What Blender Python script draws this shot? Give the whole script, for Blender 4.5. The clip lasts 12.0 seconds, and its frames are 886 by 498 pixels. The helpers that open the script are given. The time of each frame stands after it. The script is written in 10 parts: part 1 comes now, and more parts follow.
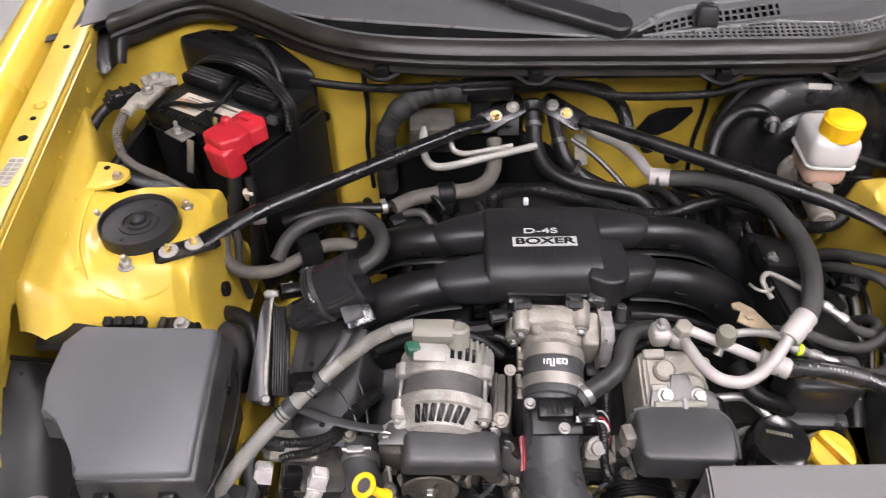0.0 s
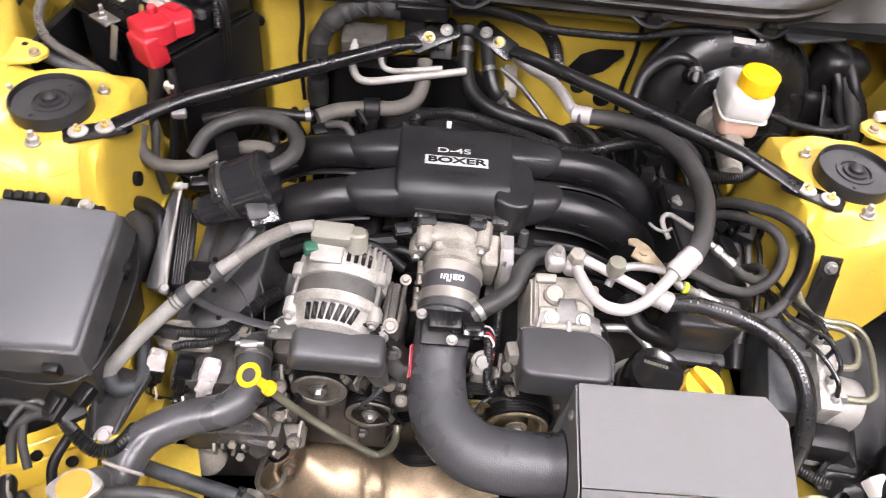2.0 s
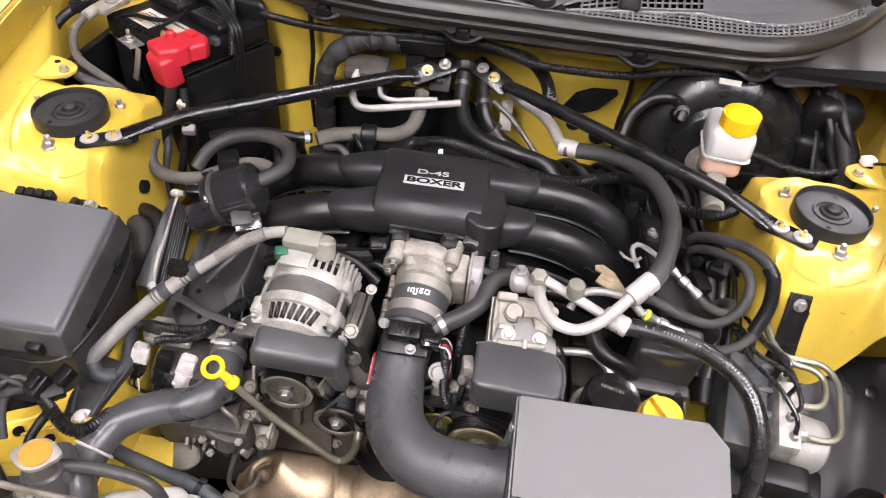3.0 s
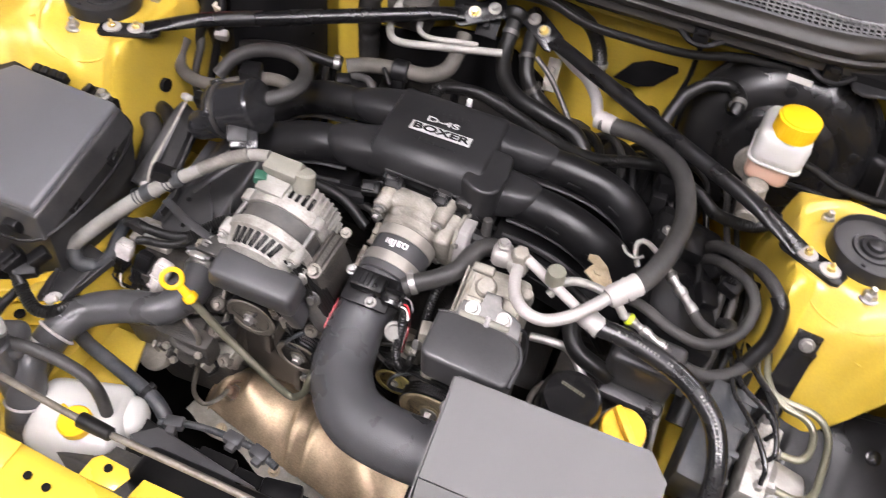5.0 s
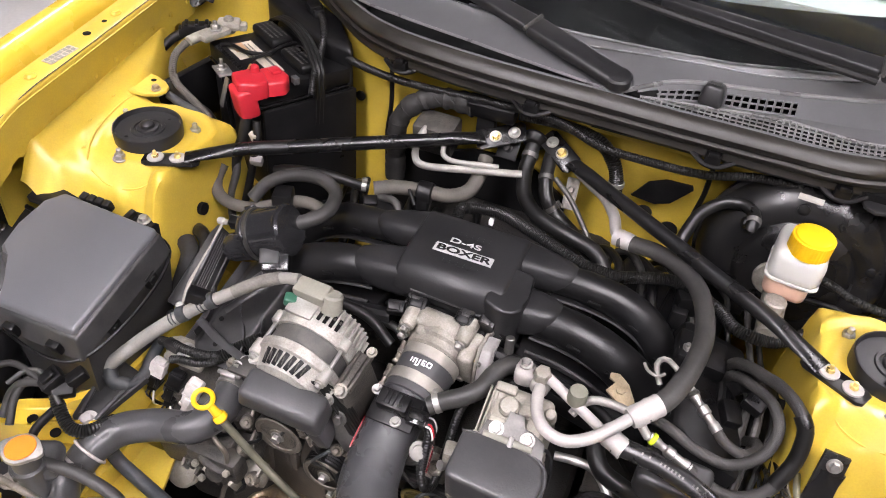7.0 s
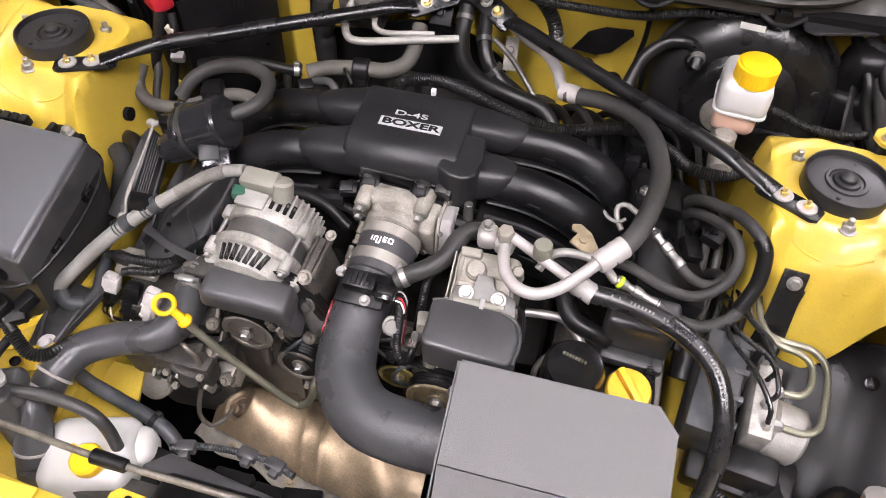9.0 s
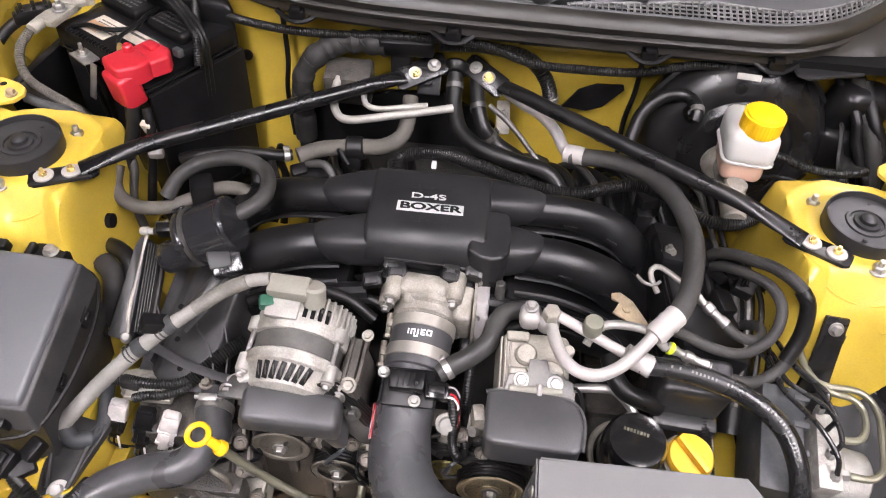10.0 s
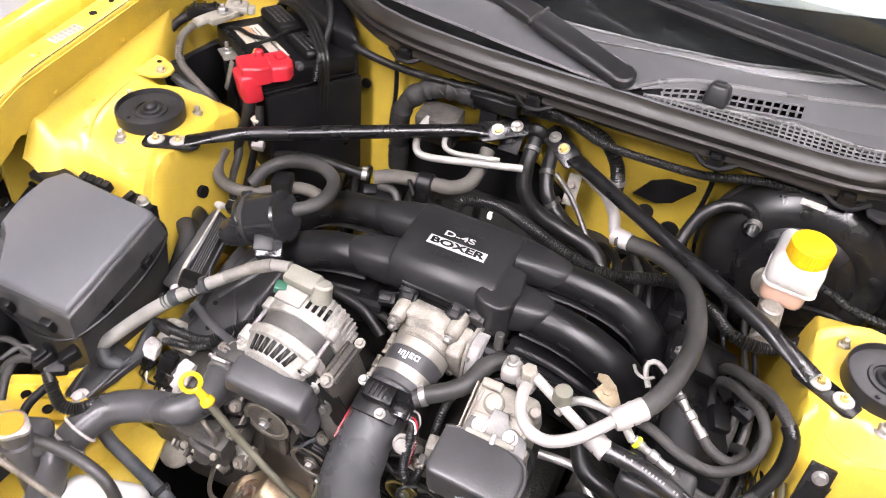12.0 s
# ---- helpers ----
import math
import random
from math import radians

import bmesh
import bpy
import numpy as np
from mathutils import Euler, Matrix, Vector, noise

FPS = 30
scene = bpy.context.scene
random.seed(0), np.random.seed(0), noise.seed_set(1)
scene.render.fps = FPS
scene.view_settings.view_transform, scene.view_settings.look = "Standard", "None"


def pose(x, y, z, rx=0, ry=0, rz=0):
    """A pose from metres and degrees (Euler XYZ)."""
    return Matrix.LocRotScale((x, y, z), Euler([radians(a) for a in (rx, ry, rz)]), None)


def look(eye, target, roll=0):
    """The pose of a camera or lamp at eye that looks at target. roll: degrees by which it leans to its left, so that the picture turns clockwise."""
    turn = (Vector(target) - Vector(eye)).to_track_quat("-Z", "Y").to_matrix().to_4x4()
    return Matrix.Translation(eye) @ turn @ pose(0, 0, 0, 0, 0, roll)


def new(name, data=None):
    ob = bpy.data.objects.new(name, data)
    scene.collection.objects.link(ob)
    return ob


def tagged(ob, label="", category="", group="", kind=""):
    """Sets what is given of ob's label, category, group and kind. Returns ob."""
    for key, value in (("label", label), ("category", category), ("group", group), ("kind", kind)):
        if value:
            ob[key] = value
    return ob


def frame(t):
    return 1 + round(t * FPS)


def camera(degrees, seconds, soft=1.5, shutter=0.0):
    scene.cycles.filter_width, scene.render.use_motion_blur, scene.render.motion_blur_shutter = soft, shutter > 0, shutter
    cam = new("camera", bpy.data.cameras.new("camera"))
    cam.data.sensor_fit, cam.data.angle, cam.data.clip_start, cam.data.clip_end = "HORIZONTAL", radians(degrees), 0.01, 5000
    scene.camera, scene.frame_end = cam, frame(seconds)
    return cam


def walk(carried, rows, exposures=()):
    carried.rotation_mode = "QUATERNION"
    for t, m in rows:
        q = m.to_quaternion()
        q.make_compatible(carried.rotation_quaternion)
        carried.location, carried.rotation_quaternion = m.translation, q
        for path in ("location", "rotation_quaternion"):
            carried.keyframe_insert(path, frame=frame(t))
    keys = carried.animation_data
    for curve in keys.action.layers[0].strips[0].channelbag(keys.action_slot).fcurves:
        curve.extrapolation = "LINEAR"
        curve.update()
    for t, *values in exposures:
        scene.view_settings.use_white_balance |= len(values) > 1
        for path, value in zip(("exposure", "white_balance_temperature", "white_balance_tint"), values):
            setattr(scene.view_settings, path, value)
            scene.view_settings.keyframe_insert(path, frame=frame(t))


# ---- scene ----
cam = camera(59.9, 12.0, 1.0, 0.22)
METRES, EYE, TILT, LEAN, TURN = 1.1, 1.5, -42.0, 1.1, 0.0
ROWS = [
    (0.0, 0.0, 0.0, 0.0, 0.0, 0.0, -0.0),
    (0.5, 0.0322, 0.0007, -0.003, -4.88, -2.13, 4.68),
    (1.0, 0.05, 0.0084, -0.0018, -8.13, -3.77, 5.74),
    (1.5, 0.0733, 0.0177, -0.0122, -8.13, -4.72, 2.51),
    (2.0, 0.065, -0.0167, -0.041, -2.62, -3.45, -5.74),
    (2.5, 0.1117, -0.0581, -0.0732, 1.36, -1.04, -11.96),
    (3.0, 0.1859, -0.054, -0.0731, 2.68, 0.18, -8.88),
    (5.0, 0.3121, 0.0156, -0.0204, 11.69, -6.51, -19.64),
    (5.5, 0.3039, -0.0138, -0.0073, 15.74, -3.68, -21.13),
    (6.0, 0.3113, -0.0172, 0.0001, 15.22, -0.89, -20.14),
    (6.5, 0.3145, -0.0093, 0.0072, 14.09, 0.18, -19.42),
    (7.0, 0.3137, -0.0094, 0.0074, 13.87, -0.04, -19.04),
    (7.5, 0.325, -0.0138, -0.0015, 13.64, -1.24, -18.13),
    (9.5, 0.2355, 0.0157, -0.0122, 5.02, -5.79, -8.59),
    (10.0, 0.1562, 0.0317, 0.0149, 1.66, -3.36, -6.27),
    (10.5, 0.1262, 0.0321, 0.021, 0.77, -1.97, -6.4),
    (11.0, 0.1486, 0.0344, 0.0235, 1.95, -1.37, -7.78),
    (11.5, 0.2442, 0.0259, 0.0378, 8.16, -1.55, -13.15),
    (12.0, 0.3391, 0.0025, 0.0268, 15.56, -1.69, -21.13),
]
EXPOSURE = [(0.0, -0.35), (0.5, -0.33), (1.0, -0.12), (1.5, 0.10), (2.0, 0.17), (2.5, 0.06), (3.0, -0.02), (5.0, -0.14), (5.5, -0.22), (6.0, -0.24), (6.5, -0.26), (7.0, -0.18), (7.5, -0.12), (9.5, -0.27), (10.0, -0.08), (10.5, 0.1), (11.0, 0.15), (11.5, 0.25), (12.0, 0.35)]
BETWEEN = [(3.2, look((0.113, -0.085, 1.481), (-0.002, 1.398, 0.144), 4.6)), (4.8, look((0.251, 0.006, 1.450), (-0.005, 1.328, -0.029), 9.1)),
           (7.7, look((0.254, -0.015, 1.492), (-0.233, 1.394, 0.159), 4.2)), (9.3, look((0.186, -0.014, 1.466), (-0.040, 1.309, -0.017), 2.8))]
walk(cam, sorted([(t, pose(-0.12, 0, EYE, TILT, LEAN, TURN) @ pose(METRES * x, METRES * y, METRES * z, 90 + pitch, roll, yaw)) for t, x, y, z, yaw, pitch, roll in ROWS] + BETWEEN, key=lambda row: row[0]), EXPOSURE)

# ---- world and lights ----
world = bpy.data.worlds.new("world")
scene.world = world
world.use_nodes = True
world.node_tree.nodes["Background"].inputs["Color"].default_value = (0.85, 0.92, 1.0, 1)
world.node_tree.nodes["Background"].inputs["Strength"].default_value = 0.01
scene.view_settings.exposure = 0.0


# ---- materials ----
def surface(name, base, rough=0.5, metal=0.0, vary=0.25, scale=18.0, fine=400.0, bump=0.15, coat=0.0, dust=0.0,
            dust_colour=(0.33, 0.30, 0.26), rough_vary=0.12, depth=0.0006, spec=0.5):
    """A principled surface with blotches at two scales, a fine relief, and dust that lies in patches."""
    m = bpy.data.materials.new(name)
    m.use_nodes = True
    n, l = m.node_tree.nodes, m.node_tree.links
    b = n["Principled BSDF"]
    co = n.new("ShaderNodeTexCoord")
    big, small = n.new("ShaderNodeTexNoise"), n.new("ShaderNodeTexNoise")
    for tex, s, d in ((big, scale, 6.0), (small, fine, 3.0)):
        tex.inputs["Scale"].default_value, tex.inputs["Detail"].default_value = s, d
        l.new(co.outputs["Object"], tex.inputs["Vector"])
    shade = n.new("ShaderNodeMapRange")
    shade.inputs["From Min"].default_value, shade.inputs["From Max"].default_value = 0.3, 0.7
    shade.inputs["To Min"].default_value, shade.inputs["To Max"].default_value = 1 - vary, 1 + vary
    l.new(big.outputs["Fac"], shade.inputs["Value"])
    grain = n.new("ShaderNodeMapRange")
    grain.inputs["From Min"].default_value, grain.inputs["From Max"].default_value = 0.3, 0.7
    grain.inputs["To Min"].default_value, grain.inputs["To Max"].default_value = 1 - vary * 0.4, 1 + vary * 0.4
    l.new(small.outputs["Fac"], grain.inputs["Value"])
    both = n.new("ShaderNodeMath")
    both.operation = "MULTIPLY"
    l.new(shade.outputs[0], both.inputs[0]), l.new(grain.outputs[0], both.inputs[1])
    tint = n.new("ShaderNodeVectorMath")
    tint.operation = "SCALE"
    tint.inputs[0].default_value = base
    l.new(both.outputs[0], tint.inputs["Scale"])
    colour = tint.outputs[0]
    if dust:
        patch = n.new("ShaderNodeTexNoise")
        patch.inputs["Scale"].default_value, patch.inputs["Detail"].default_value, patch.inputs["Roughness"].default_value = scale * 1.7, 9, 0.7
        l.new(co.outputs["Object"], patch.inputs["Vector"])
        cut = n.new("ShaderNodeMapRange")
        cut.inputs["From Min"].default_value, cut.inputs["From Max"].default_value, cut.inputs["To Max"].default_value = 0.42, 0.72, dust
        l.new(patch.outputs["Fac"], cut.inputs["Value"])
        mix = n.new("ShaderNodeMix")
        mix.data_type = "RGBA"
        l.new(cut.outputs[0], mix.inputs["Factor"])
        l.new(colour, mix.inputs["A"])
        mix.inputs["B"].default_value = (*dust_colour, 1)
        colour = mix.outputs["Result"]
    l.new(colour, b.inputs["Base Color"])
    r = n.new("ShaderNodeMapRange")
    r.inputs["From Min"].default_value, r.inputs["From Max"].default_value = 0.3, 0.7
    r.inputs["To Min"].default_value, r.inputs["To Max"].default_value = max(0.03, rough - rough_vary), min(1, rough + rough_vary)
    l.new(big.outputs["Fac"], r.inputs["Value"])
    l.new(r.outputs[0], b.inputs["Roughness"])
    b.inputs["Metallic"].default_value = metal
    b.inputs["Coat Weight"].default_value = coat
    b.inputs["Coat Roughness"].default_value = 0.06
    b.inputs["Specular IOR Level"].default_value = spec
    if bump:
        bp = n.new("ShaderNodeBump")
        bp.inputs["Strength"].default_value, bp.inputs["Distance"].default_value = bump, depth
        l.new(small.outputs["Fac"], bp.inputs["Height"])
        l.new(bp.outputs[0], b.inputs["Normal"])
    return m


YELLOW = surface("yellow_gloss_paint", (0.68, 0.475, 0.050), 0.28, vary=0.05, bump=0.04, coat=0.6, scale=6)
YELLOW_IN = surface("yellow_bay_paint", (0.54, 0.385, 0.045), 0.42, vary=0.12, bump=0.12, coat=0.22, scale=9, dust=0.22, dust_colour=(0.30, 0.235, 0.11))
YELLOW_PL = surface("yellow_plastic", (0.85, 0.50, 0.01), 0.4, vary=0.06)
AMBER = surface("amber_plastic", (0.72, 0.43, 0.03), 0.42, vary=0.08)
ORANGE = surface("orange_plastic", (0.75, 0.20, 0.02), 0.35, vary=0.08)
BLACK = surface("black_plastic", (0.0055, 0.0055, 0.006), 0.38, vary=0.3, bump=0.25, dust=0.05, dust_colour=(0.10, 0.09, 0.08), spec=0.25)
GLOSS = surface("black_gloss", (0.006, 0.006, 0.0065), 0.15, vary=0.25, bump=0.05, dust=0.02, rough_vary=0.03)
SATIN = surface("black_satin_paint", (0.006, 0.006, 0.0065), 0.30, vary=0.25, bump=0.1, dust=0.03)
MANIFOLD = surface("manifold_plastic", (0.0060, 0.0060, 0.0066), 0.38, vary=0.35, bump=0.3, dust=0.08, dust_colour=(0.07, 0.065, 0.058), scale=14, spec=0.42)
COVER = surface("dark_grey_plastic", (0.014, 0.014, 0.015), 0.42, vary=0.15, bump=0.25, dust=0.06, dust_colour=(0.14, 0.13, 0.12), spec=0.4)
GUARD = surface("belt_guard_plastic", (0.048, 0.048, 0.050), 0.38, vary=0.12, bump=0.3, dust=0.10, dust_colour=(0.14, 0.13, 0.12), spec=0.5)
WORN = surface("worn_grey_tape", (0.150, 0.142, 0.126), 0.7, vary=0.35, bump=0.6, scale=60, dust=0.35, dust_colour=(0.24, 0.225, 0.19), depth=0.0012)
BEIGE = surface("beige_rubber", (0.215, 0.208, 0.175), 0.55, vary=0.15, bump=0.3, dust=0.3, dust_colour=(0.20, 0.18, 0.14))
STATOR = surface("laminated_grey_steel", (0.085, 0.083, 0.080), 0.5, 0.4, vary=0.2, bump=0.5, fine=900, dust=0.2)
LID = surface("grey_lid_plastic", (0.088, 0.089, 0.095), 0.45, vary=0.08, bump=0.3, scale=8, fine=900)
RUBBER = surface("black_rubber", (0.0065, 0.0065, 0.0065), 0.38, vary=0.3, bump=0.2, dust=0.07, dust_colour=(0.12, 0.11, 0.10), spec=0.35)
HOSE = surface("grey_black_rubber", (0.034, 0.033, 0.032), 0.5, vary=0.3, bump=0.25, dust=0.16, dust_colour=(0.16, 0.15, 0.13), spec=0.35)
GREYCABLE = surface("grey_sleeve", (0.23, 0.222, 0.205), 0.65, vary=0.18, bump=0.3, dust=0.3, dust_colour=(0.11, 0.10, 0.085))
ALU = surface("cast_aluminium", (0.345, 0.335, 0.310), 0.52, 0.4, vary=0.22, bump=0.5, scale=30, fine=500, dust=0.35, dust_colour=(0.26, 0.235, 0.19), depth=0.001)
ALU_DIRTY = surface("stained_cast_aluminium", (0.285, 0.268, 0.235), 0.55, 0.4, vary=0.42, bump=0.6, scale=35, fine=500, dust=0.6, dust_colour=(0.17, 0.145, 0.11), depth=0.001)
ALU_PALE = surface("pale_cast_aluminium", (0.36, 0.348, 0.318), 0.52, 0.3, vary=0.38, bump=0.6, scale=45, fine=500, dust=0.5, dust_colour=(0.17, 0.15, 0.115), depth=0.001)
CAST = surface("pale_beige_casting", (0.31, 0.29, 0.25), 0.6, 0.25, vary=0.25, bump=0.6, scale=40, fine=450, dust=0.6, dust_colour=(0.22, 0.20, 0.16), depth=0.0012)
SMOOTH = surface("smooth_hose_rubber", (0.052, 0.052, 0.054), 0.34, vary=0.2, bump=0.15, dust=0.12, dust_colour=(0.14, 0.13, 0.12), spec=0.45)
ALU_PIPE = surface("aluminium_pipe", (0.40, 0.38, 0.36), 0.58, 0.2, vary=0.12, bump=0.15, dust=0.15)
STEEL = surface("zinc_steel", (0.38, 0.37, 0.35), 0.42, 0.85, vary=0.2, bump=0.2, scale=60)
OCHRE = surface("yellow_passivated_steel", (0.42, 0.36, 0.13), 0.42, 0.55, vary=0.25, scale=50, dust=0.3, dust_colour=(0.16, 0.13, 0.08))
BRASS = surface("yellow_zinc", (0.72, 0.56, 0.22), 0.33, 0.85, vary=0.2, scale=60)
DARKSTEEL = surface("dark_steel", (0.09, 0.088, 0.085), 0.42, 0.7, vary=0.3, dust=0.2)
OLIVE = surface("olive_coated_steel", (0.17, 0.165, 0.12), 0.4, 0.5, vary=0.15)
BRONZE = surface("heat_tinted_steel", (0.55, 0.43, 0.285), 0.50, 0.7, vary=0.35, bump=0.25, scale=16, dust=0.35, dust_colour=(0.16, 0.10, 0.06), rough_vary=0.08)
WHITE_PL = surface("white_plastic", (0.72, 0.70, 0.66), 0.4, vary=0.06, dust=0.08)
RED = surface("red_plastic", (0.44, 0.018, 0.030), 0.42, vary=0.1, bump=0.1)
WRINKLE = surface("wrinkle_powder_coat", (0.115, 0.113, 0.112), 0.5, vary=0.08, bump=0.7, scale=7, fine=1300, depth=0.0008)
PIPEBLACK = surface("satin_pipe_coat", (0.050, 0.050, 0.053), 0.30, vary=0.15, bump=0.9, fine=900, depth=0.0006)
WHITE = surface("white_print", (0.75, 0.75, 0.74), 0.5, vary=0.04)
TAN = surface("stained_tan_zinc", (0.34, 0.27, 0.17), 0.5, 0.4, vary=0.3, scale=50, dust=0.35)
BROWN = surface("brown_print", (0.36, 0.22, 0.12), 0.55, vary=0.2, scale=80)
LABEL = surface("pale_label", (0.42, 0.38, 0.31), 0.5, vary=0.25, scale=60)
DASH = surface("pale_dashboard_vinyl", (0.44, 0.49, 0.475), 0.6, vary=0.08)
COWL = surface("grey_cowl_plastic", (0.085, 0.086, 0.088), 0.36, vary=0.06, bump=0.06, scale=30, fine=250, spec=0.6, rough_vary=0.03)
RUST = surface("rusty_brown_steel", (0.20, 0.13, 0.085), 0.6, 0.4, vary=0.4, bump=0.6, scale=80, dust=0.3)
WHEEL = surface("worn_gold_zinc", (0.46, 0.38, 0.24), 0.42, 0.5, vary=0.3, bump=0.3, scale=60, dust=0.35, dust_colour=(0.22, 0.18, 0.12))
PULLEY = surface("dusty_pulley_steel", (0.17, 0.155, 0.13), 0.5, 0.45, vary=0.35, bump=0.4, scale=50, dust=0.45, dust_colour=(0.15, 0.125, 0.09))
BRUSHED = surface("brushed_clamp_steel", (0.36, 0.34, 0.30), 0.4, 0.6, vary=0.12, bump=0.2, scale=40)
GLOSSHOSE = surface("glossy_black_hose", (0.012, 0.012, 0.0125), 0.24, vary=0.25, bump=0.12, dust=0.08, dust_colour=(0.14, 0.13, 0.12), spec=0.5)
# paler plastic for the grille, also the painted highlights on the cowl's edges
GRILLE = surface("worn_grille_and_highlight", (0.135, 0.135, 0.135), 0.32, vary=0.2, bump=0.2, dust=0.15, spec=0.6)
DASHGREY = surface("grey_dashboard_roll", (0.13, 0.14, 0.132), 0.6, vary=0.08)
SEAL = surface("cowl_seal_rubber", (0.021, 0.0190, 0.0160), 0.45, vary=0.3, bump=0.3, dust=0.10, dust_colour=(0.09, 0.08, 0.065))
PALE = surface("pale_grey_plastic", (0.30, 0.285, 0.28), 0.5, vary=0.15, dust=0.3, dust_colour=(0.16, 0.145, 0.12))
WORNWHITE = surface("worn_white_plastic", (0.52, 0.49, 0.47), 0.45, vary=0.2, dust=0.3, dust_colour=(0.26, 0.23, 0.19), scale=60)
GREEN = surface("green_plastic", (0.03, 0.11, 0.07), 0.4)
OLIVECAP = surface("grey_green_cap", (0.17, 0.17, 0.13), 0.6, vary=0.12, dust=0.2)
LIME = surface("lime_plastic", (0.55, 0.72, 0.02), 0.4)
BLUEGREY = surface("blue_grey_plastic", (0.024, 0.028, 0.032), 0.5, dust=0.15)
TAPE = surface("grey_cloth_tape", (0.018, 0.0175, 0.017), 0.62, vary=0.3, bump=0.5, fine=700, dust=0.16, dust_colour=(0.12, 0.11, 0.10), spec=0.3)
HEATER = surface("faded_grey_hose", (0.085, 0.078, 0.068), 0.68, vary=0.25, bump=0.3, dust=0.3, dust_colour=(0.15, 0.135, 0.11), spec=0.3)
BRAID = surface("braided_hose_rubber", (0.030, 0.029, 0.028), 0.55, vary=0.3, bump=0.8, fine=900, dust=0.22, dust_colour=(0.13, 0.12, 0.105), spec=0.35, depth=0.001)
POLISH = surface("polished_black_moulding", (0.018, 0.018, 0.0195), 0.17, vary=0.12, bump=0.06, rough_vary=0.06, spec=0.7)
SILVER = surface("worn_silver_print", (0.42, 0.42, 0.41), 0.45, vary=0.15, scale=60)
# near-black that paints the shade in holes, slots, wells and below panels
DARK = surface("painted_shade_black", (0.004, 0.004, 0.004), 0.8, vary=0.3, spec=0.15)
GRIME = surface("oily_black_casting", (0.014, 0.013, 0.012), 0.6, vary=0.5, bump=0.7, scale=25, dust=0.15, dust_colour=(0.06, 0.05, 0.04), depth=0.002, spec=0.3)
BLOCK = surface("dirty_engine_block", (0.050, 0.047, 0.043), 0.6, 0.3, vary=0.5, bump=0.7, scale=25, dust=0.5, dust_colour=(0.13, 0.115, 0.09), depth=0.002)
CASE = surface("stained_timing_case", (0.115, 0.104, 0.090), 0.55, 0.3, vary=0.45, bump=0.6, scale=22, dust=0.5, dust_colour=(0.075, 0.062, 0.046), depth=0.0015)
CONCRETE = surface("garage_concrete", (0.42, 0.41, 0.395), 0.6, vary=0.12, scale=2.2, fine=60, bump=0.3, dust=0.25, dust_colour=(0.30, 0.29, 0.28))
CEILING = surface("grey_ceiling_paint", (0.035, 0.035, 0.035), 0.8, vary=0.05, scale=1.5)
WALLPAINT = surface("grey_wall_paint", (0.06, 0.06, 0.06), 0.7, vary=0.05, scale=1.5)


def clear(name, colour, rough, trans=1.0):
    m = surface(name, colour, rough, vary=0.02, bump=0.0, rough_vary=0.0)
    m.node_tree.nodes["Principled BSDF"].inputs["Transmission Weight"].default_value = trans
    return m


GLASS = clear("tinted_glass", (0.84, 0.90, 0.88), 0.02)
MILKY = clear("milky_plastic", (0.66, 0.65, 0.62), 0.35, 0.25)
FILLER = clear("yellowed_plastic", (0.66, 0.60, 0.42), 0.4, 0.15)
DUCT = surface("dusty_duct_plastic", (0.026, 0.026, 0.027), 0.38, vary=0.3, bump=0.25, dust=0.22, dust_colour=(0.13, 0.12, 0.105), spec=0.5)
FLUID = clear("brake_fluid_plastic", (0.62, 0.40, 0.30), 0.3, 0.25)


# ---- mesh helpers ----
def V(p):
    return Vector(p)


def thing(name, at, label, category, group="", kind=""):
    ob = new(name)
    ob.empty_display_size = 0.02
    ob.location = at
    return tagged(ob, label, category, group, kind)


def finish(name, bm, material, at=(0, 0, 0), angle=35):
    bmesh.ops.remove_doubles(bm, verts=bm.verts, dist=1e-6)
    bmesh.ops.recalc_face_normals(bm, faces=bm.faces)
    bmesh.ops.translate(bm, verts=bm.verts, vec=-V(at))
    me = bpy.data.meshes.new(name)
    bm.to_mesh(me)
    bm.free()
    me.materials.append(material)
    me.shade_smooth()
    me.set_sharp_from_angle(angle=radians(angle))
    return me


def origin(ob):
    p = V(ob.location)
    return p + origin(ob.parent) if ob.parent else p


def resize(owner, centre, share):
    """Grow or shrink a whole thing about a point."""
    for ob in owner.children_recursive:
        c = V(centre) - origin(ob)
        ob.data.transform(Matrix.Translation(c) @ Matrix.Scale(share, 4) @ Matrix.Translation(-c))


def part(name, bm, material, parent, label="", angle=35):
    """One mesh under a thing or a part; the bmesh is in world metres."""
    at = origin(parent)
    ob = new(name, finish(name, bm, material, at, angle))
    ob.parent = parent
    return tagged(ob, label)


def solo(name, bm, material, label, category, group="", kind="", angle=35, at=None):
    """A thing that is one mesh."""
    if at is None:
        at = sum((v.co for v in bm.verts), Vector()) / len(bm.verts)
    ob = new(name, finish(name, bm, material, at, angle))
    ob.location = at
    return tagged(ob, label, category, group, kind)


def frame_of(axis, hint=(0, 0, 1)):
    """A turn whose z is the axis."""
    z = V(axis).normalized()
    x = V(hint).cross(z)
    if x.length < 1e-4:
        x = V((1, 0, 0)).cross(z)
    x.normalize()
    y = z.cross(x)
    return Matrix((x, y, z)).transposed()


def edges_round(bm, edges, width, segments=2):
    if width > 0 and edges:
        bmesh.ops.bevel(bm, geom=list(dict.fromkeys(edges)), offset=width, segments=segments, profile=0.5, affect="EDGES", clamp_overlap=True)


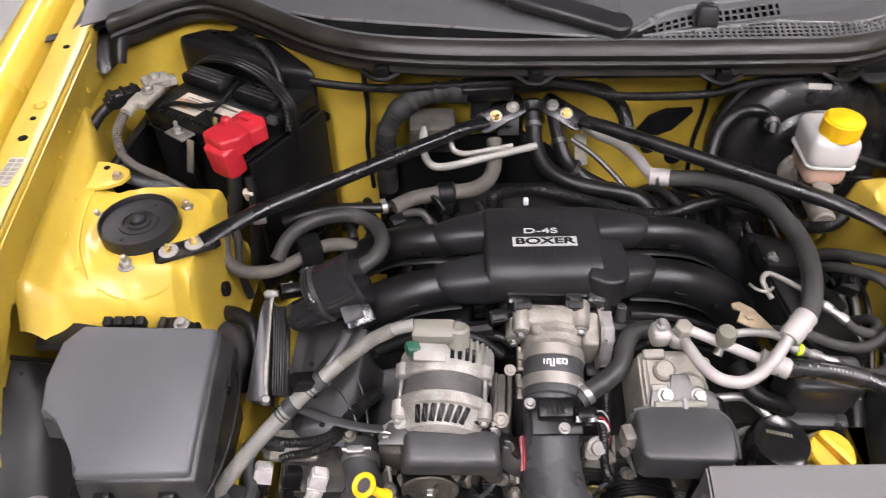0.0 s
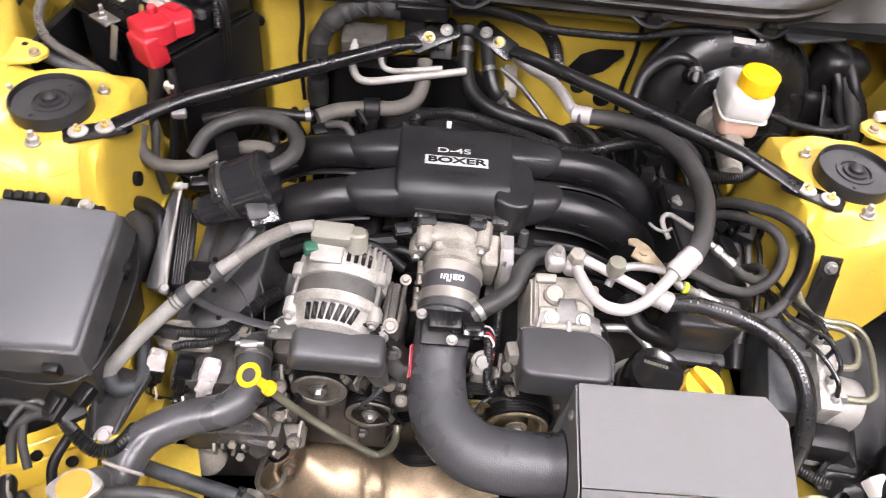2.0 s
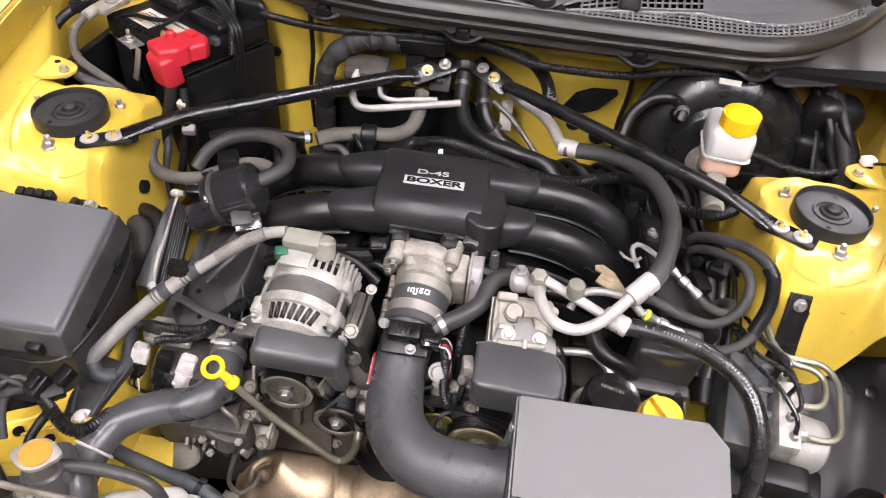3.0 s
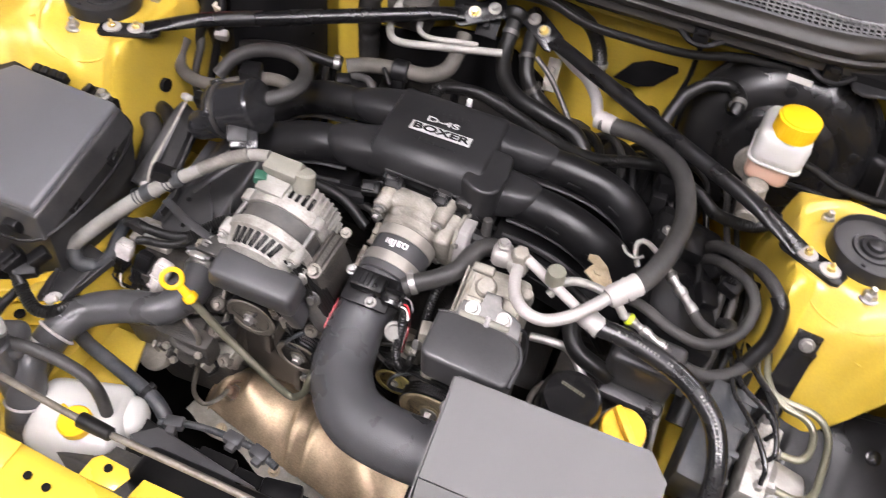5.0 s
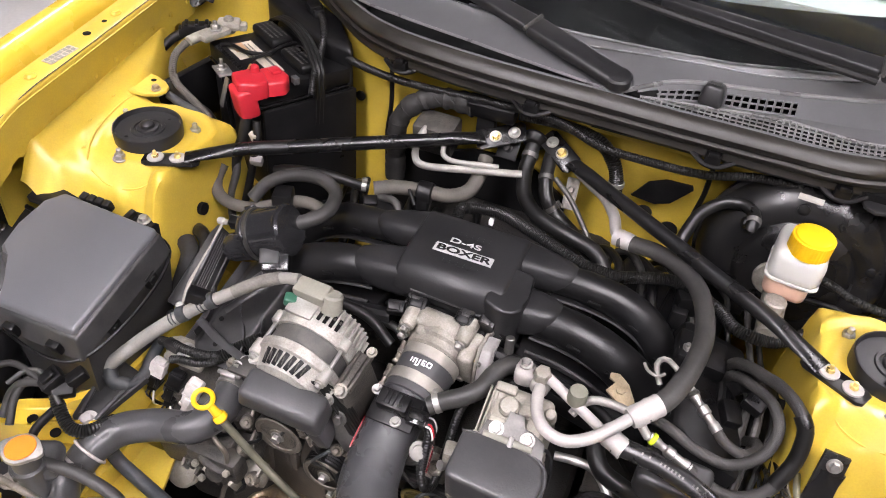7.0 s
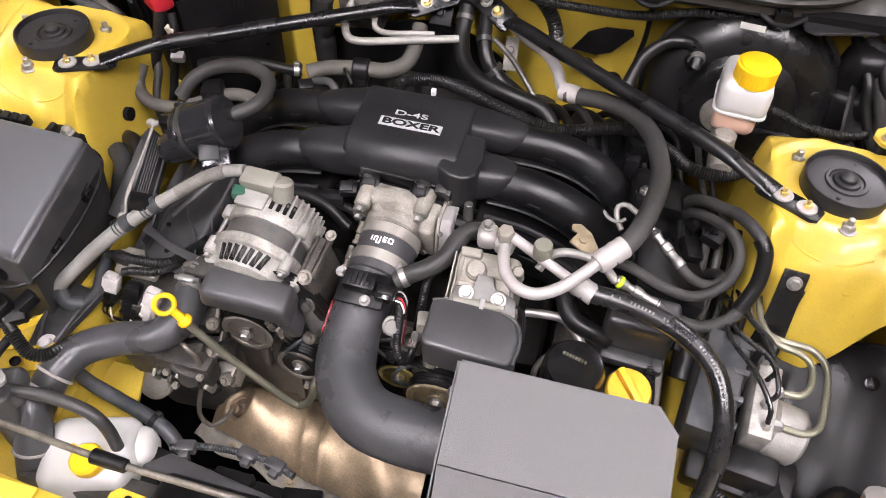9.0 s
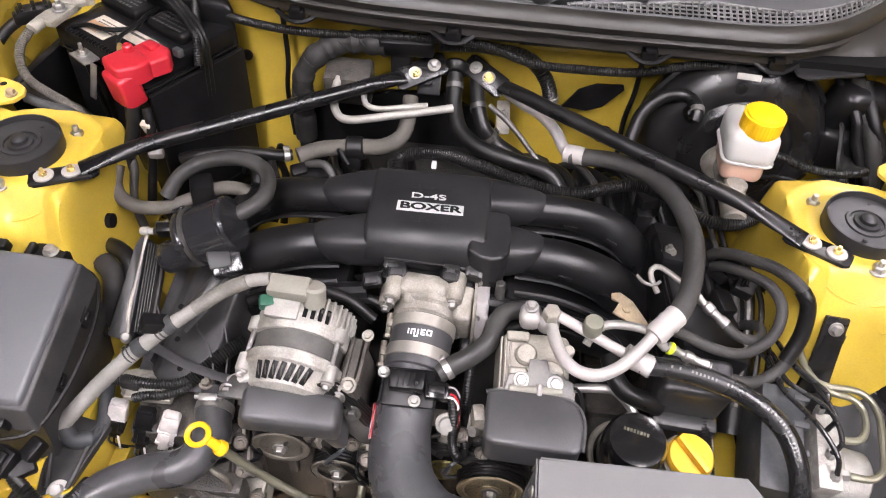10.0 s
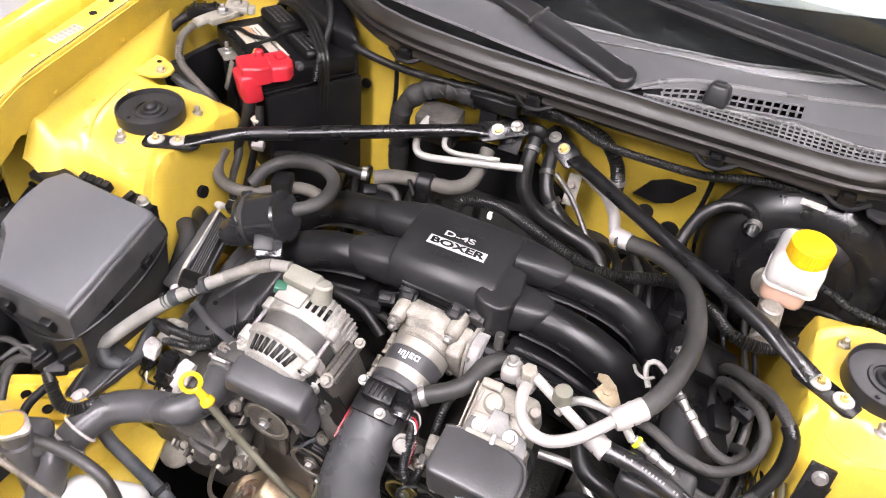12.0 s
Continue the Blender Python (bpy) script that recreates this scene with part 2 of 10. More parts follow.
def box(bm, centre, size, turn=None, bevel=0.003, segments=2, taper=1.0):
    """A box with rounded edges; taper scales its upper face."""
    made = bmesh.ops.create_cube(bm, size=1)["verts"]
    for v in made:
        k = taper if v.co.z > 0 else 1
        v.co = Vector((v.co.x * size[0] * k, v.co.y * size[1] * k, v.co.z * size[2]))
    edges = list({e for v in made for e in v.link_edges})
    mark = set(bm.verts) - set(made)
    edges_round(bm, edges, bevel, segments)
    made = [v for v in bm.verts if v not in mark]
    m = (turn if turn is not None else Matrix.Identity(3))
    for v in made:
        v.co = V(centre) + m @ v.co
    return bm


def turned(rx=0, ry=0, rz=0):
    return Euler([radians(a) for a in (rx, ry, rz)]).to_matrix()


def lathe(bm, base, axis, profile, n=24, hint=(0, 0, 1), start=0.0):
    """A turned body: profile rows are (radius, height along the axis)."""
    m = frame_of(axis, hint)
    rings = []
    for r, h in profile:
        if r <= 1e-6:
            rings.append([bm.verts.new(V(base) + m @ Vector((0, 0, h)))])
        else:
            rings.append([bm.verts.new(V(base) + m @ Vector((r * math.cos(start + 2 * math.pi * i / n), r * math.sin(start + 2 * math.pi * i / n), h))) for i in range(n)])
    for a, b in zip(rings, rings[1:]):
        for i in range(n):
            j = (i + 1) % n
            if len(a) == 1 and len(b) == 1:
                continue
            if len(a) == 1:
                bm.faces.new((a[0], b[i], b[j]))
            elif len(b) == 1:
                bm.faces.new((a[i], a[j], b[0]))
            else:
                bm.faces.new((a[i], a[j], b[j], b[i]))
    for ring in (rings[0], rings[-1]):
        if len(ring) > 2:
            bm.faces.new(ring)
    return bm


def rod(bm, p, q, r, r2=None, n=16, chamfer=0.0):
    p, q = V(p), V(q)
    h, r2 = (q - p).length, r if r2 is None else r2
    c = min(chamfer, h / 3)
    prof = [(r, 0), (r2, h)] if not c else [(r - c, 0), (r, c), (r2, h - c), (r2 - c, h)]
    return lathe(bm, p, q - p, prof, n)


def ring(bm, centre, axis, big, small, n=24, k=8, arc=1.0, start=0.0):
    """A torus, or a part of one."""
    m = frame_of(axis)
    rows = []
    steps = n if arc == 1.0 else n + 1
    for i in range(steps):
        a = start + 2 * math.pi * arc * i / n
        rows.append([bm.verts.new(V(centre) + m @ Vector(((big + small * math.cos(b)) * math.cos(a), (big + small * math.cos(b)) * math.sin(a), small * math.sin(b))))
                     for b in (2 * math.pi * j / k for j in range(k))])
    for i in range(n):
        a, b = rows[i], rows[(i + 1) % steps]
        for j in range(k):
            bm.faces.new((a[j], b[j], b[(j + 1) % k], a[(j + 1) % k]))
    if arc != 1.0:
        bm.faces.new(rows[0]), bm.faces.new(rows[-1])
    return bm


def glide(points, step):
    """Even samples along a smooth curve through the points."""
    p = [V(q) for q in points]
    p = [2 * p[0] - p[1], *p, 2 * p[-1] - p[-2]]
    fine = []
    for i in range(1, len(p) - 2):
        for k in range(24):
            t = k / 24
            a, b, c, d = p[i - 1:i + 3]
            fine.append(0.5 * ((2 * b) + (c - a) * t + (2 * a - 5 * b + 4 * c - d) * t * t + (3 * b - a - 3 * c + d) * t ** 3))
    fine.append(p[-2])
    total = sum((b - a).length for a, b in zip(fine, fine[1:]))
    count = max(2, round(total / step))
    out, run, want = [fine[0]], 0.0, total / count
    for a, b in zip(fine, fine[1:]):
        seg = (b - a).length
        while run + seg >= want - 1e-9 and len(out) < count:
            out.append(a.lerp(b, (want - run) / max(seg, 1e-9)))
            want += total / count
        run += seg
    out.append(fine[-1])
    return out


def tube(bm, points, r, n=12, step=0.006, ridged=0.0, radii=None, flat=1.0, flats=None):
    """A bent hose or pipe through the points; ridged makes it corrugated, radii lets it swell along its way."""
    way = glide(points, step)
    count = len(way)
    side = None
    rows = []
    for i, c in enumerate(way):
        d = (way[min(i + 1, count - 1)] - way[max(i - 1, 0)]).normalized()
        if side is None:
            side = d.orthogonal().normalized() if abs(d.z) > 0.9 else V((0, 0, 1)).cross(d).normalized()
        side = (side - d * side.dot(d)).normalized()
        up = d.cross(side)
        k = r
        if radii:
            s = i / (count - 1) * (len(radii) - 1)
            j = min(int(s), len(radii) - 2)
            k = radii[j] + (radii[j + 1] - radii[j]) * (s - j)
        k *= 1 - ridged * (i % 2)
        squash = flat
        if flats:
            s = i / (count - 1) * (len(flats) - 1)
            j = min(int(s), len(flats) - 2)
            squash = flats[j] + (flats[j + 1] - flats[j]) * (s - j)
        rows.append([bm.verts.new(c + k * (side * math.cos(a) + up * (squash * math.sin(a)))) for a in (2 * math.pi * q / n for q in range(n))])
    for a, b in zip(rows, rows[1:]):
        for j in range(n):
            bm.faces.new((a[j], a[(j + 1) % n], b[(j + 1) % n], b[j]))
    bm.faces.new(rows[0]), bm.faces.new(rows[-1])
    return bm


def slab(bm, outline, thick, origin_at=(0, 0, 0), turn=None, bevel=0.0, segments=2):
    """A plate: the outline (x, y) in its own frame, thick along its z."""
    m = turn if turn is not None else Matrix.Identity(3)
    mark = set(bm.verts)
    low = [bm.verts.new((x, y, 0)) for x, y in outline]
    top = [bm.verts.new((x, y, thick)) for x, y in outline]
    bm.faces.new(low), bm.faces.new(top)
    n = len(outline)
    for i in range(n):
        bm.faces.new((low[i], low[(i + 1) % n], top[(i + 1) % n], top[i]))
    made = [v for v in bm.verts if v not in mark]
    if bevel:
        rim = [e for v in top for e in v.link_edges if e.other_vert(v) in top]
        up = [e for v in top for e in v.link_edges if e.other_vert(v) in low]
        edges_round(bm, list(set(rim) | set(up)), bevel, segments)
        made = [v for v in bm.verts if v not in mark]
    for v in made:
        v.co = V(origin_at) + m @ v.co
    return bm


def rounded(w, h, r, n=6):
    """The outline of a rectangle with round corners."""
    out = []
    for cx, cy, a0 in ((w / 2 - r, h / 2 - r, 0), (r - w / 2, h / 2 - r, 90), (r - w / 2, r - h / 2, 180), (w / 2 - r, r - h / 2, 270)):
        out += [(cx + r * math.cos(radians(a0 + 90 * k / n)), cy + r * math.sin(radians(a0 + 90 * k / n))) for k in range(n + 1)]
    return out


def sheet(bm, nu, nv, place, thick=0.0):
    """A pressed panel: place(u, v) gives its points for u and v from 0 to 1."""
    rows = [[bm.verts.new(place(i / nu, j / nv)) for j in range(nv + 1)] for i in range(nu + 1)]
    faces = [bm.faces.new((rows[i][j], rows[i + 1][j], rows[i + 1][j + 1], rows[i][j + 1])) for i in range(nu) for j in range(nv)]
    if thick:
        bmesh.ops.recalc_face_normals(bm, faces=faces)
        bmesh.ops.solidify(bm, geom=faces, thickness=thick)
    return bm


def bm_new():
    return bmesh.new()


def bolt(parent, at, axis=(0, 0, 1), r=0.006, washer=0.0, material=None, stud=0.0, name="bolt", label=""):
    """A hex head, with a washer and a stud where wanted."""
    bm = bm_new()
    h = 0.0
    if washer:
        lathe(bm, at, axis, [(washer - 0.0006, 0), (washer, 0.0008), (washer, 0.0018), (washer - 0.0006, 0.0024)], 20)
        h = 0.0022
    top = V(at) + V(axis).normalized() * h
    lathe(bm, top, axis, [(r, 0), (r, r * 0.75), (r * 0.85, r * 0.95)], 6)
    if stud:
        lathe(bm, top + V(axis).normalized() * r * 0.8, axis, [(r * 0.5, 0), (r * 0.5, stud), (r * 0.38, stud + 0.001)], 10)
    return part(name, bm, material or STEEL, parent, label, angle=30)


def hose(name, points, r, material, label, category="hose", n=12, ridged=0.0, step=0.006, clamps=(), group="", bands=STEEL):
    """A hose with clamp bands at shares of its length."""
    bm = tube(bm_new(), points, r, n, step, ridged)
    ob = solo(name, bm, material, label, category, group, at=points[0])
    way = glide(points, 0.004)
    for share in clamps:
        i = min(max(1, int(share * (len(way) - 1))), len(way) - 2)
        d = (way[i + 1] - way[i - 1]).normalized()
        bm = lathe(bm_new(), way[i] - d * 0.004, d, [(r * 1.04, 0), (r * 1.12, 0.0004), (r * 1.12, 0.0076), (r * 1.04, 0.008)], 20)
        box(bm, way[i] + d.orthogonal().normalized() * (r * 1.15), (0.006, 0.006, 0.009), frame_of(d), 0.001)
        part("clamp", bm, bands, ob, "spring clamp band")
    return ob


def words(text, size, at, turn, material, parent, name="lettering", label="", depth=0.0004, bold=0.0):
    """Lettering; bold lays shifted copies of the letters over one another."""
    c = bpy.data.curves.new(name, "FONT")
    c.body, c.size, c.extrude, c.align_x, c.align_y = text, size, depth, "CENTER", "CENTER"
    tmp = bpy.data.objects.new(name, c)
    scene.collection.objects.link(tmp)
    flat = bpy.data.meshes.new_from_object(tmp.evaluated_get(bpy.context.evaluated_depsgraph_get()))
    bpy.data.objects.remove(tmp)
    bm = bmesh.new()
    for k, (dx, dy) in enumerate(((0, 0), (1, 0), (-1, 0), (0, 1), (0, -1)) if bold else ((0, 0),)):
        before = set(bm.verts)
        bm.from_mesh(flat)
        for v in bm.verts:
            if v not in before:
                v.co += Vector((dx * bold, dy * bold * 0.7, 0.00003 * k))
    me = bpy.data.meshes.new(name)
    bm.to_mesh(me)
    bm.free()
    me.materials.append(material)
    me.transform(turn.to_4x4())
    me.transform(Matrix.Translation(V(at) - origin(parent)))
    ob = new(name, me)
    ob.parent = parent
    return tagged(ob, label)


def bars(parent, rows, at, turn, material, name="print", label=""):
    """Unreadable print: rows of (x, y, width, height) as thin raised bars."""
    bm = bm_new()
    for x, y, w, h in rows:
        box(bm, V(at) + turn @ Vector((x, y, 0.0002)), (w, h, 0.0005), turn, 0)
    return part(name, bm, material, parent, label)

# ---- the garage ----
def room():
    bm = box(bm_new(), (0.5, 0.8, -0.05), (9.0, 10.0, 0.1), None, 0)
    solo("floor", bm, CONCRETE, "smooth pale grey concrete garage floor", "floor", kind="structure")
    for name, c, s in (("wall_west", (-4.05, 0.8, 1.7), (0.1, 10.0, 3.4)), ("wall_east", (5.05, 0.8, 1.7), (0.1, 10.0, 3.4)),
                       ("wall_north", (0.5, 5.85, 1.7), (9.0, 0.1, 3.4)), ("wall_south", (0.5, -4.25, 1.7), (9.0, 0.1, 3.4))):
        solo(name, box(bm_new(), c, s, None, 0), WALLPAINT, "plain grey painted garage wall", "wall", kind="structure")
    solo("ceiling", box(bm_new(), (0.5, 0.8, 3.45), (9.2, 10.2, 0.1), None, 0), CEILING, "plain grey painted garage ceiling", "ceiling", kind="structure")
    glow = bpy.data.materials.new("lit_diffuser")
    glow.use_nodes = True
    b = glow.node_tree.nodes["Principled BSDF"]
    b.inputs["Base Color"].default_value = (0.9, 0.9, 0.9, 1)
    b.inputs["Emission Color"].default_value = (1.0, 0.93, 0.985, 1)
    b.inputs["Emission Strength"].default_value = LAMP
    for x, y in LAMPS:
        lamp = thing("ceiling_light", (x, y, 3.4), "long white ceiling light with glowing diffuser", "ceiling light", "garage ceiling lights")
        part("housing", box(bm_new(), (x, y, 3.38), (0.36, 2.4, 0.05), None, 0.004), WHITE_PL, lamp)
        part("diffuser", box(bm_new(), (x, y, 3.35), (0.30, 2.34, 0.016), None, 0.004), glow, lamp, "glowing white diffuser")


LAMP, LAMPS = 54.5, [(2.1, -0.7), (1.2, -1.0), (-0.5, -0.9), (-1.0, -2.3), (-1.3, 3.1), (0.3, 3.1), (1.8, 3.1)]
room()


# ---- the car's shell ----
car = thing("car_body", (0, 0.6, 0.12), "bright yellow coupe body with open engine bay", "car body")


def ramp(a, b, x):
    t = min(1, max(0, (x - a) / (b - a)))
    return t * t * (3 - 2 * t)


def lean(y):
    """How far the upper rail and the fender stand out, along the car."""
    return 0.06 * (y - 0.80) - 0.25 * max(0, 0.62 - y) ** 1.7


def rise(y):
    """How the rail climbs towards the screen and falls to the nose."""
    return 0.10 * (y - 0.80) - 0.9 * max(0, 0.64 - y) ** 1.5


def apron_height(a, y):
    """The pressed inner wing: strut tower and ledge; a is the distance from the car's middle."""
    d = math.hypot((a - 0.523), (y - 0.757))
    tower = 0.852 + 0.003 * (1 - ramp(0.064, 0.072, d)) - 0.010 * ramp(0.09, 0.15, d) + 0.004 * ramp(0.010, 0.0, abs(d - 0.096))
    front = y + 0.9 * max(0, 0.470 - a)
    slope = 0.778 + 0.50 * (a - 0.474) - (0.9 + 2.4 * ramp(0.59, 0.53, a)) * max(0, 0.664 - y)
    fall = ramp(0.705, 0.645, front)
    z = tower * (1 - fall) + slope * fall
    z += 0.005 * ramp(0.018, 0.0, abs(a - 0.50 - 0.5 * (y - 0.64))) * ramp(0.69, 0.65, y)
    back = ramp(0.850, 0.895, y + 0.06 * (a - 0.52))
    z = z * (1 - back) + 0.70 * back
    z = z - 0.17 * ramp(0.447, 0.424, a)
    ledge = ramp(0.568, 0.622, a) if y < 0.84 else ramp(0.592 + 0.040 * ramp(0.87, 1.03, y), 0.616 + 0.040 * ramp(0.87, 1.03, y), a)
    z = z * (1 - ledge) + (0.866 + 0.12 * (y - 0.72) - 0.05 * ramp(0.65, 0.60, y)) * ledge
    return z + 0.022 * ramp(0.606, 0.640, a)


def apron(side):
    def place(u, v):
        a = 0.42 + 0.223 * u
        y0 = 0.610 if side < 0 else 0.628 - 0.18 * (a - 0.517)
        y = y0 + (1.16 - y0) * v
        return Vector((side * (a + lean(y) * ramp(0.55, 0.643, a)), y, apron_height(a, y)))
    return part("inner_wing", sheet(bm_new(), 70, 110, place, 0.0015), YELLOW_IN, car, "dull yellow pressed inner wing with strut tower", angle=50)


def panel_along(profile, y0, y1):
    """A long pressing: profile rows are (a, z) at the rail's own line."""
    def place(side):
        def at(u, v):
            y = y0 + (y1 - y0) * v
            s = u * (len(profile) - 1)
            i = min(int(s), len(profile) - 2)
            a = profile[i][0] + (profile[i + 1][0] - profile[i][0]) * (s - i)
            z = profile[i][1] + (profile[i + 1][1] - profile[i][1]) * (s - i)
            return Vector((side * (a + lean(y)), y, z + rise(y) * min(1, z / 0.8)))
        return at
    return place


RAIL = [(0.643, 0.880), (0.641, 0.893), (0.640, 0.905), (0.638, 0.935), (0.634, 0.955), (0.6355, 0.9605), (0.640, 0.963), (0.680, 0.963), (0.6845, 0.960), (0.686, 0.940)]
FENDER = [(0.694, 0.930), (0.695, 0.950), (0.699, 0.966), (0.706, 0.977), (0.718, 0.984), (0.735, 0.984), (0.755, 0.970), (0.78, 0.93), (0.80, 0.84), (0.81, 0.62), (0.805, 0.40), (0.80, 0.16)]


def rail(side):
    at = panel_along(RAIL, 0.46, 1.16)(side)

    def place(u, v):
        p = at(u, v)
        if u < 0.17 and math.sin(p.y * 95) > 0.55:
            p.z += 0.005
        return p
    part("upper_rail", sheet(bm_new(), 27, 140, place, 0.0012), YELLOW_IN, car, "yellow upper rail with punched holes", angle=50)
    part("rail_joint", tube(bm_new(), [V((side * (0.6375 + lean(y)), y, 0.9625 + rise(y))) for y in (0.50, 0.58, 0.66, 0.74, 0.82, 0.90, 0.98, 1.06)], 0.0008, 6, 0.02), BLOCK, car, "thin dark sealed joint")
    def flange(u, v):
        y = 0.575 + 0.46 * u
        low = 0.884 + 0.17 * (y - 0.64) - 0.0065 * max(0.0, math.sin(y * 88)) ** 0.4
        z = 0.957 + rise(y) + (low - 0.957 - rise(y)) * v
        return Vector((side * (0.6345 + 0.008 * v + lean(y) - 0.0022), y, z))
    part("scalloped_flange", sheet(bm_new(), 130, 5, flange, 0.0016), YELLOW_IN, car, "yellow welded flange with a scalloped edge", 40)
    for y, a, r in ((0.60, 0.655, 0.0048), (0.815, 0.660, 0.0062), (0.855, 0.659, 0.004), (1.02, 0.66, 0.005)):
        p = Vector((side * (a + lean(y)), y, 0.9625 + rise(y)))
        part("punched_hole", lathe(bm_new(), p, (0, 0, 1), [(r, 0), (r, 0.0013), (r * 0.9, 0.0016)], 14), DARK, car)
    for y in (0.69, 0.882):
        part("rail_bolt", lathe(bm_new(), (side * (0.658 + lean(y)), y, 0.963 + rise(y)), (0, 0, 1), [(0.009, 0), (0.009, 0.0015), (0.007, 0.003), (0.006, 0.005), (0, 0.006)], 14), YELLOW_IN, car)
    part("punched_hole", lathe(bm_new(), (side * 0.6345, 0.716, 0.915), (-side, 0, 0), [(0.0042, -0.002), (0.0042, 0.002)], 12), DARK, car)
    part("punched_hole", lathe(bm_new(), (side * 0.622, 0.662, 0.862), (0, -0.1, 1), [(0.0055, 0), (0.0055, 0.004)], 12), DARK, car)
    part("punched_hole", lathe(bm_new(), (side * 0.430, 0.742, 0.765), (-side, 0, 0.1), [(0.010, -0.003), (0.010, 0.004)], 16), DARK, car)
    # tab behind the tower with an earth bolt
    out = [(-0.050, -0.030), (-0.022, -0.030), (0.004, -0.027), (0.020, -0.018), (0.027, -0.003), (0.022, 0.012), (0.008, 0.022), (-0.014, 0.029), (-0.050, 0.034)]
    part("earth_tab", slab(bm_new(), [(-side * x, y) for x, y in out][::-side], 0.005, (side * 0.588, 0.853, 0.874), None, 0.002), YELLOW_IN, car, "yellow earth tab behind the tower")
    part("punched_hole", lathe(bm_new(), (side * 0.598, 0.868, 0.8785), (0, 0, 1), [(0.0045, 0), (0.0045, 0.0012)], 12), DARK, car)
    bolt(car, (side * 0.576, 0.846, 0.879), (0, 0, 1), 0.006, 0.008, TAN, name="earth_bolt")


def fender(side):
    part("front_fender", sheet(bm_new(), 33, 70, panel_along(FENDER, 0.46, 1.30)(side), 0.001), YELLOW, car, "glossy yellow front fender", angle=60)


def front_corner(side):
    edge = [(0.505, 0.365, 0.725), (0.44, 0.305, 0.712), (0.395, 0.272, 0.702), (0.365, 0.245, 0.698)]
    way = glide(edge, 0.012)

    def place(u, v):
        p = way[round(v * (len(way) - 1))]
        k = u
        return Vector((side * (p.x + 0.11 * k), p.y - 0.10 * k - 0.04 * k * k, p.z + 0.010 * math.sin(k * 3.1) - 0.10 * k * k + (-0.014 if u == 0 else 0)))
    part("front_corner", sheet(bm_new(), 16, len(way) - 1, place, 0.0012), YELLOW, car, "bright yellow panel round the headlamp corner", angle=60)
    for v in (0.12, 0.55):
        p = place(0.12, v)
        part("punched_hole", lathe(bm_new(), p + V((0, 0, 0.0005)), (0, 0, 1), [(0.005, 0), (0.005, 0.0016)], 12), DARK, car)


def pressings(side):
    """Seam sealer and weld marks on the inner wing and the rail."""
    def at(a, y, up=0.0):
        return Vector((side * (a + lean(y) * ramp(0.55, 0.643, a)), y, apron_height(a, y) + up))
    for way in (((0.560, 0.640), (0.574, 0.68), (0.594, 0.72), (0.602, 0.76), (0.604, 0.80), (0.602, 0.835)), ((0.452, 0.700), (0.475, 0.682), (0.505, 0.672), (0.535, 0.668), (0.560, 0.672))):
        part("seam_sealer", tube(bm_new(), [at(a, y, 0.0004) for a, y in way], 0.0022, 6, 0.008), YELLOW_IN, car, "painted bead of seam sealer")
    for k in range(9):
        y = 0.64 + 0.05 * k
        part("spot_weld", lathe(bm_new(), (side * (0.6385 + lean(y)), y, 0.912 + rise(y)), (-side, 0, 0.06), [(0.0042, 0), (0.0040, 0.0016), (0.0026, 0.0007), (0, 0.0005)], 12), YELLOW_IN, car)
    for a, y in ((0.545, 0.655), (0.498, 0.648), (0.590, 0.690), (0.615, 0.735), (0.618, 0.795)):
        part("spot_weld", lathe(bm_new(), at(a, y, -0.0004), (0, -0.1, 1), [(0.0042, 0), (0.0040, 0.0016), (0.0026, 0.0007), (0, 0.0005)], 12), YELLOW_IN, car)


for side in (-1, 1):
    apron(side)
    pressings(side)
    part("wing_side_panel", box(bm_new(), (side * 0.705, 1.035, 0.53), (0.006, 0.83, 0.70), None, 0), YELLOW_IN, car, "yellow inner side panel")
    rail(side)
    fender(side)
    front_corner(side)

# printed service sticker on the rail
y = 0.752
st = pose(-(0.657 + lean(y)), y, 0.9634 + rise(y), 5, 0, -4)
part("service_sticker", box(bm_new(), st.translation, (0.020, 0.052, 0.0008), st.to_3x3(), 0), LABEL, car, "small pale printed sticker")
bars(car, [(-0.005 + 0.010 * (k % 2), -0.020 + 0.008 * (k // 2), 0.007, 0.0055) for k in range(12)], st.translation + V((0, 0, 0.0004)), st.to_3x3(), GREYCABLE, "sticker_print", "unreadable dark blue print")

# raised bonnet above the bay, out of view, added to shade its rear
def bonnet():
    def place(u, v):
        x = -0.70 + 1.40 * u
        return Vector((x * (1 - 0.12 * v), 1.22 - 0.50 * v + 0.05 * x * x, 1.16 + 0.95 * v - 0.10 * x * x))
    part("bonnet", sheet(bm_new(), 20, 20, place, 0.004), YELLOW, car, "unseen raised yellow bonnet added to shade the bay", angle=60)
    # near-black liner keeps yellow bounce and reflections off the bay
    part("bonnet_liner", sheet(bm_new(), 20, 20, lambda u, v: place(0.04 + 0.92 * u, 0.03 + 0.94 * v) + V((0, -0.018, -0.012)), 0.008), DARK, car, "near-black liner added under the unseen bonnet to cut bounce", angle=60)


bonnet()

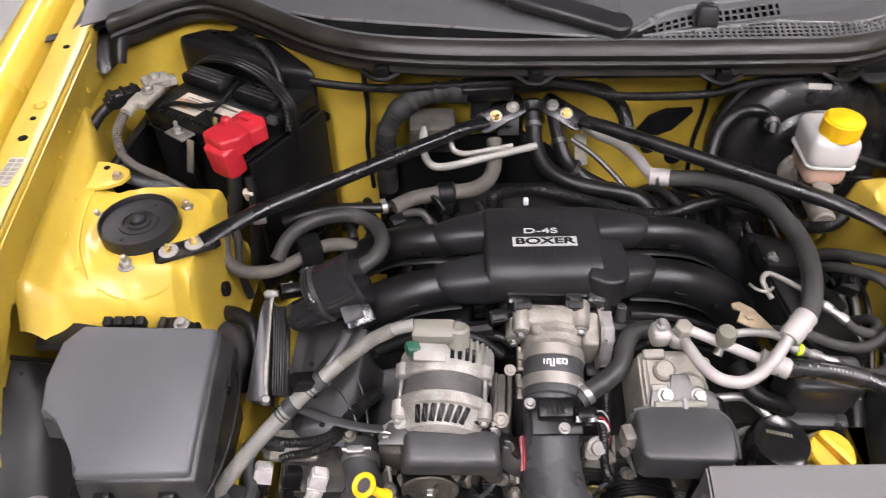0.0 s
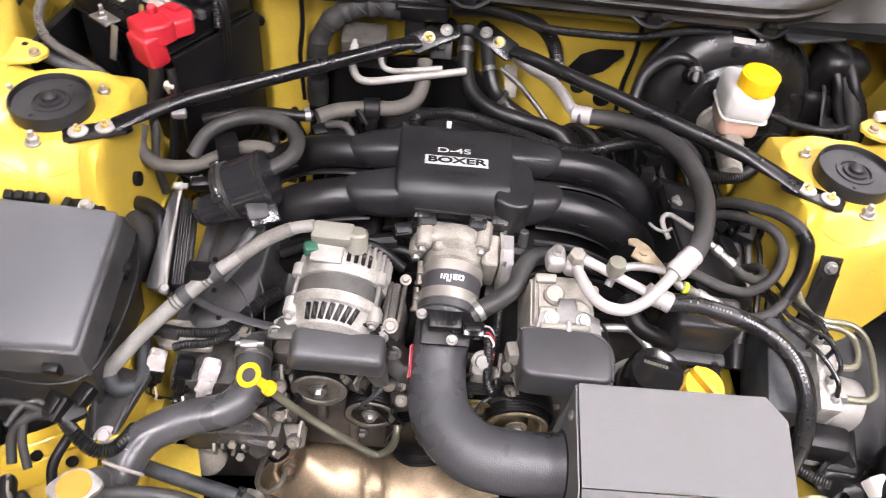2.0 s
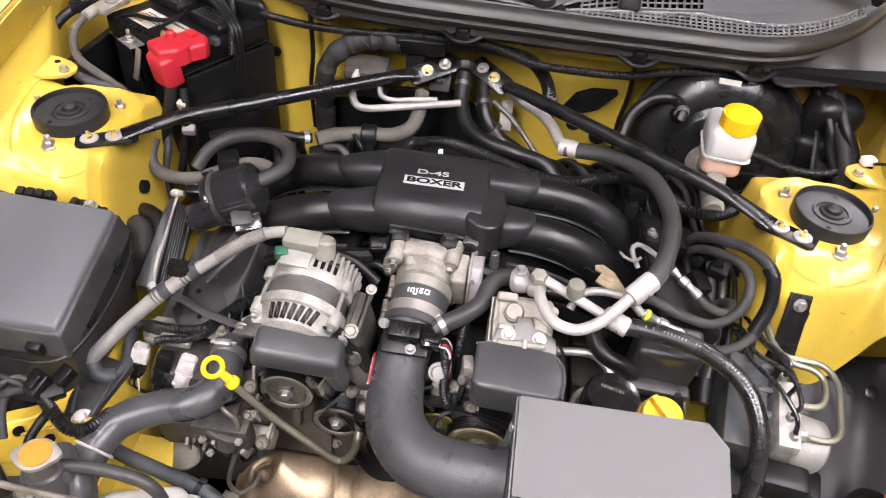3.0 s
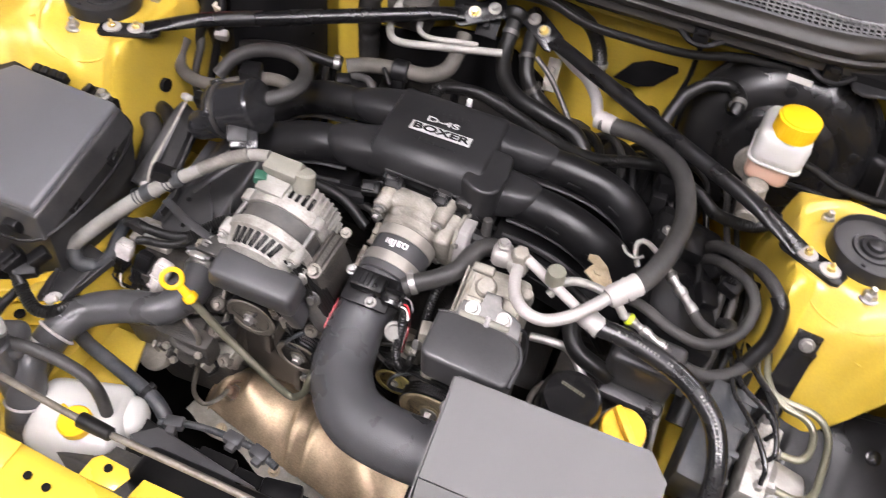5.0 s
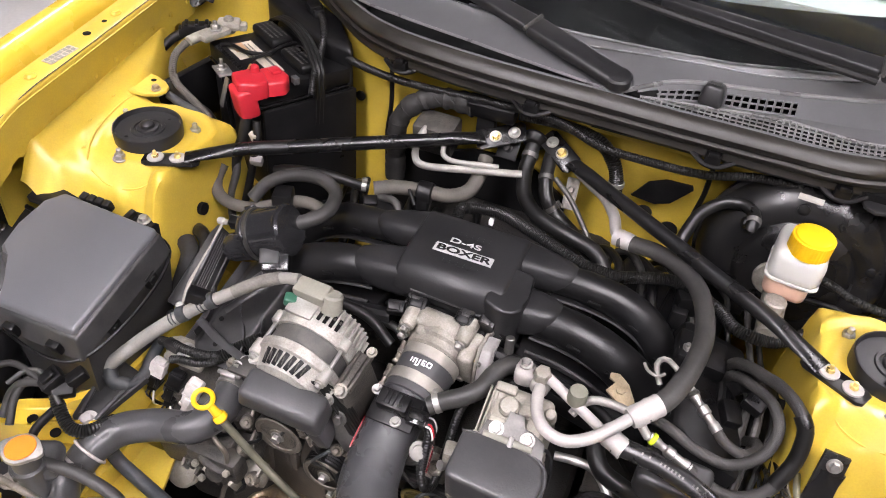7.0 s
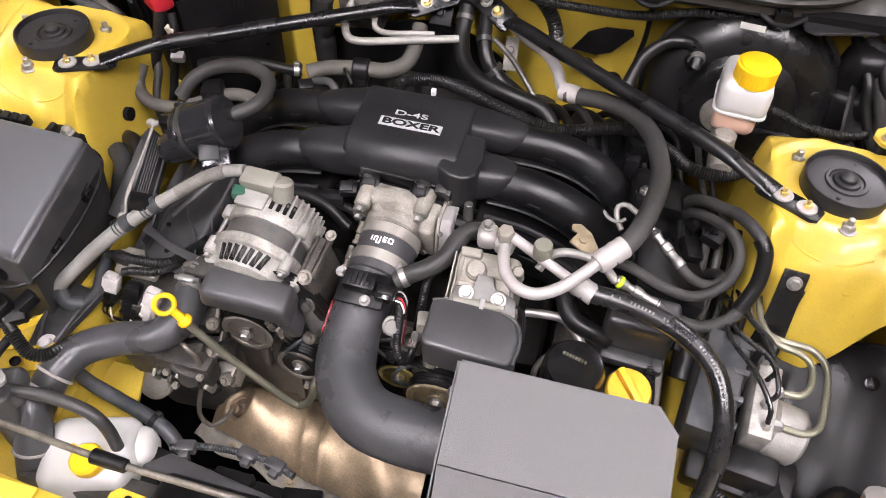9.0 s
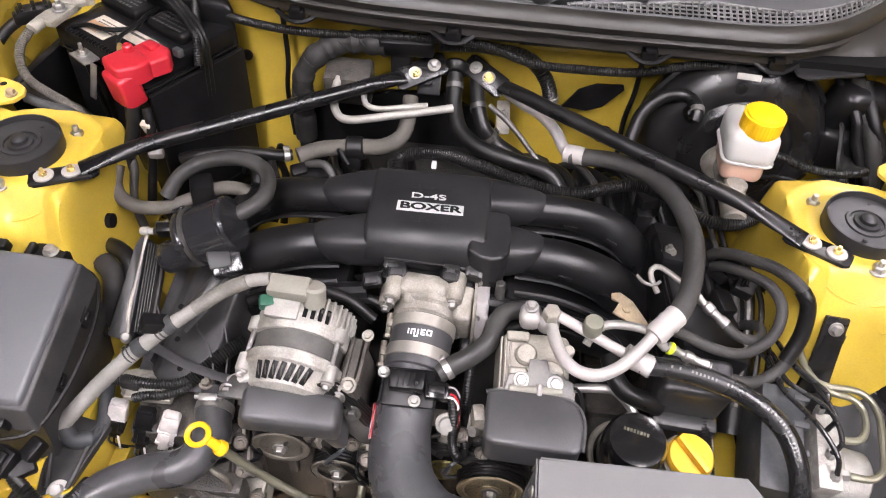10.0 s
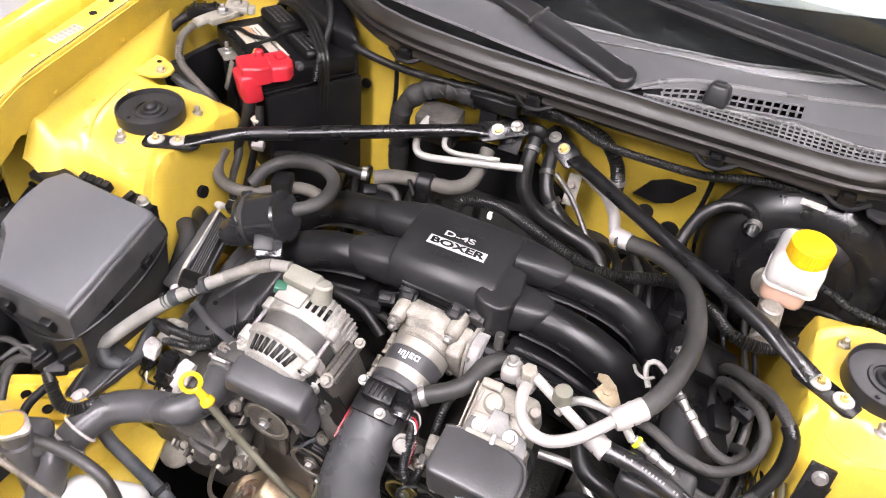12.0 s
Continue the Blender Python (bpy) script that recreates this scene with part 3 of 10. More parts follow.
# chassis rails beneath the wings
for side in (-1, 1):
    bm = box(bm_new(), (side * 0.395, 0.55, 0.53), (0.075, 0.75, 0.11), None, 0.012)
    box(bm, (side * 0.43, 0.60, 0.46), (0.03, 0.66, 0.20), None, 0.01)
    if side < 0:
        box(bm, (-0.412, 0.585, 0.605), (0.056, 0.33, 0.08), turned(0, -14, 0), 0.012)
    part("chassis_rail", bm, YELLOW_IN, car, "dusty yellow chassis rail")
    out = [(side * x, y) for x, y in ((0.43, 0.47), (0.31, 0.47), (0.285, 0.40), (0.30, 0.33), (0.44, 0.33))]
    part("rail_gusset", slab(bm_new(), out if side > 0 else out[::-1], 0.006, (0, 0, 0.545), None, 0.002), YELLOW_IN, car, "yellow pressed rail gusset")
    out = [(side * x, y) for x, y in ((0.555, 0.395), (0.47, 0.470), (0.405, 0.470), (0.360, 0.43), (0.365, 0.345), (0.45, 0.325))]
    part("front_gusset", slab(bm_new(), out if side > 0 else out[::-1], 0.004, (0, 0, 0.640), turned(-6, 0, 0), 0.001), YELLOW_IN, car, "yellow front gusset plate")
# pressed lamp support with a folded edge, in front of the fuse box
bm = sheet(bm_new(), 24, 16, lambda u, v: Vector((-0.512 + 0.108 * u + 0.010 * v * u, 0.350 + 0.052 * u * (1 - 0.2 * v) + (0.034 + 0.052 * u) * v, 0.636 + 0.004 * math.sin(9 * u) + 0.014 * max(0, v - 0.85) / 0.15 - 0.030 * max(0, 0.25 - v) / 0.25)), 0.002)
box(bm, (-0.412, 0.402, 0.650), (0.085, 0.010, 0.003), turned(-35, 0, 28), 0.001)
box(bm, (-0.380, 0.386, 0.625), (0.012, 0.060, 0.003), turned(0, 40, -12), 0.001)
part("lamp_support", bm, YELLOW, car, "bright yellow pressed lamp support", 40)
for p in ((-0.462, 0.392, 0.638), (-0.420, 0.388, 0.638)):
    part("punched_hole", lathe(bm_new(), p, (0, 0, 1), [(0.007, 0), (0.007, 0.0028)], 12), DARK, car)

BEND = ((-0.75, 0.04), (-0.65, 0.088), (-0.60, 0.140), (-0.565, 0.182), (-0.535, 0.212), (-0.50, 0.212), (-0.45, 0.180), (-0.40, 0.138), (-0.35, 0.094), (-0.30, 0.057), (-0.25, 0.035), (-0.20, 0.022), (-0.10, 0.010), (0.0, 0.006), (0.2, 0.0))


def corner(x):
    """How the cowl runs back behind the battery: a smooth reading of the bend."""
    out = 0.0
    for k in (-0.03, -0.015, 0.0, 0.015, 0.03):
        q = min(max(x + k, BEND[0][0]), BEND[-1][0])
        for (xa, ya), (xb, yb) in zip(BEND, BEND[1:]):
            if xa <= q <= xb:
                out += (ya + (yb - ya) * (q - xa) / (xb - xa)) / 5
                break
    return out


def set_back(x):
    """How the firewall runs back beside the battery."""
    t = max(0, -0.24 - x)
    return max(0.02, min(0.34 * t + 1.4 * t * t, 0.172, 0.165 + 0.9 * (x + 0.53)))


# firewall
bm = sheet(bm_new(), 60, 16, lambda u, v: Vector(((-0.72 + 1.44 * u) * 1.12, 1.034 + 0.008 * math.sin(u * 19) * math.sin(v * 3) + set_back((-0.72 + 1.44 * u) * 1.12) + 0.12 * ramp(0.54, 0.60, -0.72 + 1.44 * u), 0.15 + 0.79 * v)), 0.0015)
part("firewall", bm, YELLOW_IN, car, "yellow steel firewall panel", angle=60)
bm = box(bm_new(), (0.215, 1.016, 0.932), (0.59, 0.03, 0.022), None, 0.006)
part("cowl_flange", bm, YELLOW_IN, car)
for x in (-0.25, 0.268):
    part("sealed_seam", tube(bm_new(), [(x, 1.026, 0.935), (x + 0.002, 1.024, 0.86), (x - 0.004, 1.024, 0.80), (x, 1.024, 0.72)], 0.004, 8), BLACK, car, "black sealed vertical firewall seam")
# lozenge-shaped blanking patch, and grommets
bm = slab(bm_new(), [(-0.043, -0.020), (-0.005, -0.024), (0.018, -0.015), (0.045, 0.018), (0.042, 0.026), (0.003, 0.024), (-0.022, 0.012)], 0.003, (0.209, 1.026, 0.838), turned(90, 0, 0), 0.001)
part("blanking_patch", bm, BLACK, car, "black lozenge-shaped felt blanking patch")
for p, r in (((0.193, 1.020, 0.797), 0.013), ((0.236, 1.020, 0.778), 0.015), ((-0.322, 1.058, 0.838), 0.009)):
    part("grommet", lathe(bm_new(), p, (0, -1, 0), [(r, 0), (r, 0.003), (r * 0.6, 0.005), (0, 0.005)], 20), BLACK, car, "round black rubber grommet")
bm = slab(bm_new(), [(-0.242, 0.50), (0.075, 0.50), (0.070, 0.775), (0.030, 0.805), (-0.012, 0.828), (-0.095, 0.822), (-0.150, 0.802), (-0.182, 0.790), (-0.242, 0.786)], 0.006, (0, 1.022, 0), turned(90, 0, 0), 0.002)
part("insulation_pad", bm, BLACK, car, "black felt insulation pad on the firewall")
# undertray closes the bay below, near-black so that its depths read as shade
part("undertray", box(bm_new(), (0, 0.85, 0.16), (1.7, 1.7, 0.02), None, 0.004), DARK, car, "near-black undertray added to darken the bay floor")
# near-black blocks added to keep the bay's low sides dark
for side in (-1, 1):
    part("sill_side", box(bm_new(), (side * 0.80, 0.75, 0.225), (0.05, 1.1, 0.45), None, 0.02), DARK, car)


# strut tower tops: rubber dust cap and studs
def strut_cap(side):
    c = (side * 0.524, 0.760, 0.854)
    t = thing("strut_top_cap", c, "ribbed black rubber cap on yellow strut tower", "strut cap", "strut top caps")
    bm = lathe(bm_new(), c, (0, -0.03, 1), [(0.047, 0), (0.0500, 0.003), (0.0505, 0.020), (0.0497, 0.0232), (0.0478, 0.0235), (0.0468, 0.021), (0.0462, 0.0165), (0.0255, 0.0162), (0.0245, 0.0182), (0.0205, 0.0182), (0.0195, 0.0162),
                                             (0.0165, 0.0165), (0.0155, 0.0195), (0.0110, 0.0205), (0.0100, 0.0245), (0.0065, 0.0275), (0, 0.0282)], 56)
    part("cap", bm, COVER, t)
    for a in (70, 250):
        p = (c[0] + 0.036 * math.cos(radians(a)), c[1] + 0.036 * math.sin(radians(a)), c[2] + 0.0164)
        part("dimple", lathe(bm_new(), p, (0, 0, 1), [(0.003, 0), (0.003, 0.001), (0.001, 0.0015)], 10), BLACK, t)
    for dx, dy in ((0.048, 0.046), (-0.002, -0.063), (-0.066, 0.028)):
        p = (c[0] - side * dx, c[1] + dy, 0.851)
        bolt(t, p, (0, 0, 1), 0.008, 0.011, STEEL, 0.008, "stud_nut")


for side in (-1, 1):
    strut_cap(side)


# ---- cowl, seal, grille, screen ----
def cowl_y(x):
    return 0.962 + corner(x) + 3.0 * max(0, x - 0.40) ** 2


def strip(profile, x0=-0.628, x1=0.75, n=90, thick=0.0):
    return sheet(bm_new(), n, len(profile) - 1, lambda u, v: Vector((x0 + (x1 - x0) * u, cowl_y(x0 + (x1 - x0) * u) + profile[round(v * (len(profile) - 1))][0], profile[round(v * (len(profile) - 1))][1])), thick)


cowl = thing("cowl_panel", (0, 1.0, 0.95), "satin black plastic cowl panel with rubber seal", "cowl panel")
part("cowl_seal", strip([(0.050, 0.940), (0.012, 0.944), (0.004, 0.952), (0.006, 0.962), (-0.004, 0.968), (-0.006, 0.974), (-0.001, 0.978), (-0.006, 0.982), (-0.010, 0.990), (-0.006, 0.998), (0.004, 1.0035), (0.013, 1.0035), (0.017, 0.999), (0.018, 0.985)]), SEAL, cowl, "black rubber bonnet seal along the cowl", 50)
# lip in a paler colour than the seal, painting its highlight ridge
part("seal_lip", tube(bm_new(), [(x, cowl_y(x) + 0.011, 1.0035) for x in (-0.62, -0.60, -0.56, -0.53, -0.50, -0.42, -0.35, -0.29, -0.25, -0.2, -0.1, 0.0, 0.1, 0.2, 0.3, 0.4, 0.5, 0.6)], 0.0022, 8, 0.012), COWL, cowl, "paler lip of the seal with its highlight painted in")
GX0, GX1 = 0.165, 0.60


def cowl_top(x, d):
    """Height of the cowl behind its front edge."""
    return 0.998 + 0.24 * d + 0.006 * math.sin(d * 22)


def along(x, table):
    """A distance behind the front edge, read off along the cowl."""
    if x <= table[0][0]:
        return table[0][1]
    for (xa, da), (xb, db) in zip(table, table[1:]):
        if x <= xb:
            return da + (db - da) * (x - xa) / (xb - xa)
    return table[-1][1]


FRONT = ((-0.42, 0.004), (-0.36, 0.014), (-0.325, 0.022), (-0.25, 0.033), (-0.16, 0.036), (-0.06, 0.028), (0.07, 0.017), (0.12, 0.014))
REAR = ((-0.30, 0.112), (0.00, 0.108), (0.14, 0.118), (0.25, 0.132), (0.40, 0.172), (0.60, 0.225))
RIM = ((0.120, 0.016), (0.140, 0.030), (0.156, 0.041), (0.183, 0.057), (0.219, 0.068), (0.33, 0.089), (0.444, 0.117), (0.60, 0.150))
WALL = ((0.140, 0.018), (0.164, 0.026), (0.225, 0.042), (0.284, 0.048), (0.342, 0.056), (0.447, 0.068), (0.60, 0.080))
MESH = ((0.140, 0.016), (0.169, 0.021), (0.229, 0.028), (0.337, 0.041), (0.381, 0.037), (0.45, 0.033), (0.60, 0.030))


def rear(x):
    """Where the cowl meets the glass."""
    return min(along(x, REAR), 1.078 + 0.40 * x * x - cowl_y(x)) if x < -0.1 else along(x, REAR)


def cowl_at(x, d, up=0.0):
    return Vector((x, cowl_y(x) + d, cowl_top(0, d) + up))


def cowl_sheet(x0, x1, near, far, up0=0.0, up1=0.0, nu=60, nv=6):
    return sheet(bm_new(), nu, nv, lambda u, v: cowl_at(x0 + (x1 - x0) * u, near(x0 + (x1 - x0) * u) * (1 - v) + far(x0 + (x1 - x0) * u) * v, up0 + (up1 - up0) * v), 0.002)


part("cowl_cover", cowl_sheet(-0.66, 0.121, lambda x: min(along(x, FRONT), rear(x) - 0.01), rear, 0.001, 0.001, 90, 10), COWL, cowl, "satin black cowl cover", 50)
# paler bead: the highlight on the cover's front edge, put into the colour
part("cover_edge", tube(bm_new(), [cowl_at(x, along(x, FRONT), 0.0015) for x in (-0.35, -0.30, -0.25, -0.19, -0.12, -0.06, 0.0, 0.07, 0.12)], 0.0022, 8, 0.01), GRILLE, cowl, "highlight painted along the edge of the cowl cover")
# black strip and near-black sheet paint the shaded gap behind the seal
part("gutter", sheet(bm_new(), 60, 2, lambda u, v: Vector((-0.74 + 0.86 * u, cowl_y(-0.74 + 0.86 * u) + 0.016 + 0.017 * v, 0.985 + 0.002 * v)), 0.002), BLACK, cowl, "black strip painted for the dark gap behind the seal")
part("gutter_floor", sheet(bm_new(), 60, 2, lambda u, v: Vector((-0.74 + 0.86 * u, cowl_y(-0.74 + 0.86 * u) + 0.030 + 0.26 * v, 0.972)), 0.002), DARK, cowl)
part("cowl_rear", cowl_sheet(0.121, 0.72, lambda x: along(x, RIM), lambda x: along(x, REAR), 0.004, 0.002), COWL, cowl, "satin black cowl cover", 50)
# paler bead that paints the bright glint on the rear edge
part("rear_edge", tube(bm_new(), [cowl_at(x, rear(x) - 0.001, 0.003) for x in (-0.15, -0.05, 0.03, 0.09, 0.14, 0.20, 0.25, 0.32, 0.40, 0.50, 0.60)], 0.0020, 8, 0.01), GRILLE, cowl, "highlight painted along the rear edge of the cowl")
part("seam_line", tube(bm_new(), [cowl_at(x, d, 0.005) for x, d in ((0.02, 0.078), (0.054, 0.082), (0.11, 0.092), (0.172, 0.102), (0.23, 0.108), (0.289, 0.114), (0.36, 0.135), (0.435, 0.162), (0.52, 0.19))], 0.0013, 6, 0.01), GRILLE, cowl, "thin raised seam across the cowl")
part("grille_rim", tube(bm_new(), [cowl_at(x, along(x, RIM), 0.003) for x in (0.120, 0.130, 0.140, 0.156, 0.183, 0.219, 0.27, 0.33, 0.39, 0.444, 0.52, 0.60)], 0.0034, 8, 0.006), GRILLE, cowl, "rounded pale rim of the intake recess")
# back wall of the recess, solid above and beside its two rows of holes
part("recess_wall", cowl_sheet(0.140, 0.345, lambda x: along(x, WALL) + 0.62 * (along(x, RIM) - along(x, WALL)), lambda x: along(x, RIM), 0.0, 0.003, 30, 3), COWL, cowl, "", 50)
part("recess_wall", cowl_sheet(0.345, 0.62, lambda x: along(x, WALL), lambda x: along(x, RIM), -0.006, 0.003, 30, 3), COWL, cowl, "", 50)
part("recess_floor", cowl_sheet(0.140, 0.62, lambda x: along(x, MESH), lambda x: along(x, WALL) + 0.002, -0.003, -0.006, 50, 3), COWL, cowl, "", 50)
# air intake grille of square holes, in the wall and in the floor
bm = bm_new()
x = 0.168
while x < 0.345:
    a, b = along(x, WALL), along(x, RIM)
    p, q = cowl_at(x, a, -0.005), cowl_at(x, a + 0.64 * (b - a), 0.0)
    box(bm, (p + q) / 2, (0.0030, (q - p).length, 0.003), Matrix(((1, 0, 0), tuple((q - p).normalized()), tuple(Vector((1, 0, 0)).cross((q - p).normalized())))).transposed(), 0)
    x += 0.0106
for s in (0.02, 0.33, 0.64):
    tube(bm, [cowl_at(k, along(k, WALL) + s * (along(k, RIM) - along(k, WALL)), -0.004 + 0.005 * s) for k in (0.165, 0.2, 0.225, 0.26, 0.284, 0.31, 0.345)], 0.0015, 6, 0.02)
part("upper_grille", bm, COWL, cowl, "two rows of dark square holes")
bm = bm_new()
x = 0.150
while x < GX1:
    a, b = 0.012, along(x, MESH) + 0.001
    p, q = cowl_at(x, a), cowl_at(x, b)
    box(bm, (p + q) / 2, (0.0022, (q - p).length, 0.004), turned(20, 0, 0), 0)
    x += 0.0083
for j in range(6):
    d = 0.013 + 0.0064 * j
    row = [k for k in (0.145 + 0.005 * i for i in range(92)) if along(k, MESH) > d - 0.001]
    if len(row) > 3:
        tube(bm, [cowl_at(k, d, 0.0004) for k in row], 0.0012, 5, 0.01)
tube(bm, [cowl_at(k, along(k, MESH) + 0.001, 0.0006) for k in (0.145 + 0.012 * i for i in range(38))], 0.0020, 6, 0.006)
part("intake_grille", bm, GRILLE, cowl, "worn intake grille of small square holes")
# near-black sheets paint the shade behind the grille holes
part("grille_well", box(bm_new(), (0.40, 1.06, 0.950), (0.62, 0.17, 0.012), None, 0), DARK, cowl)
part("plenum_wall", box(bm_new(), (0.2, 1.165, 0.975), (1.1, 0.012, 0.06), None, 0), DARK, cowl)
part("cowl_corner", sheet(bm_new(), 30, 6, lambda u, v: Vector((-0.68 + 0.36 * u, cowl_y(-0.68 + 0.36 * u) + 0.018 + 0.30 * v, 0.988 + 0.040 * v)), 0.002), BLACK, cowl, "black cowl corner beside the glass", 50)
# soft rubber gaiter folded over the end of the seal
def gaiter(u, v):
    x = -0.600 - 0.082 * u - 0.012 * v * (1 - 2 * u)
    return Vector((x, 1.062 + 0.080 * (1 - v) - 0.016 * math.sin(math.pi * u) * v + 0.005 * math.sin(11 * u + 4 * v), 0.936 + 0.074 * (1 - v) ** 0.8 + 0.006 * math.sin(9 * u) * v - 0.004 * u * v))
part("corner_gaiter", sheet(bm_new(), 24, 16, gaiter, 0.004), RUBBER, cowl, "folded black rubber gaiter at the cowl's end", 60)
def cowl_front(x):
    return 0.972 + 0.022 * ramp(0.40, 0.52, x) + 0.16 * max(0.0, x - 0.52)


part("cowl_end", sheet(bm_new(), 40, 8, lambda u, v: Vector((0.36 + 0.34 * u, cowl_front(0.36 + 0.34 * u) * (1 - v) + max(cowl_y(0.36 + 0.34 * u) + 0.004, cowl_front(0.36 + 0.34 * u) + 0.002) * v, 0.957 + 0.032 * v)), 0.003), SEAL, cowl, "dark plastic end of the cowl", 60)
part("cowl_side", sheet(bm_new(), 20, 6, lambda u, v: Vector((0.56 + 0.16 * u, max(cowl_y(0.56 + 0.16 * u), 1.08) + 0.20 * v, 0.990 + 0.03 * v)), 0.002), COWL, cowl, "satin black outer end of the cowl", 60)
part("seal_flap", slab(bm_new(), [(0.455, 0.990), (0.460, 0.958), (0.474, 0.950), (0.510, 0.962), (0.548, 0.972), (0.576, 0.992), (0.560, 1.020), (0.500, 1.010)], 0.004, (0, 0, 0.942), None, 0.0015), COVER, cowl, "loose grey flap below the seal")
# washer nozzle
bm = box(bm_new(), (0.236, cowl_y(0.236) + 0.046, 1.022), (0.034, 0.034, 0.030), turned(-10, 0, -6), 0.006, 3, 0.78)
part("washer_nozzle", bm, COVER, cowl, "chunky grey washer nozzle")
part("nozzle_pocket", box(bm_new(), (0.2355, cowl_y(0.236) + 0.049, 1.0355), (0.017, 0.018, 0.006), turned(-10, 0, -6), 0.002, 2, 0.9), BLACK, cowl)
for x in (-0.218, 0.0, 0.262, 0.43):
    bm = box(bm_new(), (x, cowl_y(x) + 0.002, 0.953), (0.022, 0.018, 0.016), None, 0.003)
    box(bm, (x, cowl_y(x) - 0.006, 0.962), (0.014, 0.008, 0.008), None, 0.002)
    tube(bm, [(x - 0.03, cowl_y(x) + 0.008, 0.952), (x - 0.01, cowl_y(x) - 0.004, 0.945), (x + 0.01, cowl_y(x) - 0.004, 0.945), (x + 0.03, cowl_y(x) + 0.008, 0.952)], 0.004, 6)
    part("seal_clip", bm, BLACK, cowl, "black plastic seal clip")

screen = thing("windscreen", (0, 1.15, 1.03), "raked clear windscreen glass above the cowl", "windscreen")


def glass_at(u, v):
    x = -0.70 + 1.40 * u
    return Vector((x, 1.074 + 0.40 * (x * x) + 0.66 * v, 1.029 + 0.40 * v + 0.045 * x * x))


part("glass", sheet(bm_new(), 30, 12, glass_at, 0.005), GLASS, screen, "", 60).visible_shadow = False
part("blackout_band", sheet(bm_new(), 30, 2, lambda u, v: glass_at(u, v * 0.16 - 0.02) + Vector((0, 0.002, -0.006)), 0.002), GLOSS, screen, "black printed band along the lower edge", 60)
cabin = thing("dashboard", (0, 1.5, 1.0), "pale grey dashboard seen through the windscreen", "dashboard")
part("top", box(bm_new(), (0, 1.62, 1.02), (1.36, 0.62, 0.10), turned(3, 0, 0), 0.03, 3), DASH, cabin)
part("front_roll", box(bm_new(), (0, 1.31, 1.01), (1.34, 0.05, 0.09), turned(-20, 0, 0), 0.02, 3), DASHGREY, cabin, "darker grey padded front roll")
for X in (-0.35, 0.05, 0.42):
    vent = part("defroster_vent", box(bm_new(), (X, 1.42, 1.066), (0.22, 0.035, 0.012), turned(3, 0, 0), 0.003), BLACK, cabin, "long slatted defroster vent")


def wiper(pivot, elbow, tip, label, start=0.02):
    t = thing("windscreen_wiper", pivot, label, "wiper", "windscreen wipers")
    p, e, q = V(pivot), V(elbow), V(tip)

    def beam(a, b, width, thick, bevel, narrow=0.0):
        d = (b - a).normalized()
        up = V((0, -0.25, 1))
        up = (up - d * up.dot(d)).normalized()
        out = box(bm_new(), (a + b) / 2, ((b - a).length, width, thick), Matrix((d, up.cross(d), up)).transposed(), bevel, 3)
        side = up.cross(d)
        for v in out.verts:
            v.co -= side * ((v.co - a).dot(side) * narrow * max(0, min(1, (v.co - a).dot(d) / (b - a).length)))
        return out
    d = (e - p).normalized()
    head = beam(p - d * 0.004, e, 0.038, 0.018, 0.007)
    lathe(head, p + V((0, 0.002, -0.009)), V((0, -0.25, 1)), [(0.017, 0), (0.019, 0.003), (0.019, 0.015), (0.016, 0.018), (0, 0.0185)], 24)
    part("arm_head", head, COVER, t, "", 30)
    part("arm", beam(e + d * 0.0015, q, 0.035, 0.016, 0.005, 0.6), COVER, t, "", 30)
    off = Vector((0, -0.034, -0.004))
    part("blade", tube(bm_new(), [e.lerp(q, start) + off, e.lerp(q, 0.8) + off * 0.9, q + (q - e) * 0.4 + off * 0.6], 0.006, 8, 0.03), RUBBER, t, "thin black rubber wiper blade")
    m = frame_of((0, -0.3, 1), d)
    part("hinge_pin", rod(bm_new(), e + m @ Vector((-0.0200, 0, 0.006)), e + m @ Vector((0.0200, 0, 0.006)), 0.003, None, 10), DARKSTEEL, t)


wiper((0.110, 0.986, 1.020), (-0.034, 1.040, 1.042), (-0.42, 1.185, 1.085), "black wiper arm lying across the cowl", 0.45)
wiper((0.62, 1.08, 1.06), (0.43, 1.080, 1.078), (0.13, 1.118, 1.090), "black wiper arm lying along the windscreen base")
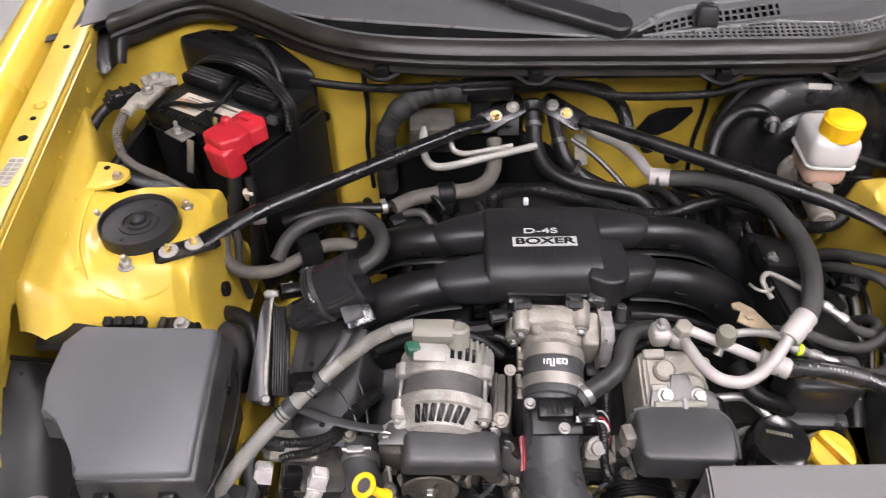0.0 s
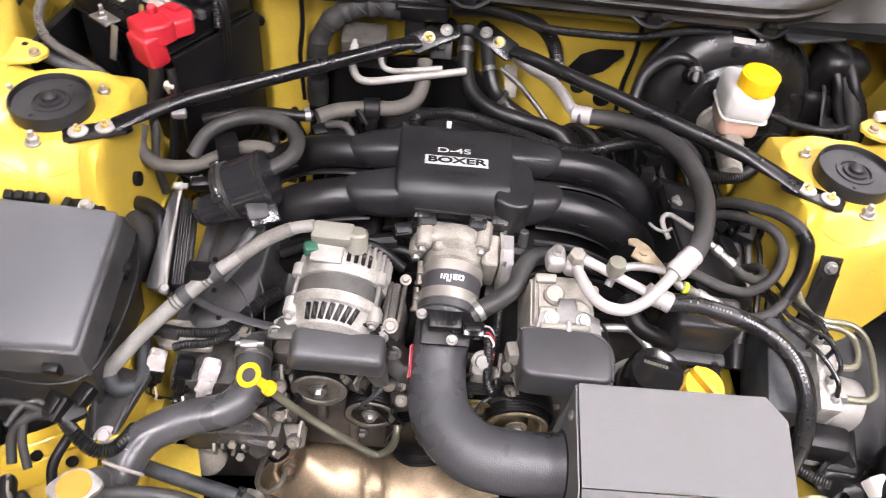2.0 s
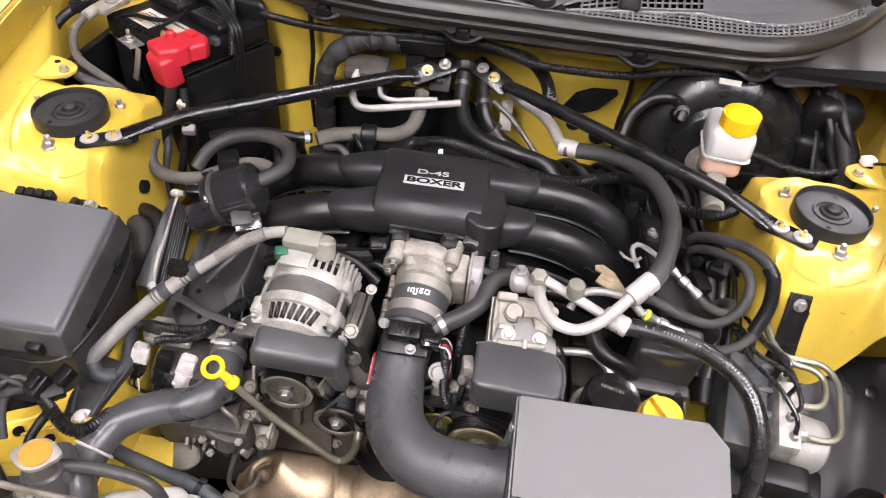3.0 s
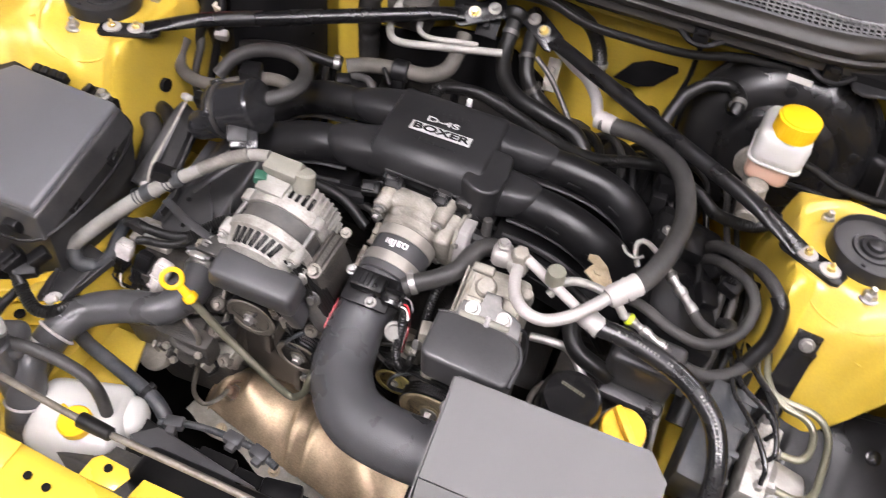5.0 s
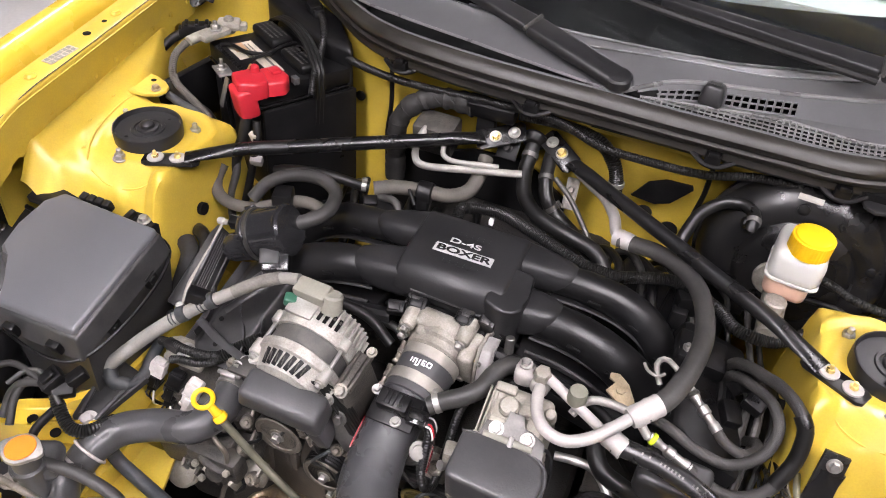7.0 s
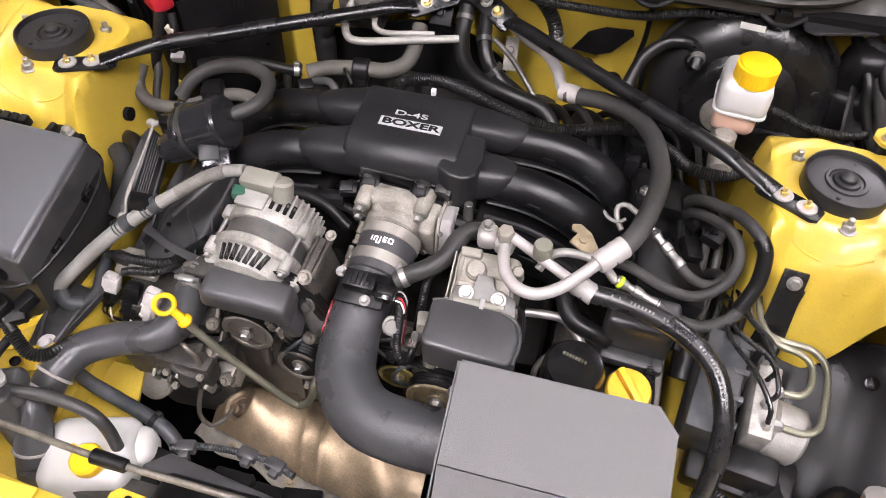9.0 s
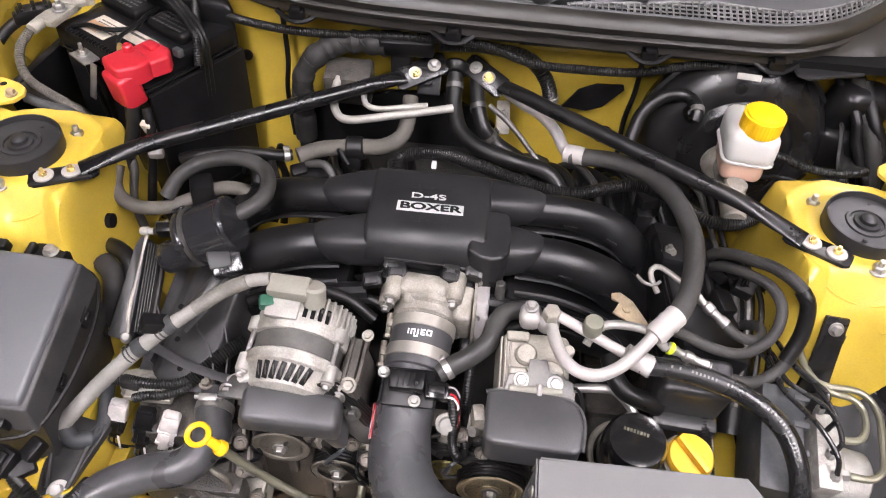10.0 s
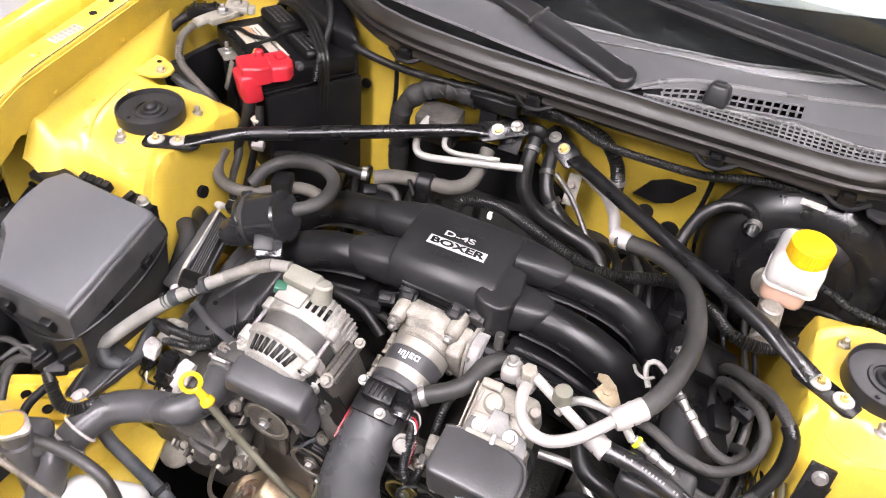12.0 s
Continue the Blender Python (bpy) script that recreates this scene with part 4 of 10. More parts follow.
# rear end cap of the wing

# ---- engine ----
def engine_block():
    t = thing("engine_block", (0, 0.75, 0.18), "dirty dark boxer engine block deep in the bay", "engine block")
    bm = box(bm_new(), (0, 0.74, 0.47), (0.44, 0.36, 0.34), None, 0.02)
    box(bm, (0, 0.80, 0.66), (0.40, 0.24, 0.06), None, 0.02)
    part("crankcase", bm, GRIME, t, "oily black crankcase")
    part("gearbox_bell", box(bm_new(), (0, 0.96, 0.55), (0.34, 0.10, 0.40), None, 0.03), GRIME, t)
    for s in (-1, 1):
        bm = box(bm_new(), (s * 0.29, 0.72, 0.47), (0.15, 0.40, 0.22), turned(0, s * 6, 0), 0.02)
        for k in range(5):
            box(bm, (s * 0.29, 0.56 + 0.08 * k, 0.585), (0.12, 0.012, 0.02), None, 0.003)
        part("cylinder_head", bm, BLOCK, t)
    bm = box(bm_new(), (-0.02, 0.555, 0.56), (0.42, 0.03, 0.22), None, 0.01)
    part("timing_cover", bm, CASE, t, "grey-brown stained timing cover")
    for k in range(9):
        x = -0.20 + 0.045 * k
        part("cover_rib", box(bm_new(), (x, 0.536, 0.57 + 0.04 * math.sin(k * 2.1)), (0.012, 0.012, 0.14), None, 0.003), CASE, t)
    for k in range(8):
        bolt(t, (-0.21 + 0.055 * k, 0.539, 0.64 - 0.07 * (k % 3)), (0, -1, 0), 0.006, 0.009, STEEL)
    return t


engine_block()


def intake_manifold():
    t = thing("intake_manifold", (0, 0.74, 0.70), "dusty black plastic intake manifold with raised lettering", "intake manifold")
    tilt = turned(4, 0, 0)
    c = Vector((-0.003, 0.745, 0.850))
    bm = bm_new()
    # the plenum: sloped top, rounded front
    prof = [(0.062, -0.075), (0.061, -0.016), (0.059, -0.006), (0.054, -0.001), (0.046, 0.000), (-0.036, 0.000), (-0.047, -0.0015), (-0.056, -0.0055), (-0.063, -0.012), (-0.068, -0.022), (-0.070, -0.034), (-0.067, -0.049), (-0.058, -0.063), (-0.045, -0.075)]
    ends = []
    for x, k in ((-0.0770, 0.016), (-0.0762, 0.0075), (-0.0740, 0.0025), (-0.0700, 0.0), (0.0680, 0.0), (0.0720, 0.0025), (0.0742, 0.0075), (0.0750, 0.016)):
        ends.append([bm.verts.new(c + tilt @ Vector((x, y * (1 - k * 5), z - k * 0.8))) for y, z in prof])
    for a, b in zip(ends, ends[1:]):
        for i in range(len(prof)):
            bm.faces.new((a[i], a[(i + 1) % len(prof)], b[(i + 1) % len(prof)], b[i]))
    bm.faces.new(ends[0]), bm.faces.new(ends[-1])
    part("plenum", bm, COVER, t, "dark grey plastic plenum cover", 60)
    # rounded boss on the plenum's end
    bm = slab(bm_new(), [(-0.030, 0.040), (0.012, 0.040), (0.019, 0.034), (0.021, 0.0), (0.020, -0.022), (0.012, -0.033), (0.000, -0.037), (-0.014, -0.035), (-0.030, -0.026)], 0.085, (0.0735, 0.714, 0.758), tilt @ turned(3, 3, 0), 0.007, 3)
    part("boss", bm, COVER, t, "rounded upright corner of the plenum", 45)
    part("boss_screw", lathe(bm_new(), (0.0965, 0.728, 0.815), (1, 0, 0.1), [(0.004, 0), (0.004, 0.004), (0, 0.005)], 8), BRASS, t)
    arms = (((-0.060, 0.783, 0.826), (-0.105, 0.780, 0.822), (-0.152, 0.778, 0.812)), ((-0.058, 0.712, 0.812), (-0.105, 0.706, 0.808), (-0.152, 0.704, 0.800)),
            ((0.058, 0.783, 0.826), (0.105, 0.787, 0.820), (0.150, 0.792, 0.810)), ((0.062, 0.716, 0.806), (0.105, 0.720, 0.802), (0.146, 0.724, 0.796)))
    ways = (((-0.115, 0.779, 0.815), (-0.165, 0.785, 0.808), (-0.215, 0.795, 0.788), (-0.262, 0.792, 0.755), (-0.295, 0.775, 0.70), (-0.31, 0.75, 0.62)),
            ((-0.110, 0.706, 0.803), (-0.160, 0.702, 0.797), (-0.210, 0.702, 0.775), (-0.258, 0.705, 0.735), (-0.285, 0.70, 0.68), (-0.30, 0.69, 0.60)),
            ((0.115, 0.788, 0.815), (0.165, 0.795, 0.808), (0.215, 0.800, 0.792), (0.258, 0.798, 0.762), (0.283, 0.790, 0.71), (0.29, 0.77, 0.62)),
            ((0.110, 0.722, 0.797), (0.160, 0.722, 0.792), (0.208, 0.724, 0.772), (0.250, 0.728, 0.738), (0.276, 0.73, 0.69), (0.285, 0.73, 0.60)))
    for arm, way in zip(arms, ways):
        p0, p1, p2 = (V(q) for q in arm)
        bm = bm_new()
        rows = []
        big = 1.0 if arm[0][1] > 0.75 else 1.12
        n = 20
        for c0, w0, h0, sq in ((p0, 0.0285, 0.0225, 0.42), (p0.lerp(p1, 0.5), 0.0275, 0.0228, 0.5), (p1, 0.0255, 0.0232, 0.65), (p1.lerp(p2, 0.30), 0.0243, 0.0232, 0.8), (p1.lerp(p2, 0.45), 0.0232, 0.0222, 0.9), (p1.lerp(p2, 0.55), 0.0205, 0.0190, 1.0)):
            loop = []
            for i in range(n):
                ang = 2 * math.pi * (i + 0.5) / n
                cx, cz = math.cos(ang), math.sin(ang)
                loop.append(bm.verts.new(c0 + V((0, big * w0 * math.copysign(abs(cx) ** sq, cx), big * h0 * math.copysign(abs(cz) ** sq, cz))) + (p2 - p1).normalized() * (0.016 * cz * ramp(0.5, 0.9, sq))))
            rows.append(loop)
        for r0, r1 in zip(rows, rows[1:]):
            for i in range(n):
                bm.faces.new((r0[i], r0[(i + 1) % n], r1[(i + 1) % n], r1[i]))
        bm.faces.new(rows[0]), bm.faces.new(rows[-1])
        part("runner_collar", bm, COVER, t, "smooth dark runner collar", 32)
        run = part("runner", tube(bm_new(), way, 0.031, 18, 0.008, radii=[0.021, 0.0235, 0.0255, 0.0265, 0.026] if way[0][1] > 0.75 else [0.024, 0.028, 0.031, 0.032, 0.030]), MANIFOLD, t, "curved black intake runner")
        low = [V(q) + V((0, -0.019, -0.019)) for q in way[:5]]
        part("seam_flange", tube(bm_new(), low, 0.006, 8, 0.010, flat=0.5), MANIFOLD, t, "moulded seam flange below the runner")
        if way[0][1] < 0.75:
            part("seam_flange", tube(bm_new(), [q + V((0, -0.016, -0.016)) for q in low], 0.005, 8, 0.010), MANIFOLD, t)
        g = glide(way, 0.03)
        for i in range(2, len(g) - 3, 2):
            d = (g[i + 1] - g[i - 1]).normalized()
            part("mould_rib", box(bm_new(), g[i] + Vector((0, -0.031, 0.004)), (0.003, 0.006, 0.018), frame_of(d), 0.001), MANIFOLD, run)
    # printed plate
    m = tilt
    at = c + m @ Vector((0.000, -0.011, 0.0006))
    plate = part("name_plate", box(bm_new(), at, (0.082, 0.0160, 0.0016), m, 0.0004), SILVER, t, "pale silver plate with dark lettering")
    words("BOXER", 0.0150, at + m @ Vector((0, -0.0003, 0.0010)), m @ Matrix.Diagonal((1.58, 0.98, 1)), BLACK, t, "lettering", "black engine lettering on the white plate", bold=0.00055)
    words("D-4S", 0.0150, at + m @ Vector((-0.004, 0.0185, 0.0006)), m @ Matrix.Diagonal((1.48, 0.85, 1)), SILVER, t, "lettering", "silver raised lettering", bold=0.00012)
    for y, width in ((0.036, 0.05), (-0.0205, 0.058)):
        for k in range(6):
            bars(t, [((k - 2.5) * width / 6, y, width / 8, 0.007)], at, m, COVER, "raised_mark", "raised dark unreadable mark")
    part("tag", box(bm_new(), (-0.012, 0.885, 0.795), (0.007, 0.008, 0.010), None, 0.001), WHITE, t, "small white plastic tag")
    # lower flange and rails under the plenum
    bm = box(bm_new(), (0, 0.688, 0.765), (0.12, 0.03, 0.05), None, 0.005)
    for x in (-0.05, -0.02, 0.02, 0.05):
        box(bm, (x, 0.672, 0.775), (0.018, 0.012, 0.03), None, 0.003)
    part("plenum_flange", bm, MANIFOLD, t)
    for s in (-1, 1):
        bm = tube(bm_new(), [(s * 0.07, 0.665, 0.765), (s * 0.16, 0.665, 0.745), (s * 0.24, 0.668, 0.70), (s * 0.285, 0.67, 0.64)], 0.012, 10, 0.01)
        box(bm, (s * 0.19, 0.70, 0.72), (0.20, 0.10, 0.03), turned(0, s * 18, 0), 0.006)
        part("lower_rail", bm, BLACK, t, "black plastic lower rail")
    part("vacuum_spigot", rod(bm_new(), (0.093, 0.668, 0.74), (0.092, 0.672, 0.795), 0.008, 0.006, 12, 0.001), DARKSTEEL, t)


intake_manifold()


def throttle_body():
    t = thing("throttle_body", (0, 0.655, 0.72), "cast aluminium throttle body behind the intake pipe", "throttle body")
    ax = V((0.006, 0.068, 0.022)).normalized()
    m = frame_of(ax)
    tilt = turned(18, 0, -4)
    part("bore", lathe(bm_new(), (0.004, 0.632, 0.752), ax, [(0.037, 0), (0.040, 0.003), (0.0405, 0.012), (0.044, 0.016), (0.044, 0.045)], 36), ALU_DIRTY, t, "stained cast bore")
    bm = box(bm_new(), (0.000, 0.664, 0.764), (0.062, 0.030, 0.086), tilt, 0.010, 3)
    part("flange", bm, ALU_DIRTY, t, "cast flange with rounded corners")
    part("raised_face", box(bm_new(), (-0.002, 0.650, 0.790), (0.044, 0.040, 0.018), tilt, 0.007, 3), ALU_DIRTY, t, "smooth raised casting face")
    for dx, dz, h in ((-0.038, 0.036, 0.022), (0.036, 0.034, 0.018), (-0.046, 0.008, 0.012), (0.042, -0.028, 0.014)):
        p = V((0.002 + dx, 0.655, 0.760 + dz))
        part("ear", rod(bm_new(), p - ax * h, p + ax * 0.020, 0.0105, 0.0115, 18, 0.0018), ALU_DIRTY, t)
        bolt(t, p - ax * h, -ax, 0.0055, 0.0078, STEEL)
    bm = box(bm_new(), (0.050, 0.652, 0.756), (0.022, 0.046, 0.066), tilt, 0.006, 3)
    part("motor_housing", bm, ALU_DIRTY, t, "cast motor housing")
    out = [(-0.022, -0.036), (0.010, -0.040), (0.026, -0.022), (0.030, 0.008), (0.022, 0.034), (-0.014, 0.038), (-0.026, 0.020), (-0.028, -0.016)]
    part("cover_lip", slab(bm_new(), out, 0.004, (0.061, 0.652, 0.756), turned(90, 0, 90), 0.001), ALU_DIRTY, t, "pale lip round the gear cover")
    part("gear_cover", slab(bm_new(), [(x * 0.88, y * 0.90) for x, y in out], 0.014, (0.065, 0.652, 0.756), turned(90, 0, 90), 0.004, 3), PALE, t, "worn grey plastic gear cover")
    for k in range(4):
        part("cover_rib", box(bm_new(), (0.073, 0.652, 0.730 + 0.016 * k), (0.014, 0.044, 0.0025), turned(14, 0, 0), 0.0008), PALE, t)
    for y, z in ((0.628, 0.776), (0.634, 0.730), (0.672, 0.790)):
        bolt(t, (0.066, y, z), (1, -0.3, 0.2), 0.0036, 0.0, STEEL)
    part("link_clip", box(bm_new(), (0.056, 0.634, 0.772), (0.008, 0.008, 0.014), tilt, 0.002), BRASS, t, "small yellow clip")
    part("plug", box(bm_new(), (0.060, 0.640, 0.708), (0.022, 0.026, 0.024), tilt, 0.004), BLACK, t, "black wiring plug")


throttle_body()


def harness_rail():
    t = thing("harness_rail", (0.01, 0.688, 0.80), "black plastic harness rail above the throttle body", "harness rail")
    m = turned(20, 4, -3)
    part("rail", box(bm_new(), (0.010, 0.690, 0.802), (0.125, 0.020, 0.026), m, 0.004), BLACK, t)
    part("rail_lip", tube(bm_new(), [(-0.052, 0.678, 0.812), (-0.02, 0.679, 0.811), (0.03, 0.680, 0.809), (0.068, 0.682, 0.806)], 0.0026, 8, 0.006), DUCT, t)
    for x, w in ((-0.040, 0.026), (0.030, 0.020), (0.058, 0.022)):
        part("plug", box(bm_new(), (x, 0.678, 0.800), (w, 0.018, 0.024), m, 0.003), SATIN, t, "black wiring plug")
        part("plug_latch", box(bm_new(), (x, 0.668, 0.810), (w * 0.5, 0.006, 0.006), m, 0.001), DUCT, t)
    part("wire", tube(bm_new(), [(-0.050, 0.680, 0.79), (-0.064, 0.672, 0.786), (-0.080, 0.676, 0.776), (-0.09, 0.69, 0.76)], 0.0034, 8, 0.005), RUBBER, t)
    part("wire", tube(bm_new(), [(0.066, 0.680, 0.80), (0.078, 0.676, 0.792), (0.088, 0.680, 0.780), (0.10, 0.69, 0.765)], 0.0034, 8, 0.005), RUBBER, t)


harness_rail()


def intake_pipe():
    t = thing("intake_pipe", (0.0, 0.50, 0.68), "satin black intake pipe with sensor and steel clamps", "intake pipe")
    way = [(-0.001, 0.590, 0.737), (-0.006, 0.540, 0.719), (-0.008, 0.500, 0.703), (0.001, 0.452, 0.690), (0.035, 0.412, 0.688), (0.085, 0.398, 0.692), (0.150, 0.397, 0.695)]
    part("pipe", tube(bm_new(), way, 0.036, 32, 0.006, radii=[0.034, 0.034, 0.0355, 0.037, 0.037, 0.037, 0.037]), PIPEBLACK, t, "bent satin black pipe")
    a, b = V((0.005, 0.640, 0.754)), V((-0.001, 0.572, 0.732))
    d = (b - a).normalized()
    part("coupler", rod(bm_new(), a, b, 0.0375, None, 32, 0.001), GUARD, t, "dark grey silicone coupler")
    for k in (0.009, 0.046):
        part("band", lathe(bm_new(), a + d * k, d, [(0.0376, 0), (0.0390, 0.0004), (0.0392, 0.003), (0.0388, 0.007), (0.0392, 0.012), (0.0390, 0.0146), (0.0376, 0.015)], 40), BRUSHED, t, "brushed steel clamp band")
    for s in (0.22, 0.73):
        q = a.lerp(b, s) + Vector((-0.040, 0, 0.004))
        bm = box(bm_new(), q, (0.010, 0.012, 0.011), frame_of(d), 0.002)
        rod(bm, q + Vector((-0.002, 0.012, 0.006)), q - Vector((0.002, 0.012, 0.006)), 0.0038, None, 10, 0.0008)
        rod(bm, q - Vector((0.002, 0.012, 0.006)), q - Vector((0.002, 0.016, 0.008)), 0.0058, None, 6)
        part("band_screw", bm, PULLEY, t, "dull zinc band screw")
    # a dark patch with bars for a maker's mark
    up = d.cross(V((1, 0, 0))).normalized()
    up = up if up.z > 0 else -up
    mid = a.lerp(b, 0.47)

    def stroke(bm, u, v, w, h):
        """A thin bar on the coupler, u degrees round it and v metres along it."""
        nrm = up * math.cos(radians(u)) + V((1, 0, 0)) * math.sin(radians(u))
        box(bm, mid + nrm * 0.0380 + d * v, (w, h, 0.0008), Matrix((nrm.cross(d), -d, nrm)).transposed(), 0)
    bm = bm_new()
    for u, v, w, h in ((-22, -0.001, 0.0018, 0.0065), (-16, 0.0, 0.0018, 0.0065), (-13, -0.0028, 0.0040, 0.0016), (-10, 0.0005, 0.0018, 0.0075), (-4, 0.0015, 0.0018, 0.0095), (-7, 0.0058, 0.0050, 0.0016), (2, 0.0, 0.0018, 0.0065), (5, -0.0028, 0.0050, 0.0016), (5, 0.0005, 0.0040, 0.0016), (5, 0.0032, 0.0050, 0.0016), (12, 0.0, 0.0018, 0.0065), (16, -0.0028, 0.0050, 0.0016), (16, 0.0030, 0.0050, 0.0016), (20, 0.0, 0.0018, 0.0065)):
        stroke(bm, u, v, w, h)
    part("maker_mark", bm, WHITE, t, "white unreadable maker's mark")
    # sensor on a flat pad
    pad = V((-0.003, 0.533, 0.757))
    m = turned(18, 0, 0)
    part("sensor_pad", box(bm_new(), pad, (0.060, 0.045, 0.006), m, 0.003), BLACK, t)
    bm = box(bm_new(), pad + m @ V((-0.002, 0.004, 0.011)), (0.040, 0.022, 0.018), m, 0.003)
    for k in range(4):
        box(bm, pad + m @ V((-0.012 + 0.006 * k, 0.004, 0.021)), (0.002, 0.016, 0.002), m, 0)
    part("air_sensor", bm, BLACK, t, "small black plastic air flow sensor")
    part("sensor_plug", box(bm_new(), pad + m @ V((0.032, -0.004, 0.010)), (0.026, 0.019, 0.014), m, 0.002), GLOSS, t)
    part("plug_latch", box(bm_new(), pad + m @ V((0.032, -0.004, 0.018)), (0.018, 0.008, 0.003), m, 0.001), BLACK, t)
    for k, tint in enumerate((WHITE_PL, RED, BLACK, PALE)):
        e = pad + m @ V((0.044, -0.010 + 0.004 * k, 0.010))
        part("wire", tube(bm_new(), [e, e + V((0.008, -0.002, 0.002)), e + V((0.014, -0.008, -0.006)), V((0.052, 0.515, 0.75))], 0.0012, 6, 0.004), tint, t)
    for x, y in ((-0.030, 0.014), (0.008, -0.016)):
        bolt(t, pad + m @ V((x, y, 0.003)), m @ V((0, 0, 1)), 0.0045, 0.007, ALU if y < 0 else STEEL)
    # narrow red and white sticker on the pipe's flank
    for ang, col, wide, label in ((22, RED, 0.0045, "narrow red printed sticker"), (14, WHITE, 0.002, "white stripe of the sticker"), (7, RED, 0.004, "narrow red printed sticker")):
        c0, c1 = V((-0.0072, 0.534, 0.7168)), V((-0.0080, 0.492, 0.7005))
        dd = (c1 - c0).normalized()
        side = V((-1, 0, 0))
        upw = side.cross(dd)
        upw = upw if upw.z > 0 else -upw
        nrm = side * math.cos(radians(ang)) + upw * math.sin(radians(ang))
        part("sticker", box(bm_new(), (c0 + c1) / 2 + nrm * 0.0362, (wide, 0.040, 0.0010), Matrix((nrm.cross(dd), -dd, nrm)).transposed(), 0), col, t, label)
    for k, col in enumerate((RED, WHITE, BLACK)):
        part("wire", tube(bm_new(), [(0.039, 0.528, 0.764 - 0.003 * k), (0.053, 0.522, 0.758), (0.057, 0.512, 0.74), (0.054, 0.505, 0.70)], 0.0013, 6), col, t)


intake_pipe()


def heat_shield():
    t = thing("intake_heat_shield", (0.25, 0.38, 0.62), "folded wrinkle-black steel box round the air filter", "heat shield")
    top = [(0.139, 0.435), (0.343, 0.437), (0.366, 0.413), (0.368, 0.337), (0.142, 0.337)]

    def zt(y):
        return 0.800 + 0.40 * (y - 0.434)

    def plate(pts, name, label=""):
        bm = bm_new()
        f = bm.faces.new([bm.verts.new(p) for p in pts])
        bmesh.ops.recalc_face_normals(bm, faces=[f])
        bmesh.ops.solidify(bm, geom=[f], thickness=0.002)
        return part(name, bm, WRINKLE, t, label)
    plate([(x, y, zt(y)) for x, y in top], "top_panel", "flat wrinkle-black top panel")
    plate([(0.142, 0.3365, 0.7608), (0.368, 0.3365, 0.7608), (0.352, 0.22, 0.655), (0.150, 0.22, 0.655)], "front_panel")
    plate([(0.3665, 0.412, 0.790), (0.3685, 0.337, 0.760), (0.353, 0.22, 0.655), (0.357, 0.22, 0.56), (0.374, 0.412, 0.56)], "side_panel")
    plate([(0.3438, 0.4375, 0.800), (0.3662, 0.414, 0.791), (0.374, 0.414, 0.56), (0.351, 0.4375, 0.56)], "corner_panel")
    plate([(0.141, 0.4365, 0.7995), (0.340, 0.4365, 0.7995), (0.345, 0.44, 0.60), (0.12, 0.44, 0.60)], "rear_panel")
    # flank with the round opening for the pipe
    bm = bm_new()
    outer = [(0.1385, 0.436, 0.7995), (0.1405, 0.337, 0.7605), (0.142, 0.24, 0.665), (0.142, 0.30, 0.60), (0.142, 0.40, 0.60), (0.141, 0.445, 0.70)]
    hole = [(0.1405, 0.397 + 0.040 * math.cos(a), 0.692 + 0.040 * math.sin(a)) for a in (2 * math.pi * k / 24 for k in range(24))]
    ov = [bm.verts.new(p) for p in outer]
    hv = [bm.verts.new(p) for p in hole]
    rim = [bm.edges.new((ov[i], ov[(i + 1) % len(ov)])) for i in range(len(ov))] + [bm.edges.new((hv[i], hv[(i + 1) % 24])) for i in range(24)]
    bmesh.ops.triangle_fill(bm, edges=rim, use_beauty=True)
    bmesh.ops.solidify(bm, geom=list(bm.faces), thickness=0.002)
    part("flank_panel", bm, WRINKLE, t)
    part("edge_trim", ring(bm_new(), (0.1400, 0.397, 0.692), (1, 0, 0), 0.040, 0.003, 32, 8), RUBBER, t, "rubber trim round the pipe opening")
    for p, ax in (((0.1365, 0.415, 0.772), (-1, 0, 0.1)), ((0.366, 0.375, 0.755), (1, 0, 0.2))):
        part("rivet_bolt", lathe(bm_new(), p, ax, [(0.006, 0), (0.006, 0.002), (0.003, 0.004), (0, 0.004)], 16), STEEL, t, "small bright domed bolt")


heat_shield()


